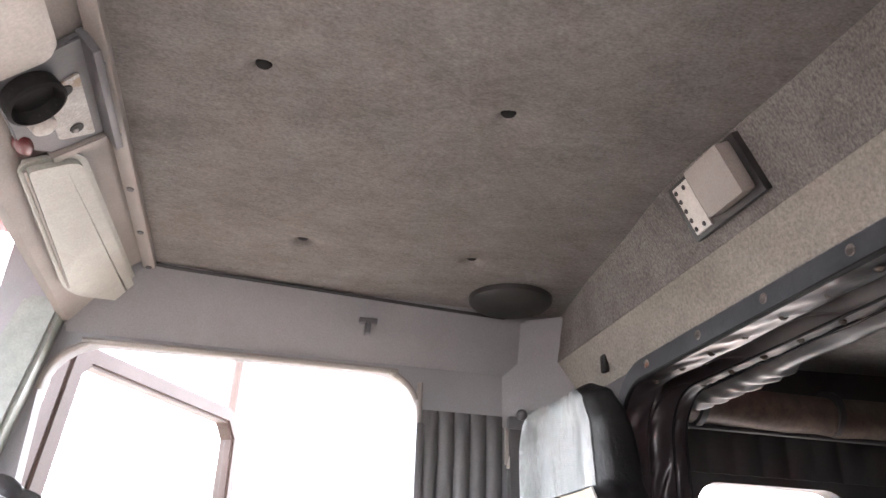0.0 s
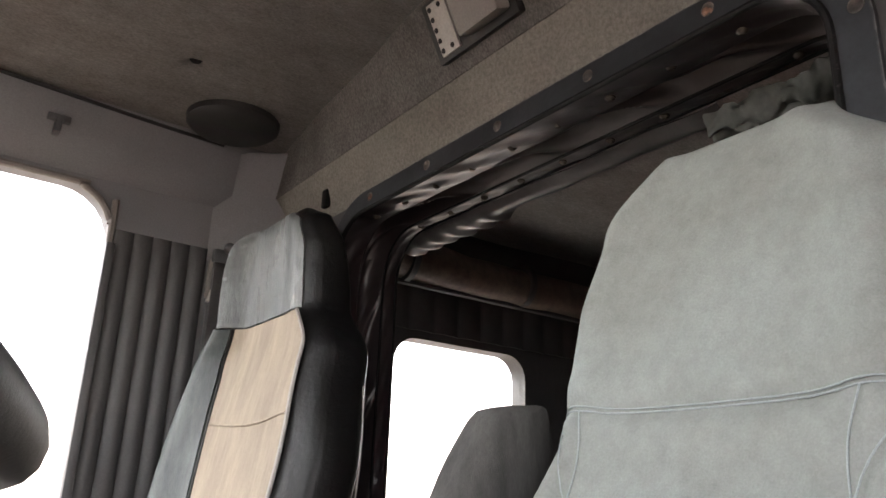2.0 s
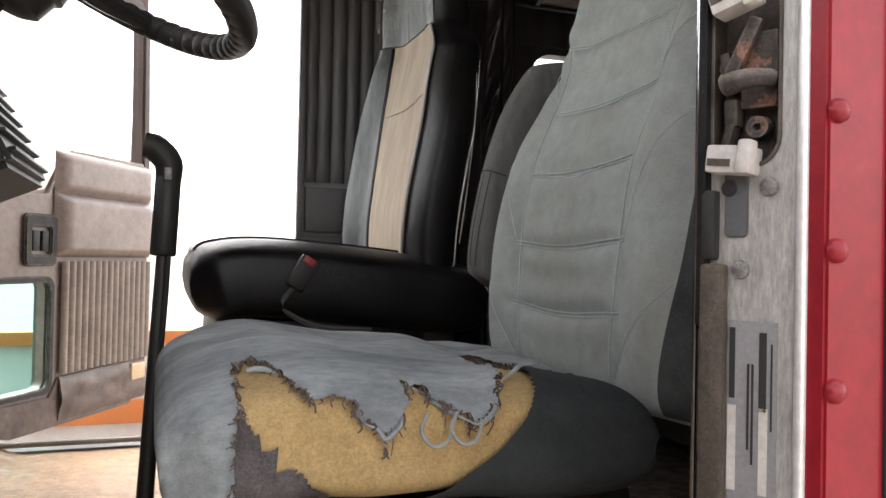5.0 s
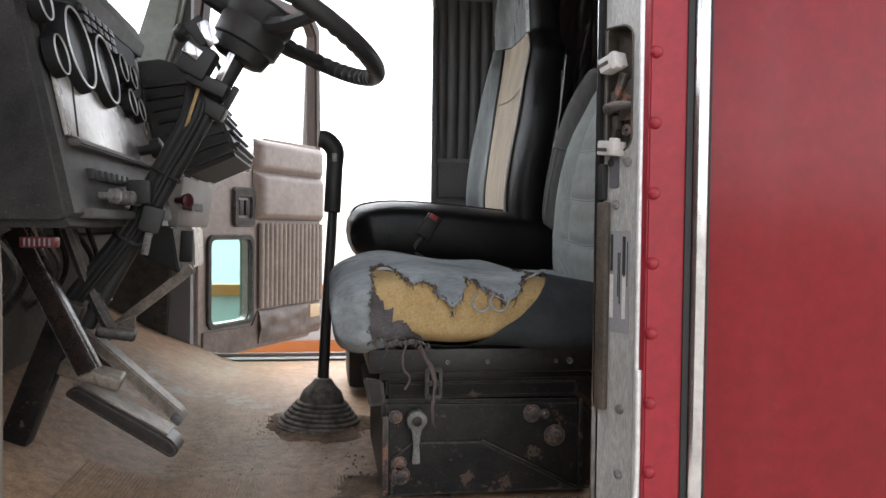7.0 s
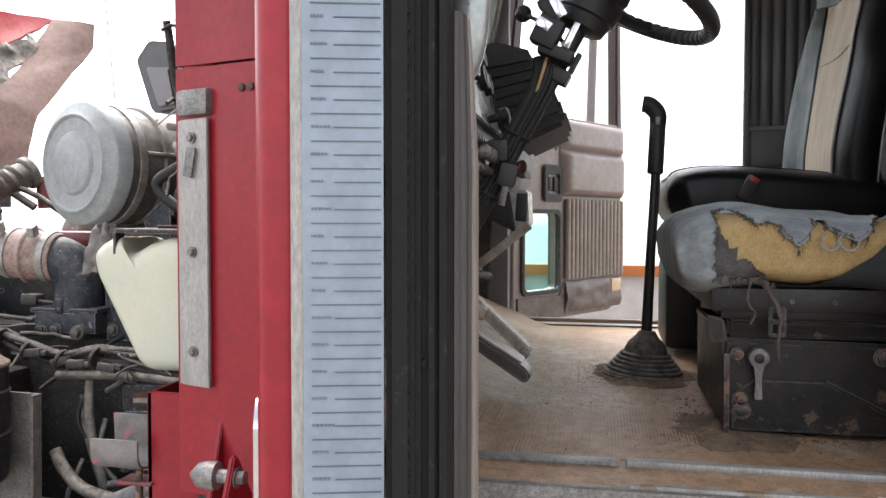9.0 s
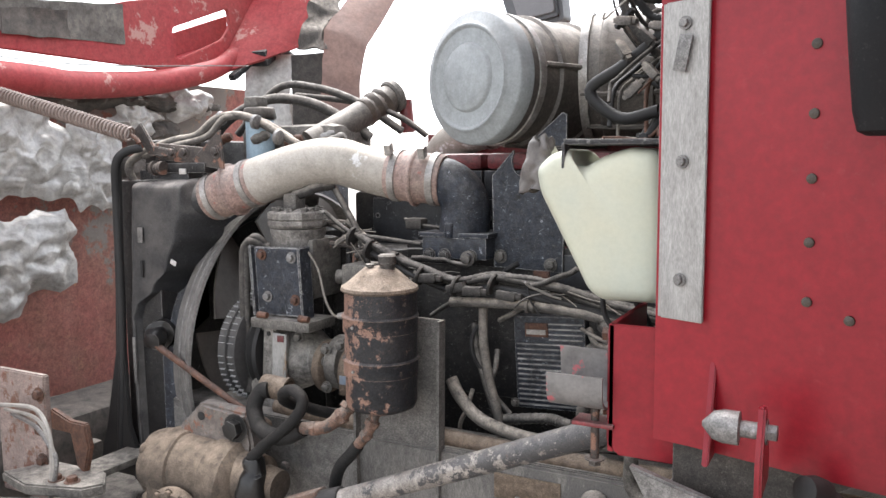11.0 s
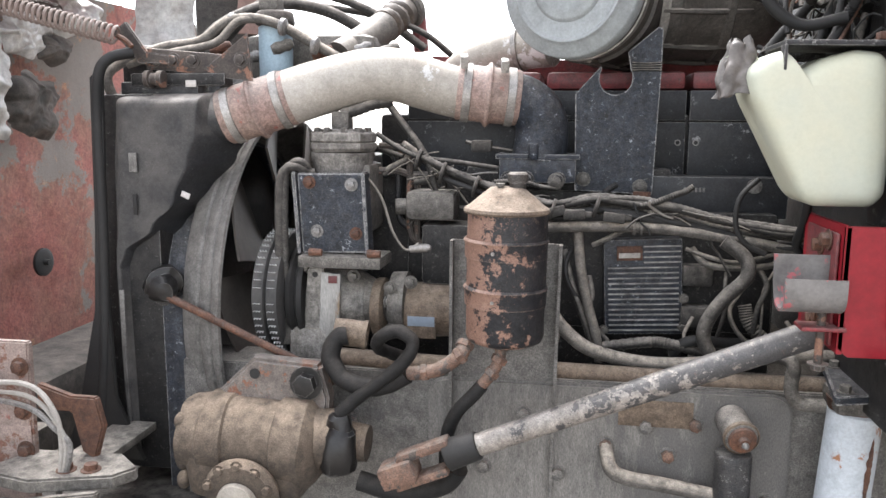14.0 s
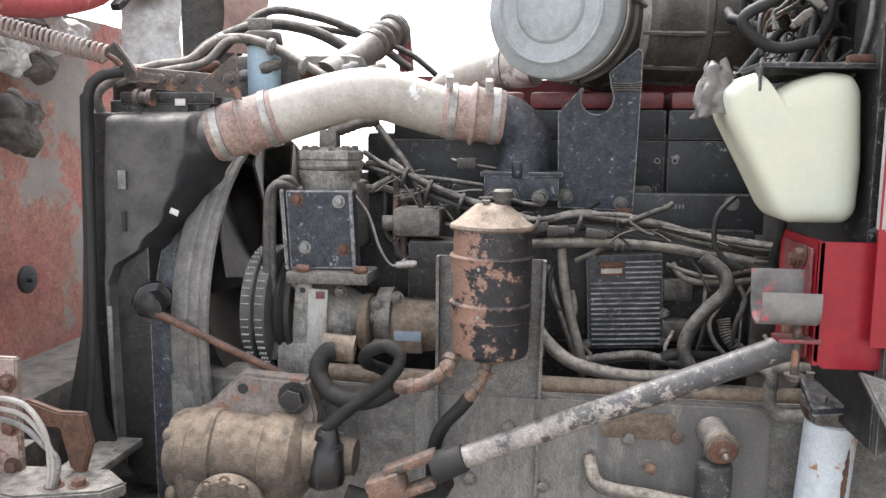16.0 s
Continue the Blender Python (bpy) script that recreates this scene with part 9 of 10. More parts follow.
prism(bm, [(-1.86, 1.755), (-1.3, 1.735), (-0.88, 1.76), (-0.88, 1.5), (-1.86, 1.5)], "y", 1.20, 1.24)
solid("fender_rail", bm, M_RED_D, "dull red rail on the far side of the engine", "rail")

# air compressor on its bracket
cp = thing("air_compressor", (-1.98, 0.68, 1.25), "dusty air compressor with finned head", "compressor")
part("body", box(B(), (-1.985, 0.71, 1.375), (0.15, 0.14, 0.17), bevel=0.02), M_CAST, cp)
part("crankcase", lathe(B(), (-1.99, 0.68, 1.40), (0, 0, 1), [(0, 0.07), (0.06, 0.072), (0.075, 0.078), (0.085, 0.078)], 28), M_CASTL, cp)
part("head", lathe(B(), (-1.99, 0.68, 1.487), (0, 0, 1), [(0, 0.078), (0.008, 0.084), (0.020, 0.084), (0.022, 0.079), (0.026, 0.084), (0.042, 0.084), (0.047, 0.078), (0.048, 0.05), (0.054, 0.045)], 8), M_CASTL, cp, sharp=25)
for k in range(8):
    a = 2 * math.pi * (k + 0.5) / 8
    part("head_rib", box(B(), (-1.99 + 0.045 * math.cos(a), 0.68 + 0.045 * math.sin(a), 1.537), (0.05, 0.007, 0.008), rot=(0, 0, math.degrees(a)), bevel=0.002), M_CASTL, cp)
for k in range(10):
    a = 2 * math.pi * k / 10
    part("bolt", bolt(B(), (-1.99 + 0.064 * math.cos(a), 0.68 + 0.064 * math.sin(a), 1.532), (0, 0, 1), 0.008, 0.009), M_CAST, cp)
part("outlet", box(B(), (-1.985, 0.66, 1.56), (0.045, 0.045, 0.045), bevel=0.008), M_CAST, cp)
bm = B()
tube(bm, [(-1.985, 0.66, 1.575), (-1.95, 0.66, 1.585), (-1.91, 0.675, 1.60), (-1.875, 0.70, 1.605)], 0.013, 10, ribs=0.002)
part("outlet_hose", bm, M_RUBBER_D, cp)
bm = B()
prism(bm, [(-2.078, 1.438), (-1.918, 1.440), (-1.908, 1.252), (-2.068, 1.248)], "y", 0.592, 0.60, bevel=0.003)
part("front_plate", bm, M_PLATE, cp, "scratched black front plate")
for a_, b_ in ((-2.088, -2.076), (-1.920, -1.910)):
    part("side_flange", prism(B(), [(a_, 1.442), (b_, 1.247), (b_ + 0.008, 1.247), (a_ + 0.009, 1.442)], "y", 0.578, 0.63, bevel=0.003), M_PLATE, cp)
for x, z, mt in ((-2.047, 1.417, M_RUST), (-1.945, 1.413, M_STEEL), (-2.03, 1.302, M_STEEL), (-1.935, 1.298, M_RUST)):
    part("plate_bolt", bolt(B(), (x, 0.59, z), (0, -1, 0), 0.0105, 0.010), mt, cp)
part("shelf", box(B(), (-1.97, 0.62, 1.232), (0.20, 0.12, 0.028), bevel=0.005), M_CAST, cp)
for x in (-2.04, -1.90):
    part("shelf_bolt", cyl(B(), (x, 0.56, 1.256), (x + 0.03, 0.56, 1.256), 0.01, 0.008, 8), M_RUST, cp)
for k in range(2):
    bm = B()
    o = 0.012 * k
    tube(bm, [(-2.122 + o, 0.60, 1.02), (-2.127 + o, 0.60, 1.2), (-2.122 + o, 0.60, 1.40 + o), (-2.105 + o, 0.60, 1.445 + o), (-2.08 + o, 0.60, 1.452 + o), (-2.05, 0.62, 1.435)], 0.013 - 0.004 * k, 10)
    part("side_hose", bm, M_RUBBER_D, cp)
bm = B()
tube(bm, [(-1.915, 0.62, 1.43), (-1.88, 0.62, 1.38), (-1.85, 0.61, 1.30), (-1.82, 0.61, 1.26), (-1.79, 0.62, 1.275)], 0.0035, 6)
part("thin_line", bm, M_HOSE_G, cp)
for k in range(2):
    bm = B()
    tube(bm, [(-1.91, 0.72, 1.50 - 0.06 * k), (-1.86 + 0.01 * k, 0.73, 1.495 - 0.06 * k), (-1.835 + 0.02 * k, 0.73, 1.45 - 0.05 * k), (-1.835 + 0.02 * k, 0.73, 1.30), (-1.81, 0.73, 1.26), (-1.76, 0.75, 1.255)], 0.0085, 8)
    part("steel_line", bm, M_BRACKET, cp)
part("line_union", lathe(B(), (-1.81, 0.61, 1.262), (1, 0, 0.1), [(0, 0.008), (0.02, 0.01), (0.04, 0.01), (0.05, 0.006)], 12), M_CLAMP, cp)

# pump with belt pulley
pu = thing("steering_pump", (-2.0, 0.7, 1.0), "cast pump with belt pulley and drive coupling", "pump")
part("pulley", lathe(B(), (-2.185, 0.70, 1.13), (1, 0, 0), [(0, 0.14), (0.004, 0.155), (0.03, 0.155), (0.034, 0.145), (0.04, 0.155), (0.065, 0.155), (0.07, 0.14), (0.072, 0.05)], 56), M_BELT, pu, "grooved belt pulley")
bm = B()
for r in range(2):
    for k in range(52):
        if k % 13 == 12:
            continue
        a = 2 * math.pi * k / 52
        for dx, da, w, h in ((-0.007, 0, 0.003, 0.011), (0.0, 0, 0.003, 0.011), (0.007, 0, 0.003, 0.011), (0, 0.0, 0.012, 0.002)):
            c = V(-2.168 + 0.034 * r + dx, 0.70 + 0.1562 * math.cos(a + da), 1.13 + 0.1562 * math.sin(a + da))
            box(bm, c, (w, 0.0012, h), rot=(math.degrees(a + da) - 90, 0, 0))
tagged(part("belt_rib", bm, M_BELTP, pu, "pale worn belt ribs"), kind="stuff")
part("second_pulley", lathe(B(), (-2.11, 0.70, 1.13), (1, 0, 0), [(0, 0.05), (0.0, 0.125), (0.012, 0.13), (0.02, 0.118), (0.03, 0.13), (0.04, 0.125), (0.04, 0.06)], 48), M_RUBBER, pu)
part("housing", lathe(B(), (-2.09, 0.70, 1.115), (1, 0, 0), [(0, 0.05), (0.0, 0.085), (0.05, 0.10), (0.06, 0.105), (0.11, 0.09), (0.16, 0.06), (0.17, 0.055)], 28), M_CASTL, pu)
part("bright_bracket", box(B(), (-2.005, 0.602, 1.115), (0.05, 0.012, 0.17), rot=(0, 3, 0), bevel=0.005), M_ALU, pu, "bright steel strap")
# small red square in place of the strap's pink reflection
part("pink_reflection", box(B(), (-1.995, 0.594, 1.185), (0.022, 0.003, 0.018), bevel=0.001), M_REDPL_D, pu)
part("coupling", lathe(B(), (-1.93, 0.69, 1.115), (1, 0, 0), [(0, 0.06), (0.03, 0.05), (0.06, 0.048), (0.062, 0.075), (0.10, 0.078), (0.105, 0.05), (0.15, 0.048)], 26), M_CAST, pu)
part("second_housing", lathe(B(), (-1.845, 0.69, 1.10), (1, 0, 0), [(0, 0.052), (0.004, 0.064), (0.012, 0.067), (0.10, 0.067), (0.16, 0.06)], 28), M_TANMET, pu)
part("flange_disc", lathe(B(), (-1.915, 0.69, 1.10), (1, 0, 0), [(0, 0.05), (0.002, 0.070), (0.008, 0.074), (0.026, 0.074), (0.032, 0.066)], 30), M_TANMET, pu, "tan flange disc")
part("stub_bolt", bolt(B(), (-1.872, 0.632, 1.128), (1, -0.4, 0), 0.010, 0.016), M_CLAMP, pu)
bm = B()
prism(bm, [(-2.06, 1.21), (-2.02, 1.215), (-2.015, 1.12), (-2.03, 0.985), (-2.07, 0.975), (-2.075, 1.03)], "y", 0.60, 0.625, bevel=0.004)
part("ear", bm, M_CASTL, pu, "pale cast mounting ear")
part("ear_hole", lathe(B(), (-2.04, 0.599, 1.195), (0, -1, 0), [(0, 0.007), (0.0012, 0.007)], 14), M_RUBBER, pu)
part("maker_plate", box(B(), (-1.785, 0.622, 1.072), (0.072, 0.003, 0.058), bevel=0.001), M_TANMET, pu, "tan maker plate")
part("maker_bar", box(B(), (-1.785, 0.6195, 1.085), (0.066, 0.003, 0.024), bevel=0.001), M_DECAL, pu, "blue printed bar")
for x, z in ((-2.07, 1.21), (-2.02, 1.01), (-1.95, 1.19), (-1.86, 1.165), (-1.86, 1.06), (-1.81, 1.18)):
    part("bolt", bolt(B(), (x, 0.62, z), (0, -1, 0), 0.011, 0.012), M_CAST, pu)
part("drop_lug", box(B(), (-2.06, 0.63, 1.02), (0.10, 0.08, 0.09), bevel=0.02), M_CASTL, pu)
part("elbow_cup", lathe(B(), (-1.955, 0.475, 1.092), (1, 0.12, -0.12), [(0.0, 0.021), (0.0, 0.029), (0.03, 0.031), (0.062, 0.030), (0.066, 0.033), (0.074, 0.033), (0.074, 0.027), (0.03, 0.024)], 24, caps=False), M_TANMET, pu, "open tan pipe end")

# oil reservoir canister
cn = thing("oil_reservoir", (-1.57, 0.42, 1.08), "rusty black oil reservoir canister with domed lid", "canister")
cc = V(-1.57, 0.44, 1.095)
prof = [(0, 0.06), (0.008, 0.078), (0.02, 0.083), (0.11, 0.083), (0.12, 0.084), (0.20, 0.084), (0.28, 0.0835)]
part("can", lathe(B(), cc, (0.01, 0, 1), prof, 44), M_RUSTY, cn, sharp=60)
for z in (0.085, 0.185):
    bm = B()
    lathe(bm, cc + V(0, 0, z), (0.01, 0, 1), [(0, 0.0835), (0.001, 0.0865), (0.03, 0.0865), (0.036, 0.0895), (0.040, 0.0865), (0.041, 0.0835)], 44, caps=False)
    b_ = part("band", bm, M_RUSTY, cn, "rusted steel band")
    part("band_rivet", lathe(B(), cc + V(-0.02, -0.085, z + 0.018), (0, -1, 0), [(0, 0.004), (0.003, 0.003)], 10), M_CLAMP, b_)
part("lid", lathe(B(), cc + V(0, 0, 0.278), (0.01, 0, 1), [(0, 0.088), (0.004, 0.090), (0.010, 0.088), (0.016, 0.078), (0.04, 0.05), (0.052, 0.035), (0.055, 0.0)], 44), M_TANMET, cn, "dusty tan domed lid")
part("filler_cap", lathe(B(), cc + V(0.022, 0, 0.32), (0, 0, 1), [(0, 0.017), (0.02, 0.017), (0.022, 0.021), (0.038, 0.021), (0.042, 0.017)], 20), M_DUSTY, cn)
part("vent", lathe(B(), cc + V(-0.012, -0.02, 0.325), (0, 0, 1), [(0, 0.006), (0.008, 0.006), (0.009, 0.010), (0.015, 0.010)], 12), M_CAST, cn)
bm = B()
prism(bm, [(-1.695, 1.30), (-1.455, 1.295), (-1.465, 0.70), (-1.70, 0.70)], "y", 0.532, 0.54, bevel=0.001)
prism(bm, [(-1.70, 1.30), (-1.693, 1.30), (-1.693, 0.70), (-1.70, 0.70)], "y", 0.51, 0.54)
prism(bm, [(-1.46, 1.295), (-1.453, 1.295), (-1.463, 0.70), (-1.47, 0.70)], "y", 0.51, 0.54)
part("mounting_plate", bm, M_RAIL, cn, "grey dusty mounting plate")
for k, pts in enumerate(([(-1.652, 0.42, 1.09), (-1.66, 0.405, 1.072), (-1.70, 0.40, 1.042), (-1.735, 0.40, 1.032), (-1.772, 0.40, 1.026)], [(-1.575, 0.42, 1.09), (-1.578, 0.41, 1.065), (-1.592, 0.405, 1.036), (-1.615, 0.40, 1.008)])):
    bm = B()
    tube(bm, pts, 0.0155 - 0.003 * k, 12)
    part("outlet_pipe", bm, M_RUSTPIPE, cn, "rusty outlet pipe")
    for q, rr_ in ((0, 0.0205), (1, 0.021), (len(pts) - 2, 0.0195)):
        bm = B()
        d_ = (Vector(pts[q + 1]) - Vector(pts[q])).normalized()
        lathe(bm, Vector(pts[q]) - d_ * 0.008, d_, [(0, rr_ * 0.8 - 0.002 * k), (0.002, rr_ - 0.003 * k), (0.014, rr_ - 0.003 * k), (0.016, rr_ * 0.8 - 0.002 * k)], 6)
        part("hose_nut", bm, M_RUSTPIPE, cn, "rusty hexagon nut", sharp=25)
bm = B()
tube(bm, [(-1.774, 0.40, 1.025), (-1.805, 0.40, 1.006), (-1.845, 0.40, 0.993), (-1.885, 0.405, 0.992), (-1.922, 0.415, 1.004), (-1.950, 0.43, 1.035), (-1.952, 0.44, 1.062), (-1.940, 0.45, 1.084), (-1.92, 0.455, 1.088)], 0.021, 14)
rough_up(bm, 0.002, 40)
solid("return_hose", bm, M_HOSE_B, "black rubber return hose looping to the pump", "hose", "engine hoses")
bm = B()
tube(bm, [(-1.80, 0.56, 1.01), (-1.835, 0.50, 1.04), (-1.846, 0.43, 1.075), (-1.828, 0.40, 1.106), (-1.788, 0.39, 1.121), (-1.758, 0.385, 1.10), (-1.775, 0.38, 1.06), (-1.83, 0.38, 1.010), (-1.875, 0.38, 0.975), (-1.918, 0.38, 0.935)], 0.0145, 14)
rough_up(bm, 0.002, 50)
solid("pressure_hose", bm, M_HOSE_B, "black rubber pressure hose in a tight loop", "hose", "engine hoses")
bm = B()
tube(bm, [(-1.612, 0.40, 1.010), (-1.632, 0.40, 0.985), (-1.662, 0.40, 0.952), (-1.682, 0.405, 0.91), (-1.69, 0.41, 0.86), (-1.69, 0.41, 0.78)], 0.015, 12)
solid("drain_hose", bm, M_HOSE_B, "black drain hose below the canister", "hose", "engine hoses")

# control module
em = thing("engine_control_module", (-1.26, 0.73, 1.05), "black finned engine control module with worn label", "control module")
bm = B()
box(bm, (0, 0, 0), (0.185, 0.05, 0.235), bevel=0.006)
bm.transform(pose(-1.26, 0.75, 1.168, 0, -3, 0))
part("case", bm, M_PLATE, em)
for k in range(17):
    z = -0.105 + 0.0128 * k
    w = 0.165 if k < 13 else 0.085
    bm = box(B(), (0.0 if k < 13 else 0.045, -0.027, z), (w, 0.012, 0.0028))
    bm.transform(pose(-1.26, 0.75, 1.168, 0, -3, 0))
    part("fin", bm, M_FIN, em, "worn pale fin edge")
part("label_plate", box(B(), (-1.295, 0.722, 1.25), (0.06, 0.004, 0.035), rot=(0, -3, 0), bevel=0.001), M_RUST, em)
part("label_bar", box(B(), (-1.295, 0.719, 1.245), (0.05, 0.002, 0.012), rot=(0, -3, 0)), M_CLAMP, em)
for z in (1.20, 1.10):
    part("connector", box(B(), (-1.135, 0.74, z), (0.07, 0.05, 0.05), bevel=0.008), M_RUBBER_D, em)
for x, z in ((-1.165, 1.145), (-1.165, 1.075), (-1.35, 1.06)):
    part("bolt", bolt(B(), (x, 0.72, z), (0, -1, 0), 0.008, 0.008), M_CAST, em)

# frame rail
fr = thing("frame_rail", (-1.4, 0.55, 0.62), "dusty grey truck frame rail with bolts", "frame rail")
bm = B()
prism(bm, [(0.54, 0.985), (0.66, 0.99), (0.66, 0.978), (0.555, 0.972), (0.552, 0.62), (0.66, 0.61), (0.66, 0.60), (0.54, 0.60)], "x", -2.36, -0.3, bevel=0.003)
part("channel", bm, M_RAIL, fr)
for x, z in ((-1.93, 0.86), (-1.90, 0.93), (-1.53, 0.905), (-1.26, 0.895), (-1.21, 0.83), (-1.155, 0.905), (-1.345, 0.845), (-1.45, 0.77), (-1.62, 0.775), (-1.06, 0.78), (-1.0, 0.74), (-1.15, 0.745)):
    part("bolt", bolt(B(), (x, 0.526, z), (0, -1, 0), 0.014, 0.014), M_RUSTPIPE if x in (-1.21, -1.155, -1.345) else M_RAIL, fr)
    part("washer", lathe(B(), (x, 0.5265, z), (0, -1, 0), [(0, 0.02), (0.003, 0.0195), (0.0035, 0.012)], 20), M_RAIL, fr)
bm = B()
prism(bm, round_poly([(-1.75, 0.60), (-0.952, 0.60), (-0.952, 0.982), (-1.75, 0.982)], 0.05), "y", 0.524, 0.539, bevel=0.006)
part("side_plate", bm, M_SIDE, fr, "dusty grey side plate with a rounded corner")
part("label_patch", box(B(), (-1.24, 0.538 - 0.016, 0.925), (0.16, 0.003, 0.06), bevel=0.001), M_TANMET, fr, "faded tan sticker")
bm = B()
tube(bm, [(-2.0, 0.58, 1.0), (-1.75, 0.56, 1.0), (-1.45, 0.57, 0.995), (-1.1, 0.57, 0.99), (-0.7, 0.58, 0.99)], 0.022, 12)
solid("air_pipe", bm, M_TANMET, "dusty tan pipe lying on the frame rail", "pipe")
part("rail_far", box(B(), (-1.65, 1.40, 0.835), (2.7, 0.10, 0.30), bevel=0.006), M_RAIL, fr)

# steering gear box
sg = thing("steering_gear", (-2.1, 0.40, 0.70), "dust-caked cast steering gear box", "steering gear")
bm = B()
lathe(bm, (-2.285, 0.42, 0.855), (1, 0, -0.03), [(0, 0.07), (0.006, 0.088), (0.05, 0.092), (0.055, 0.098), (0.11, 0.10), (0.115, 0.094), (0.22, 0.094), (0.225, 0.102), (0.29, 0.102), (0.30, 0.09), (0.315, 0.07)], 40)
box(bm, (-2.13, 0.42, 0.80), (0.27, 0.18, 0.14), bevel=0.04, seg=3)
rough_up(bm, 0.006, 16)
lathe(bm, (-1.985, 0.42, 0.86), (1, 0, -0.05), [(0, 0.07), (0.06, 0.065), (0.07, 0.045), (0.12, 0.04)], 24)
part("body", bm, M_GEAR, sg)
bm = B()
prism(bm, [(-2.22, 0.95), (-2.13, 1.035), (-1.975, 1.025), (-1.955, 0.95), (-1.96, 0.90)], "y", 0.42, 0.47, bevel=0.008)
part("mount", bm, M_MOUNT, sg, "pale rusted mounting plate")
part("big_bolt", bolt(B(), (-2.005, 0.418, 0.985), (0, -1, 0), 0.026, 0.022), M_BIGBOLT, sg)
part("washer", lathe(B(), (-2.005, 0.4195, 0.985), (0, -1, 0), [(0, 0.036), (0.003, 0.035), (0.0035, 0.02)], 24), M_BIGBOLT, sg)
part("hole", lathe(B(), (-2.125, 0.4185, 1.0), (0, -1, 0), [(0, 0.012), (0.001, 0.012)], 16), M_RUBBER, sg)
part("end_cover", lathe(B(), (-2.12, 0.33, 0.765), (0, -1, -0.15), [(0, 0.08), (0.015, 0.085), (0.03, 0.075), (0.035, 0.05)], 28), M_GEAR, sg)
part("cover_disc", lathe(B(), (-2.12, 0.293, 0.758), (0, -1, -0.15), [(0, 0.045), (0.012, 0.043), (0.016, 0.03)], 24), M_PIPE, sg)
for k in range(5):
    a = radians(20 + 35 * k)
    part("cover_bolt", bolt(B(), (-2.12 + 0.07 * math.cos(a), 0.295, 0.765 + 0.07 * math.sin(a)), (0, -1, 0), 0.009, 0.009), M_GEAR, sg)
for k in range(4):
    part("side_lug", ball(B(), (-2.275, 0.36, 0.90 - 0.045 * k), 0.022, (0.7, 0.8, 1)), M_GEAR, sg)
bm = B()
lathe(bm, (-1.925, 0.385, 0.80), (0.05, 0, 1), [(0, 0.03), (0.01, 0.04), (0.05, 0.044), (0.09, 0.036), (0.10, 0.028), (0.125, 0.026), (0.135, 0.02)], 18)
rough_up(bm, 0.010, 40)
part("grease_block", bm, M_BIGBOLT, sg, "grease-caked hose fitting")
# steering shaft with joint
sh = thing("steering_shaft", (-1.4, 0.34, 0.85), "scuffed black and silver steering shaft with universal joint", "shaft")
s0, s1 = V(-1.635, 0.335, 0.895), V(-0.93, 0.33, 1.195)
sm = s0.lerp(s1, 0.36)
part("slip_tube", cyl(B(), s0.lerp(s1, 0.02), s0.lerp(s1, 0.36), 0.0235, 0.0238, 20), M_SHAFT, sh, "bare pale lower shaft")
part("tube", cyl(B(), s0.lerp(s1, 0.34), s1, 0.0242, 0.027, 20), M_SHAFT, sh)
part("collar", cyl(B(), s0 - (s1 - s0) * 0.06, s0.lerp(s1, 0.035), 0.034, 0.030, 20, 0.004), M_RUBBER, sh)
bm = B()
for o in (-0.03, 0.03):
    box(bm, s0 - (s1 - s0) * 0.13 + V(0, 0, o), (0.12, 0.045, 0.02), rot=(0, -23, 0), bevel=0.008)
box(bm, s0 - (s1 - s0) * 0.2, (0.08, 0.07, 0.05), rot=(0, -23, 0), bevel=0.012)
part("joint", bm, M_RUSTPIPE, sh)
bm = B()
tube(bm, [(-1.655, 0.36, 0.84), (-1.69, 0.38, 0.79), (-1.78, 0.39, 0.76), (-1.88, 0.39, 0.78)], 0.022, 12)
solid("lower_hose", bm, M_HOSE_B, "thick black hose under the steering joint", "hose", "engine hoses")

# fuel filter and small drums at the rail
ff = thing("fuel_filter", (-0.87, 0.46, 0.6), "white chipped fuel filter under a bolted head", "filter")
part("can", lathe(B(), (-0.875, 0.46, 0.62), (0.06, 0, 1), [(0, 0.045), (0.01, 0.052), (0.36, 0.052), (0.366, 0.046)], 32), M_WCAN, ff)
def stain(u, v):
    """Ragged rust run following the can's front."""
    w = 0.30 * math.sin(math.pi * min(1.0, v + 0.05)) ** 0.7 * (1 + 0.5 * noise.noise(V(v * 9, 0, 3)))
    a = radians(-62) + w * (u - 0.5) * (1 + 0.4 * noise.noise(V(u * 3, v * 14, 1)))
    z = 0.80 + 0.15 * v
    return V(-0.875 + 0.06 * (z - 0.62) + 0.0528 * math.cos(a), 0.46 + 0.0528 * math.sin(a), z)
bm = B()
sheet(bm, stain, 12, 40)
part("rust_run", bm, M_RUST, ff, "rust run down the can")
bm = B()
prism(bm, round_poly([(-0.883, 0.585), (-0.75, 0.61), (-0.765, 0.41), (-0.928, 0.358)], 0.015), "z", 1.022, 1.042, bevel=0.003)
part("head", bm, M_PLATE, ff, "scuffed black filter head plate")
part("head_body", box(B(), (-0.84, 0.46, 1.005), (0.13, 0.11, 0.04), bevel=0.012), M_CAST, ff)
part("neck", cyl(B(), (-0.855, 0.46, 0.985), (-0.855, 0.46, 1.01), 0.05, 0.055, 24), M_RUST, ff)
for x, y in ((-0.90, 0.39), (-0.79, 0.43), (-0.868, 0.56), (-0.772, 0.575)):
    part("bolt", bolt(B(), (x, y, 1.042), (0, 0, 1), 0.011, 0.012), M_CAST, ff)
bm = B()
tube(bm, [(-0.92, 0.44, 0.995), (-0.965, 0.44, 0.995), (-0.985, 0.44, 1.02), (-0.985, 0.44, 1.06)], 0.014, 10)
part("fitting", bm, M_CAST, ff)
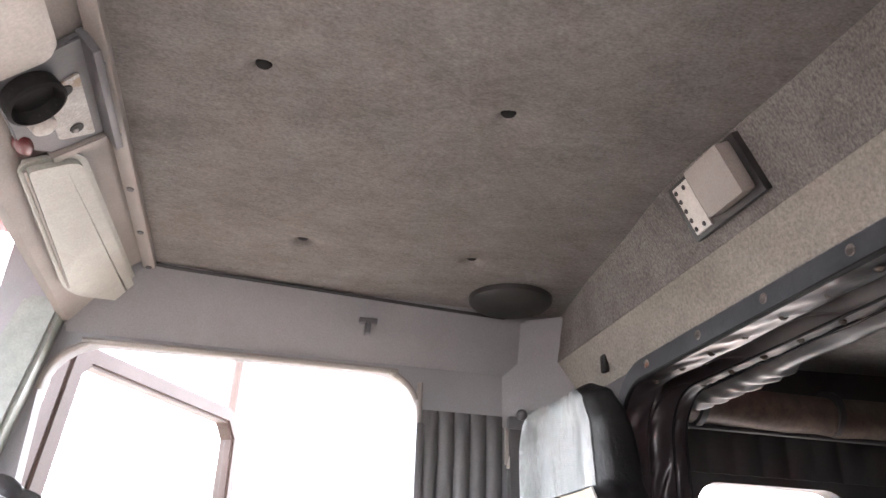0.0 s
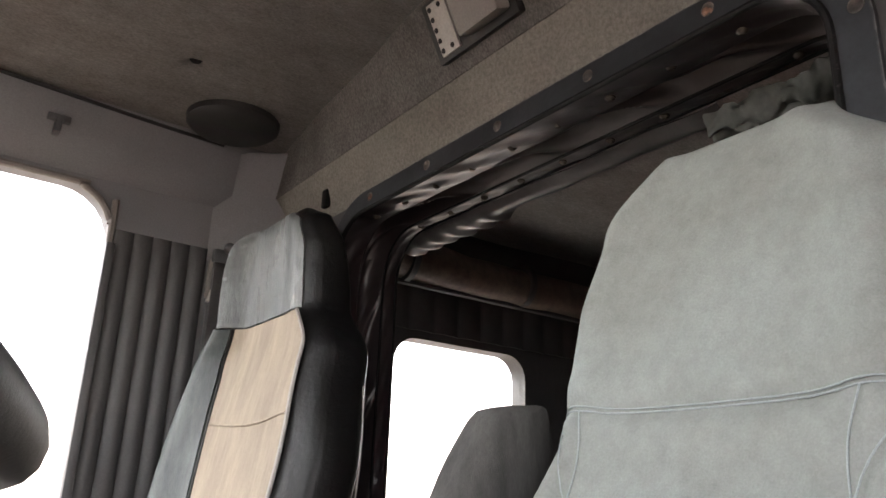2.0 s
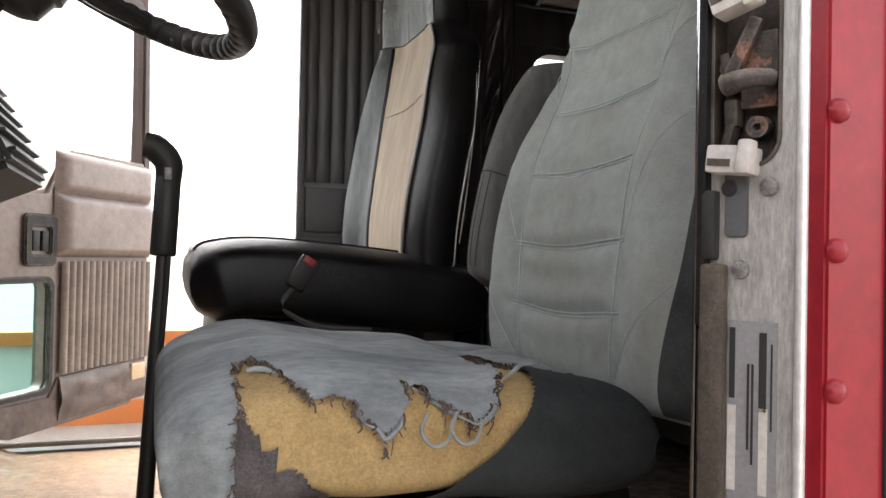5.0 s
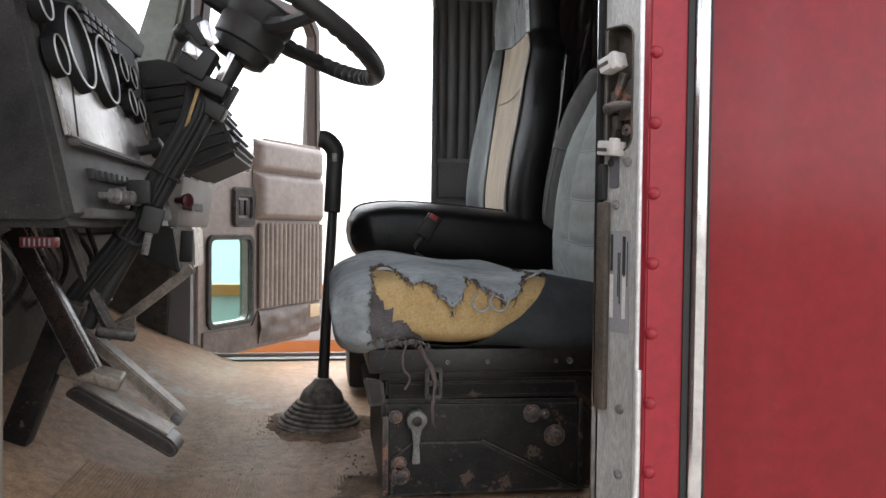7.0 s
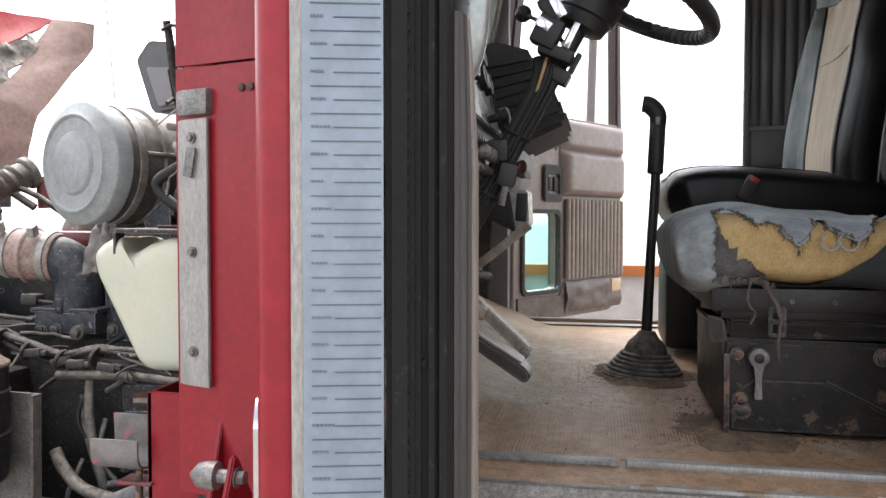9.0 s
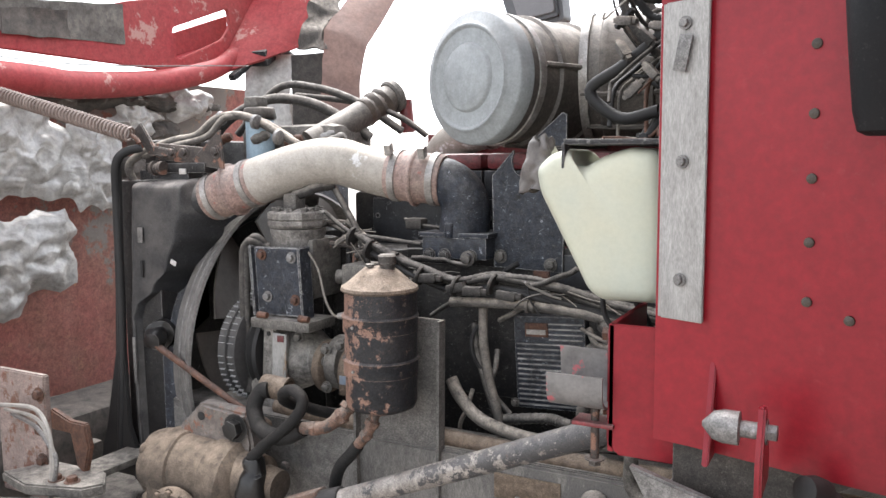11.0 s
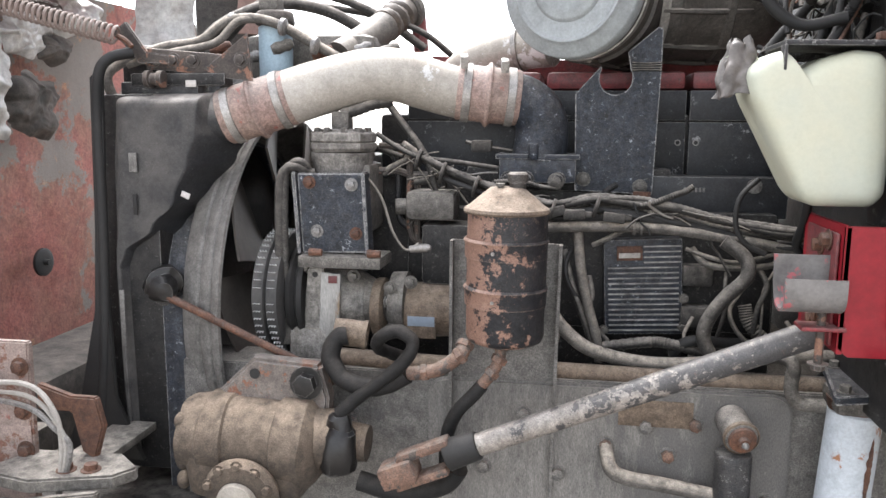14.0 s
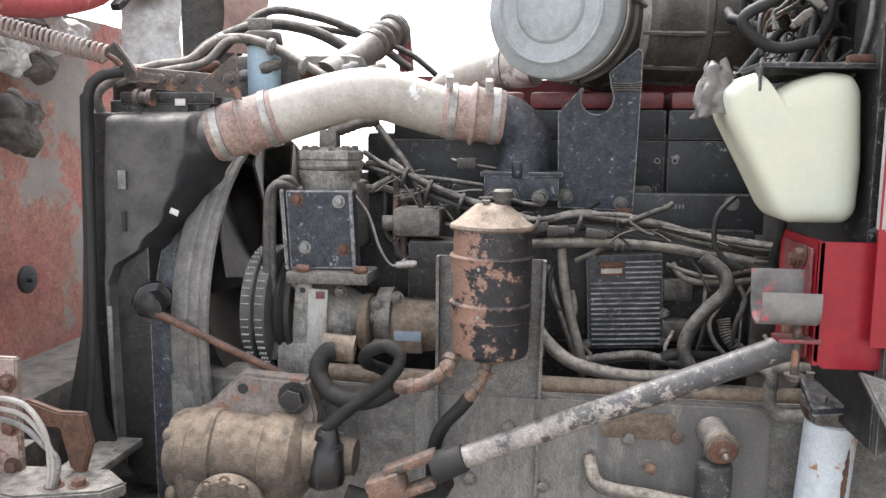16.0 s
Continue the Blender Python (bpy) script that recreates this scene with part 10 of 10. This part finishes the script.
dr = thing("air_fitting", (-1.07, 0.47, 0.8), "dusty elbow air fitting on the frame rail", "fitting")
part("drum", cyl(B(), (-1.082, 0.53, 0.925), (-1.072, 0.445, 0.909), 0.034, 0.034, 24, 0.004), M_RAIL, dr)
part("rim", lathe(B(), (-1.0735, 0.458, 0.912), (0.1, -0.97, -0.2), [(0, 0.0345), (0.002, 0.0375), (0.010, 0.0375), (0.012, 0.0345)], 24, caps=False), M_TANMET, dr, "dusty raised rim")
part("nipple", lathe(B(), (-1.070, 0.427, 0.905), (0.1, -0.97, -0.2), [(0, 0.008), (0.006, 0.007), (0.012, 0.003)], 12), M_STEEL, dr)
part("boss", lathe(B(), (-1.072, 0.445, 0.909), (0.1, -0.97, -0.2), [(0, 0.03), (0.006, 0.028), (0.01, 0.014), (0.02, 0.012)], 18), M_RUST, dr)
part("lower_can", cyl(B(), (-1.082, 0.47, 0.68), (-1.082, 0.47, 0.872), 0.038, 0.038, 24, 0.006), M_BLK_MET, dr)
bm = B()
tube(bm, [(-1.345, 0.52, 0.845), (-1.335, 0.48, 0.81), (-1.30, 0.47, 0.795), (-1.22, 0.47, 0.785), (-1.12, 0.48, 0.765)], 0.016, 10)
solid("rail_hose", bm, M_HOSE_G, "grey hose curving from the frame rail", "hose", "engine hoses")

# coolant reservoir with its black holder
rs = thing("coolant_reservoir", (-0.99, 0.36, 1.41), "yellowed translucent coolant reservoir", "reservoir")
tank_line = round_poly([(-1.139, 1.650), (-1.114, 1.675), (-1.072, 1.688), (-1.064, 1.654), (-1.045, 1.652), (-1.01, 1.672), (-0.96, 1.687), (-0.915, 1.681), (-0.898, 1.655), (-0.888, 1.52), (-0.892, 1.43), (-0.91, 1.411), (-1.013, 1.411), (-1.035, 1.427), (-1.131, 1.606)], 0.014)
bm = B()
rings = []


def tank_ring(ins, y):
    ring = []
    for x, z in tank_line:
        cx, cz = max(-1.03, min(-0.96, x)), max(1.49, min(1.62, z))
        L = max(1e-3, math.hypot(x - cx, z - cz))
        ring.append(bm.verts.new((x - (x - cx) / L * min(ins, 0.9 * L), y, z - (z - cz) / L * min(ins, 0.9 * L))))
    rings.append(ring)
for ins, y in ((0.055, 0.290), (0.03, 0.291), (0.018, 0.294), (0.010, 0.300), (0.004, 0.308), (0, 0.32), (0, 0.36), (0.002, 0.372), (0, 0.384), (0, 0.43), (0.006, 0.455), (0.02, 0.465)):
    tank_ring(ins, y)
n_ = len(tank_line)
for A, C in zip(rings, rings[1:]):
    for j in range(n_):
        bm.faces.new((A[j], A[(j + 1) % n_], C[(j + 1) % n_], C[j]))
bm.faces.new(rings[0])
bm.faces.new(rings[-1][::-1])
bmesh.ops.recalc_face_normals(bm, faces=bm.faces[:])
part("tank", bm, M_RES, rs, sharp=60)
part("neck", cyl(B(), (-1.12, 0.36, 1.645), (-1.15, 0.36, 1.69), 0.024, 0.026, 20), M_RES, rs)


def bag(u, v):
    """Crumpled plastic tied over the filler: narrow top, pleated skirt hanging to the left."""
    a = 2 * math.pi * u
    r = 0.016 + 0.022 * v ** 0.8 + 0.003 * math.sin(6 * a + 3 * v) * (0.4 + v) + 0.007 * noise.noise(V(math.cos(a) * 2, math.sin(a) * 2, v * 4))
    return V(-1.142 - 0.006 * v + math.cos(a) * r, 0.352 + math.sin(a) * r * 0.9, 1.708 - 0.098 * v + 0.010 * math.cos(a) * v + 0.006 * math.sin(a * 5) * (1 - v))
bm = B()
sheet(bm, bag, 64, 24, 0.002)
rough_up(bm, 0.007, 40)
part("cap_cover", bm, M_BAG, rs, "crumpled dirty plastic tied over the filler", sharp=70)
hl = thing("reservoir_holder", (-0.88, 0.36, 1.38), "black metal reservoir holder post", "bracket")
part("post", box(B(), (-0.868, 0.36, 1.66), (0.018, 0.14, 0.58), bevel=0.004), M_BLK_MET, hl)
part("top_rail", box(B(), (-0.98, 0.37, 1.696), (0.20, 0.15, 0.010), rot=(0, 1, 0), bevel=0.002), M_BLK_MET, hl)
part("hook", box(B(), (-1.079, 0.305, 1.672), (0.006, 0.03, 0.045), bevel=0.002), M_BLK_MET, hl)
part("strap", box(B(), (-0.885, 0.33, 1.71), (0.07, 0.025, 0.014), bevel=0.003), M_RUST, hl)

# ---- hoses and wiring along the engine ----
rnd = random.Random(21)
def hose(pts, r, mt, label, ribs=0.0, n=6, name="hose"):
    bm = B()
    tube(bm, pts, r, 10, n, ribs)
    return solid(name, bm, mt, label, "hose" if name == "hose" else "wiring", "engine hoses" if name == "hose" else "engine wiring")
hose([(-1.50, 0.66, 1.315), (-1.40, 0.66, 1.32), (-1.29, 0.66, 1.322), (-1.18, 0.66, 1.315), (-1.06, 0.66, 1.298), (-0.93, 0.66, 1.275), (-0.86, 0.66, 1.265)], 0.0125, M_HOSE_G, "long pale dusty air hose with clips")
hose([(-1.48, 0.62, 1.13), (-1.45, 0.61, 1.09), (-1.39, 0.60, 1.045), (-1.29, 0.60, 1.02), (-1.18, 0.60, 1.018), (-1.05, 0.60, 1.035), (-0.94, 0.60, 1.05), (-0.80, 0.60, 1.05)], 0.016, M_HOSE_G, "thick pale hose sweeping along the rail")
hose([(-1.10, 0.62, 1.30), (-1.055, 0.61, 1.265), (-1.05, 0.60, 1.225), (-1.09, 0.60, 1.18), (-1.125, 0.60, 1.13), (-1.135, 0.60, 1.08), (-1.11, 0.60, 1.03)], 0.016, M_RUBBER_D, "dusty black hose bending down")
hose([(-1.42, 0.68, 1.31), (-1.41, 0.66, 1.22), (-1.39, 0.65, 1.13), (-1.37, 0.65, 1.06), (-1.36, 0.65, 1.0)], 0.012, M_HOSE_G, "dusty hose dropping behind the canister plate")
hose([(-1.45, 0.69, 1.26), (-1.43, 0.67, 1.18), (-1.40, 0.66, 1.10), (-1.38, 0.66, 1.04)], 0.008, M_RUBBER_D, "thin hose beside the canister plate")
hose([(-1.37, 0.66, 1.03), (-1.25, 0.66, 1.05), (-1.20, 0.65, 1.05), (-1.12, 0.66, 1.03)], 0.012, M_RUBBER_D, "ribbed hose under the control module", 0.002, 14)
hose([(-1.16, 0.67, 1.0), (-1.19, 0.66, 1.03), (-1.15, 0.65, 1.06), (-1.08, 0.66, 1.055), (-1.02, 0.68, 1.05)], 0.014, M_RUBBER, "black hose loop below the module")
hose([(-1.03, 0.70, 1.14), (-1.02, 0.69, 1.10), (-0.98, 0.68, 1.06), (-0.92, 0.68, 1.05)], 0.015, M_RUBBER_D, "ribbed black hose behind the module", 0.002, 14)
hose([(-1.04, 0.60, 1.44), (-1.08, 0.58, 1.40), (-1.085, 0.58, 1.34), (-1.06, 0.58, 1.30), (-1.02, 0.58, 1.28)], 0.006, M_RUBBER, "thin black hose under the reservoir")
bm = B()
tube(bm, [(-0.985, 0.43, 1.43), (-0.98, 0.45, 1.39), (-0.975, 0.49, 1.35), (-0.97, 0.54, 1.31), (-0.95, 0.56, 1.28)], 0.009, 10)
part("outlet_hose", bm, M_RUBBER, rs, "black outlet hose")
bm = B()
tube(bm, [(-0.985, 0.44, 1.05), (-0.985, 0.44, 1.075), (-1.0, 0.46, 1.085), (-1.06, 0.55, 1.07), (-1.10, 0.60, 1.03)], 0.014, 10)
part("supply_hose", bm, M_RUBBER_D, ff)
for a, b in (((-1.285, 0.645, 1.30), (-1.285, 0.65, 1.37)), ((-0.905, 0.65, 1.25), (-0.905, 0.65, 1.28))):
    bm = B()
    for o in (-0.008, 0.008):
        lathe(bm, (a[0] + o - 0.004, 0.66, 1.32 if a[0] < -1 else 1.272), (1, 0, 0), [(0, 0.0145), (0.001, 0.0165), (0.007, 0.0165), (0.008, 0.0145)], 16)
    solid("hose_clip", bm, M_HOSE_G, "pale double clip on the air hose", "clip", "hose clips")
bm = B()
prism(bm, [(-1.295, 1.40), (-1.255, 1.40), (-1.255, 1.37), (-1.262, 1.36), (-1.262, 1.335), (-1.298, 1.335), (-1.298, 1.36), (-1.295, 1.37)], "y", 0.70, 0.708)
solid("hose_bracket", bm, M_RUST, "small bolted hose bracket", "bracket")
hose([(-1.95, 0.76, 1.492), (-1.905, 0.75, 1.489), (-1.88, 0.75, 1.475), (-1.868, 0.75, 1.433), (-1.868, 0.75, 1.34), (-1.86, 0.75, 1.31), (-1.835, 0.75, 1.293), (-1.79, 0.75, 1.287)], 0.0085, M_BLK_MET, "bent black steel line behind the compressor")
hose([(-1.92, 0.78, 1.42), (-1.855, 0.77, 1.43), (-1.84, 0.77, 1.40), (-1.835, 0.77, 1.36), (-1.80, 0.77, 1.345)], 0.006, M_BLK_MET, "thin black steel line behind the compressor")
# harness: bundle of corrugated looms
MAIN = [(-1.85, 0.70, 1.50), (-1.80, 0.69, 1.47), (-1.74, 0.68, 1.44), (-1.66, 0.67, 1.41), (-1.58, 0.67, 1.38), (-1.48, 0.67, 1.36), (-1.38, 0.67, 1.37), (-1.28, 0.67, 1.365), (-1.20, 0.67, 1.35), (-1.10, 0.67, 1.325), (-0.98, 0.67, 1.305), (-0.87, 0.67, 1.30)]
for k in range(9):
    o = V(0, 0.02 * math.cos(k * 2.1), 0.017 * math.sin(k * 2.1))
    pts = [V(*p) + o + V(0, rnd.uniform(-0.008, 0.008), rnd.uniform(-0.007, 0.007)) for p in MAIN]
    hose(pts[k % 3:], rnd.choice((0.005, 0.007, 0.010)), (M_HOSE_G, M_RUBBER_D, M_RUBBER)[k % 3], "dusty wiring loom along the engine side", 0.0014 if k % 3 == 1 else 0, 14 if k % 3 == 1 else 6, "wiring_loom")
for k in range(14):
    i = rnd.randrange(len(MAIN) - 2)
    p = V(*MAIN[i]) + V(rnd.uniform(-0.03, 0.03), -0.015, rnd.uniform(-0.01, 0.015))
    q = [p]
    d = V(rnd.uniform(-0.05, 0.06), rnd.uniform(-0.015, 0.03), rnd.uniform(-0.03, 0.012))
    for j in range(4):
        d += V(rnd.uniform(-0.025, 0.025), rnd.uniform(-0.012, 0.012), rnd.uniform(-0.025, 0.02))
        q.append(q[-1] + d * 0.6)
    hose(q, rnd.uniform(0.0018, 0.0035), rnd.choice((M_HOSE_G, M_RUBBER_D, M_WIRE_W, M_RUBBER)), "loose thin wire sprouting from the loom", 0, 5, "loose_wire_end")
for k in range(6):
    p = V(*MAIN[1 + k]) + V(0, -0.02, 0)
    bm = B()
    lathe(bm, p - V(0.004, 0, 0), (1, 0, -0.3), [(0, 0.026), (0.003, 0.028), (0.008, 0.026)], 14)
    solid("cable_tie", bm, M_RUBBER_D, "cable tie round the loom", "cable tie", "cable ties")
for x, z in ((-1.475, 1.355), (-1.555, 1.375), (-1.43, 1.35), (-1.34, 1.345)):
    bm = B()
    box(bm, (x, 0.64, z), (0.05, 0.022, 0.022), rot=(0, rnd.uniform(-20, 20), 0), bevel=0.004)
    box(bm, (x + 0.03, 0.64, z), (0.02, 0.014, 0.014), bevel=0.003)
    solid("plug_connector", bm, M_RUBBER_D, "dusty black plug connector", "connector", "plug connectors")
hose([(-1.88, 0.70, 1.60), (-1.84, 0.69, 1.55), (-1.80, 0.68, 1.50), (-1.775, 0.68, 1.45), (-1.76, 0.69, 1.38), (-1.74, 0.70, 1.345)], 0.008, M_RUBBER_D, "corrugated loom hanging under the pipe", 0.0015, 14, "wiring_loom")
hose([(-1.91, 0.70, 1.53), (-1.86, 0.69, 1.50), (-1.80, 0.68, 1.475), (-1.72, 0.69, 1.465), (-1.62, 0.72, 1.45)], 0.006, M_RUBBER_D, "thin loom behind the compressor", 0, 6, "wiring_loom")
hose([(-1.155, 0.70, 1.27), (-1.13, 0.68, 1.24), (-1.08, 0.68, 1.23), (-1.0, 0.68, 1.235), (-0.93, 0.69, 1.25)], 0.008, M_HOSE_G, "pale wires leaving the control module", 0, 6, "wiring_loom")
hose([(-1.17, 0.69, 1.27), (-1.12, 0.67, 1.255), (-1.06, 0.67, 1.245), (-0.98, 0.67, 1.265)], 0.005, M_HOSE_G, "pale wires leaving the control module", 0, 6, "wiring_loom")

# hoses over the radiator
hose([(-2.53, 0.60, 1.59), (-2.54, 0.58, 1.66), (-2.50, 0.60, 1.70), (-2.42, 0.64, 1.735), (-2.34, 0.66, 1.75), (-2.27, 0.68, 1.80), (-2.18, 0.70, 1.80), (-2.08, 0.72, 1.75), (-1.99, 0.74, 1.70)], 0.012, M_HOSE_G, "pale dusty hose arching over the radiator")
hose([(-2.50, 0.60, 1.69), (-2.40, 0.63, 1.72), (-2.30, 0.66, 1.745), (-2.24, 0.68, 1.80), (-2.15, 0.72, 1.79), (-2.05, 0.74, 1.735)], 0.010, M_HOSE_G, "pale dusty hose arching over the radiator")
hose([(-2.42, 0.80, 1.74), (-2.35, 0.82, 1.81), (-2.22, 0.84, 1.86), (-2.10, 0.88, 1.85), (-2.0, 0.92, 1.80), (-1.92, 0.95, 1.74)], 0.016, M_RUBBER_D, "black hose arching behind the filter")
hose([(-2.40, 0.90, 1.76), (-2.25, 0.92, 1.90), (-2.12, 0.95, 1.90), (-1.98, 0.98, 1.85), (-1.85, 1.02, 1.76)], 0.012, M_RUBBER_D, "black hose arching high behind the radiator")
hose([(-2.20, 0.95, 1.88), (-2.08, 0.98, 1.865), (-1.95, 1.0, 1.84), (-1.85, 1.02, 1.80), (-1.78, 1.05, 1.745)], 0.009, M_RUBBER_D, "thin black hose over the engine")
hose([(-2.46, 0.56, 1.715), (-2.50, 0.53, 1.70), (-2.525, 0.52, 1.66), (-2.541, 0.53, 1.55), (-2.545, 0.53, 1.30), (-2.555, 0.53, 1.05), (-2.58, 0.53, 0.80)], 0.013, M_RUBBER, "black hose running down beside the radiator")
for x, z in ((-2.27, 1.80), (-2.14, 1.785), (-2.06, 1.74), (-2.40, 1.735)):
    bm = B()
    lathe(bm, (x - 0.006, 0.69, z), (1, 0, -0.2), [(0, 0.018), (0.002, 0.021), (0.012, 0.021), (0.014, 0.018)], 14)
    solid("cable_tie", bm, M_STEEL, "tie round the radiator hoses", "cable tie", "cable ties")
wf = thing("coolant_filter", (-2.185, 0.76, 1.62), "pale blue spin-on coolant filter", "filter")
part("can", lathe(B(), (-2.185, 0.76, 1.60), (0, 0, 1), [(0, 0.035), (0.01, 0.042), (0.19, 0.042), (0.2, 0.03)], 28), M_FILTER, wf)
part("head", cyl(B(), (-2.185, 0.76, 1.795), (-2.185, 0.76, 1.83), 0.05, 0.046, 24, 0.006), M_DUSTY, wf)
part("fitting", box(B(), (-2.19, 0.75, 1.845), (0.05, 0.05, 0.03), bevel=0.006), M_CAST, wf)
bm = B()
box(bm, (-2.12, 0.90, 1.70), (0.36, 0.2, 0.16), bevel=0.03)
solid("thermostat_housing", bm, M_CAST, "dusty housing behind the coolant filter", "housing")
for k in range(7):
    x = -2.45 + 0.09 * k
    bm = B()
    lathe(bm, (x, 0.72 + 0.04 * (k % 3), 1.72 + 0.012 * (k % 2)), (0.8, 0.2, 0.3), [(0, 0.012), (0.015, 0.016), (0.03, 0.013), (0.04, 0.016), (0.055, 0.010)], 12)
    solid("pipe_union", bm, (M_CAST, M_RUST, M_STEEL)[k % 3], "dusty brass pipe union", "union", "pipe unions")

# firewall wiring at the cowl
for k in range(24):
    y = 0.45 + rnd.random() * 0.6
    x0 = -0.87
    z0 = 1.72 + rnd.random() * 0.30
    q = [V(x0, y, z0)]
    d = V(-0.05, rnd.uniform(-0.05, 0.02), rnd.uniform(-0.05, 0.06))
    for j in range(4):
        d += V(rnd.uniform(-0.02, 0.03), rnd.uniform(-0.03, 0.03), rnd.uniform(-0.05, 0.05))
        p = q[-1] + d
        q.append(V(max(-1.04, min(-0.87, p.x)), max(0.38, p.y), max(1.71, p.z)))
    hose(q, rnd.uniform(0.002, 0.006), rnd.choice((M_RUBBER, M_RUBBER_D, M_RUBBER, M_RUBBER_D, M_HOSE_G, M_STEEL)), "tangled wiring on the firewall", 0, 6, "firewall_wire")
hose([(-0.87, 0.45, 1.95), (-1.0, 0.44, 1.85), (-1.08, 0.45, 1.80), (-1.02, 0.45, 1.745), (-0.94, 0.43, 1.755)], 0.012, M_RUBBER, "black heater hose loop on the firewall")
hose([(-0.88, 0.50, 1.60), (-0.885, 0.34, 1.75), (-0.885, 0.32, 1.90), (-0.88, 0.33, 2.05)], 0.006, M_STEEL, "grey wires running up the post", 0, 6, "firewall_wire")
bm = B()
box(bm, (-0.90, 0.70, 1.92), (0.06, 0.22, 0.14), bevel=0.01)
box(bm, (-0.935, 0.66, 1.93), (0.03, 0.08, 0.08), bevel=0.006)
solid("fuse_housing", bm, M_RUBBER, "dark fuse housing on the firewall", "housing")
r2 = random.Random(77)
for k in range(64):
    y, z0 = r2.uniform(0.40, 0.72), r2.uniform(1.73, 2.0)
    x0 = -0.875 - r2.uniform(0, 0.03)
    q = [V(x0, y, z0)]
    d = V(r2.uniform(-0.05, 0.0), r2.uniform(-0.03, 0.03), r2.uniform(-0.07, 0.07))
    for j in range(5):
        d = d * 0.8 + V(r2.uniform(-0.022, 0.02), r2.uniform(-0.02, 0.02), r2.uniform(-0.045, 0.035))
        p = q[-1] + d
        q.append(V(max(-1.03, min(-0.87, p.x)), max(0.37, p.y), max(1.705, p.z)))
    corr = k % 3 == 0
    hose(q, r2.uniform(0.007, 0.012) if corr else r2.uniform(0.0016, 0.005), r2.choice((M_RUBBER, M_RUBBER_D, M_RUBBER, M_RUBBER_D, M_HOSE_G, M_WIRE_W, M_RUST) if not corr else (M_RUBBER, M_RUBBER_D)), "tangled wiring loom on the firewall", 0.0014 if corr else 0, 10 if corr else 6, "firewall_wire")
for k in range(9):
    bm = B()
    c = (-0.93 - 0.09 * r2.random(), 0.38 + 0.12 * r2.random(), 1.74 + 0.2 * r2.random())
    ro = (r2.uniform(-40, 40), r2.uniform(-60, 60), r2.uniform(-30, 30))
    box(bm, c, (0.035, 0.018, 0.016), rot=ro, bevel=0.003)
    box(bm, c, (0.05, 0.011, 0.010), rot=ro, bevel=0.002)
    solid("plug_connector", bm, r2.choice((M_RUBBER_D, M_HOSE_G, M_RUBBER)), "dusty plug connector in the firewall wiring", "connector", "plug connectors")
# fuller harness and small lines along the block
for k in range(30):
    i = r2.randrange(1, len(MAIN) - 2)
    p = V(*MAIN[i]) + V(r2.uniform(-0.05, 0.05), r2.uniform(-0.03, 0.03), r2.uniform(-0.012, 0.02))
    q = [p]
    d = V(r2.choice((-1, 1)) * r2.uniform(0.03, 0.05), r2.uniform(-0.01, 0.02), r2.uniform(-0.02, 0.006))
    for j in range(5):
        d += V(r2.uniform(-0.012, 0.012), r2.uniform(-0.008, 0.008), r2.uniform(-0.016, 0.012))
        q.append(q[-1] + d * 0.55)
    corr = k % 4 == 0
    hose(q, r2.uniform(0.005, 0.007) if corr else r2.uniform(0.0012, 0.0022), r2.choice((M_HOSE_G, M_RUBBER_D, M_RUBBER, M_HOSE_G)), "thin dusty wire along the harness", 0.0013 if corr else 0, 10 if corr else 5, "loose_wire_end")
for k in range(18):
    x = -1.46 + 0.035 * k
    z = r2.uniform(1.02, 1.28)
    q = [V(x, 0.70, z), V(x + r2.uniform(-0.03, 0.03), 0.67, z - 0.04), V(x + r2.uniform(-0.05, 0.05), 0.66, z - 0.09), V(x + r2.uniform(-0.05, 0.06), 0.67, z - 0.15)]
    if -1.37 < x < -1.15:
        continue
    hose(q, r2.uniform(0.003, 0.009), r2.choice((M_RUBBER_D, M_RUBBER, M_HOSE_G)), "dusty line beside the control module", 0, 6)

# far-side mirror and aerials
om = thing("wing_mirror", (-1.5, 1.3, 2.1), "grey moulded mirror head on an arm from the far cowl", "mirror")
bm = B()
prism(bm, round_poly([(-1.655, 2.262), (-1.607, 2.325), (-1.533, 2.318), (-1.488, 2.285), (-1.44, 2.255), (-1.422, 2.093), (-1.57, 2.07), (-1.60, 2.093)], 0.015), "y", 1.26, 1.36, bevel=0.014)
part("head", bm, M_TRIM_D, om)
bm = B()
prism(bm, round_poly([(-1.607, 2.233), (-1.459, 2.225), (-1.444, 2.115), (-1.562, 2.10)], 0.011), "y", 1.251, 1.261, bevel=0.002)
part("back_panel", bm, M_TRIM, om)
bm = B()
tube(bm, [(-1.44, 1.31, 2.25), (-1.30, 1.31, 2.235), (-1.10, 1.31, 2.20), (-0.84, 1.31, 2.16)], 0.022, 10)
part("arm", bm, M_TRIM_D, om)
for p, q in (((-1.54, 1.0, 1.95), (-1.60, 1.0, 2.6)), ((-4.0, 3.4, 0.0), (-4.4, 3.5, 4.4)), ((-4.5, 3.2, 0.0), (-5.3, 3.3, 4.4))):
    bm = B()
    cyl(bm, p, q, 0.0022 if p[0] > -2 else 0.006, 0.0018, 6)
    solid("aerial", bm, M_STEEL, "thin steel whip aerial standing upright", "aerial", "aerials")
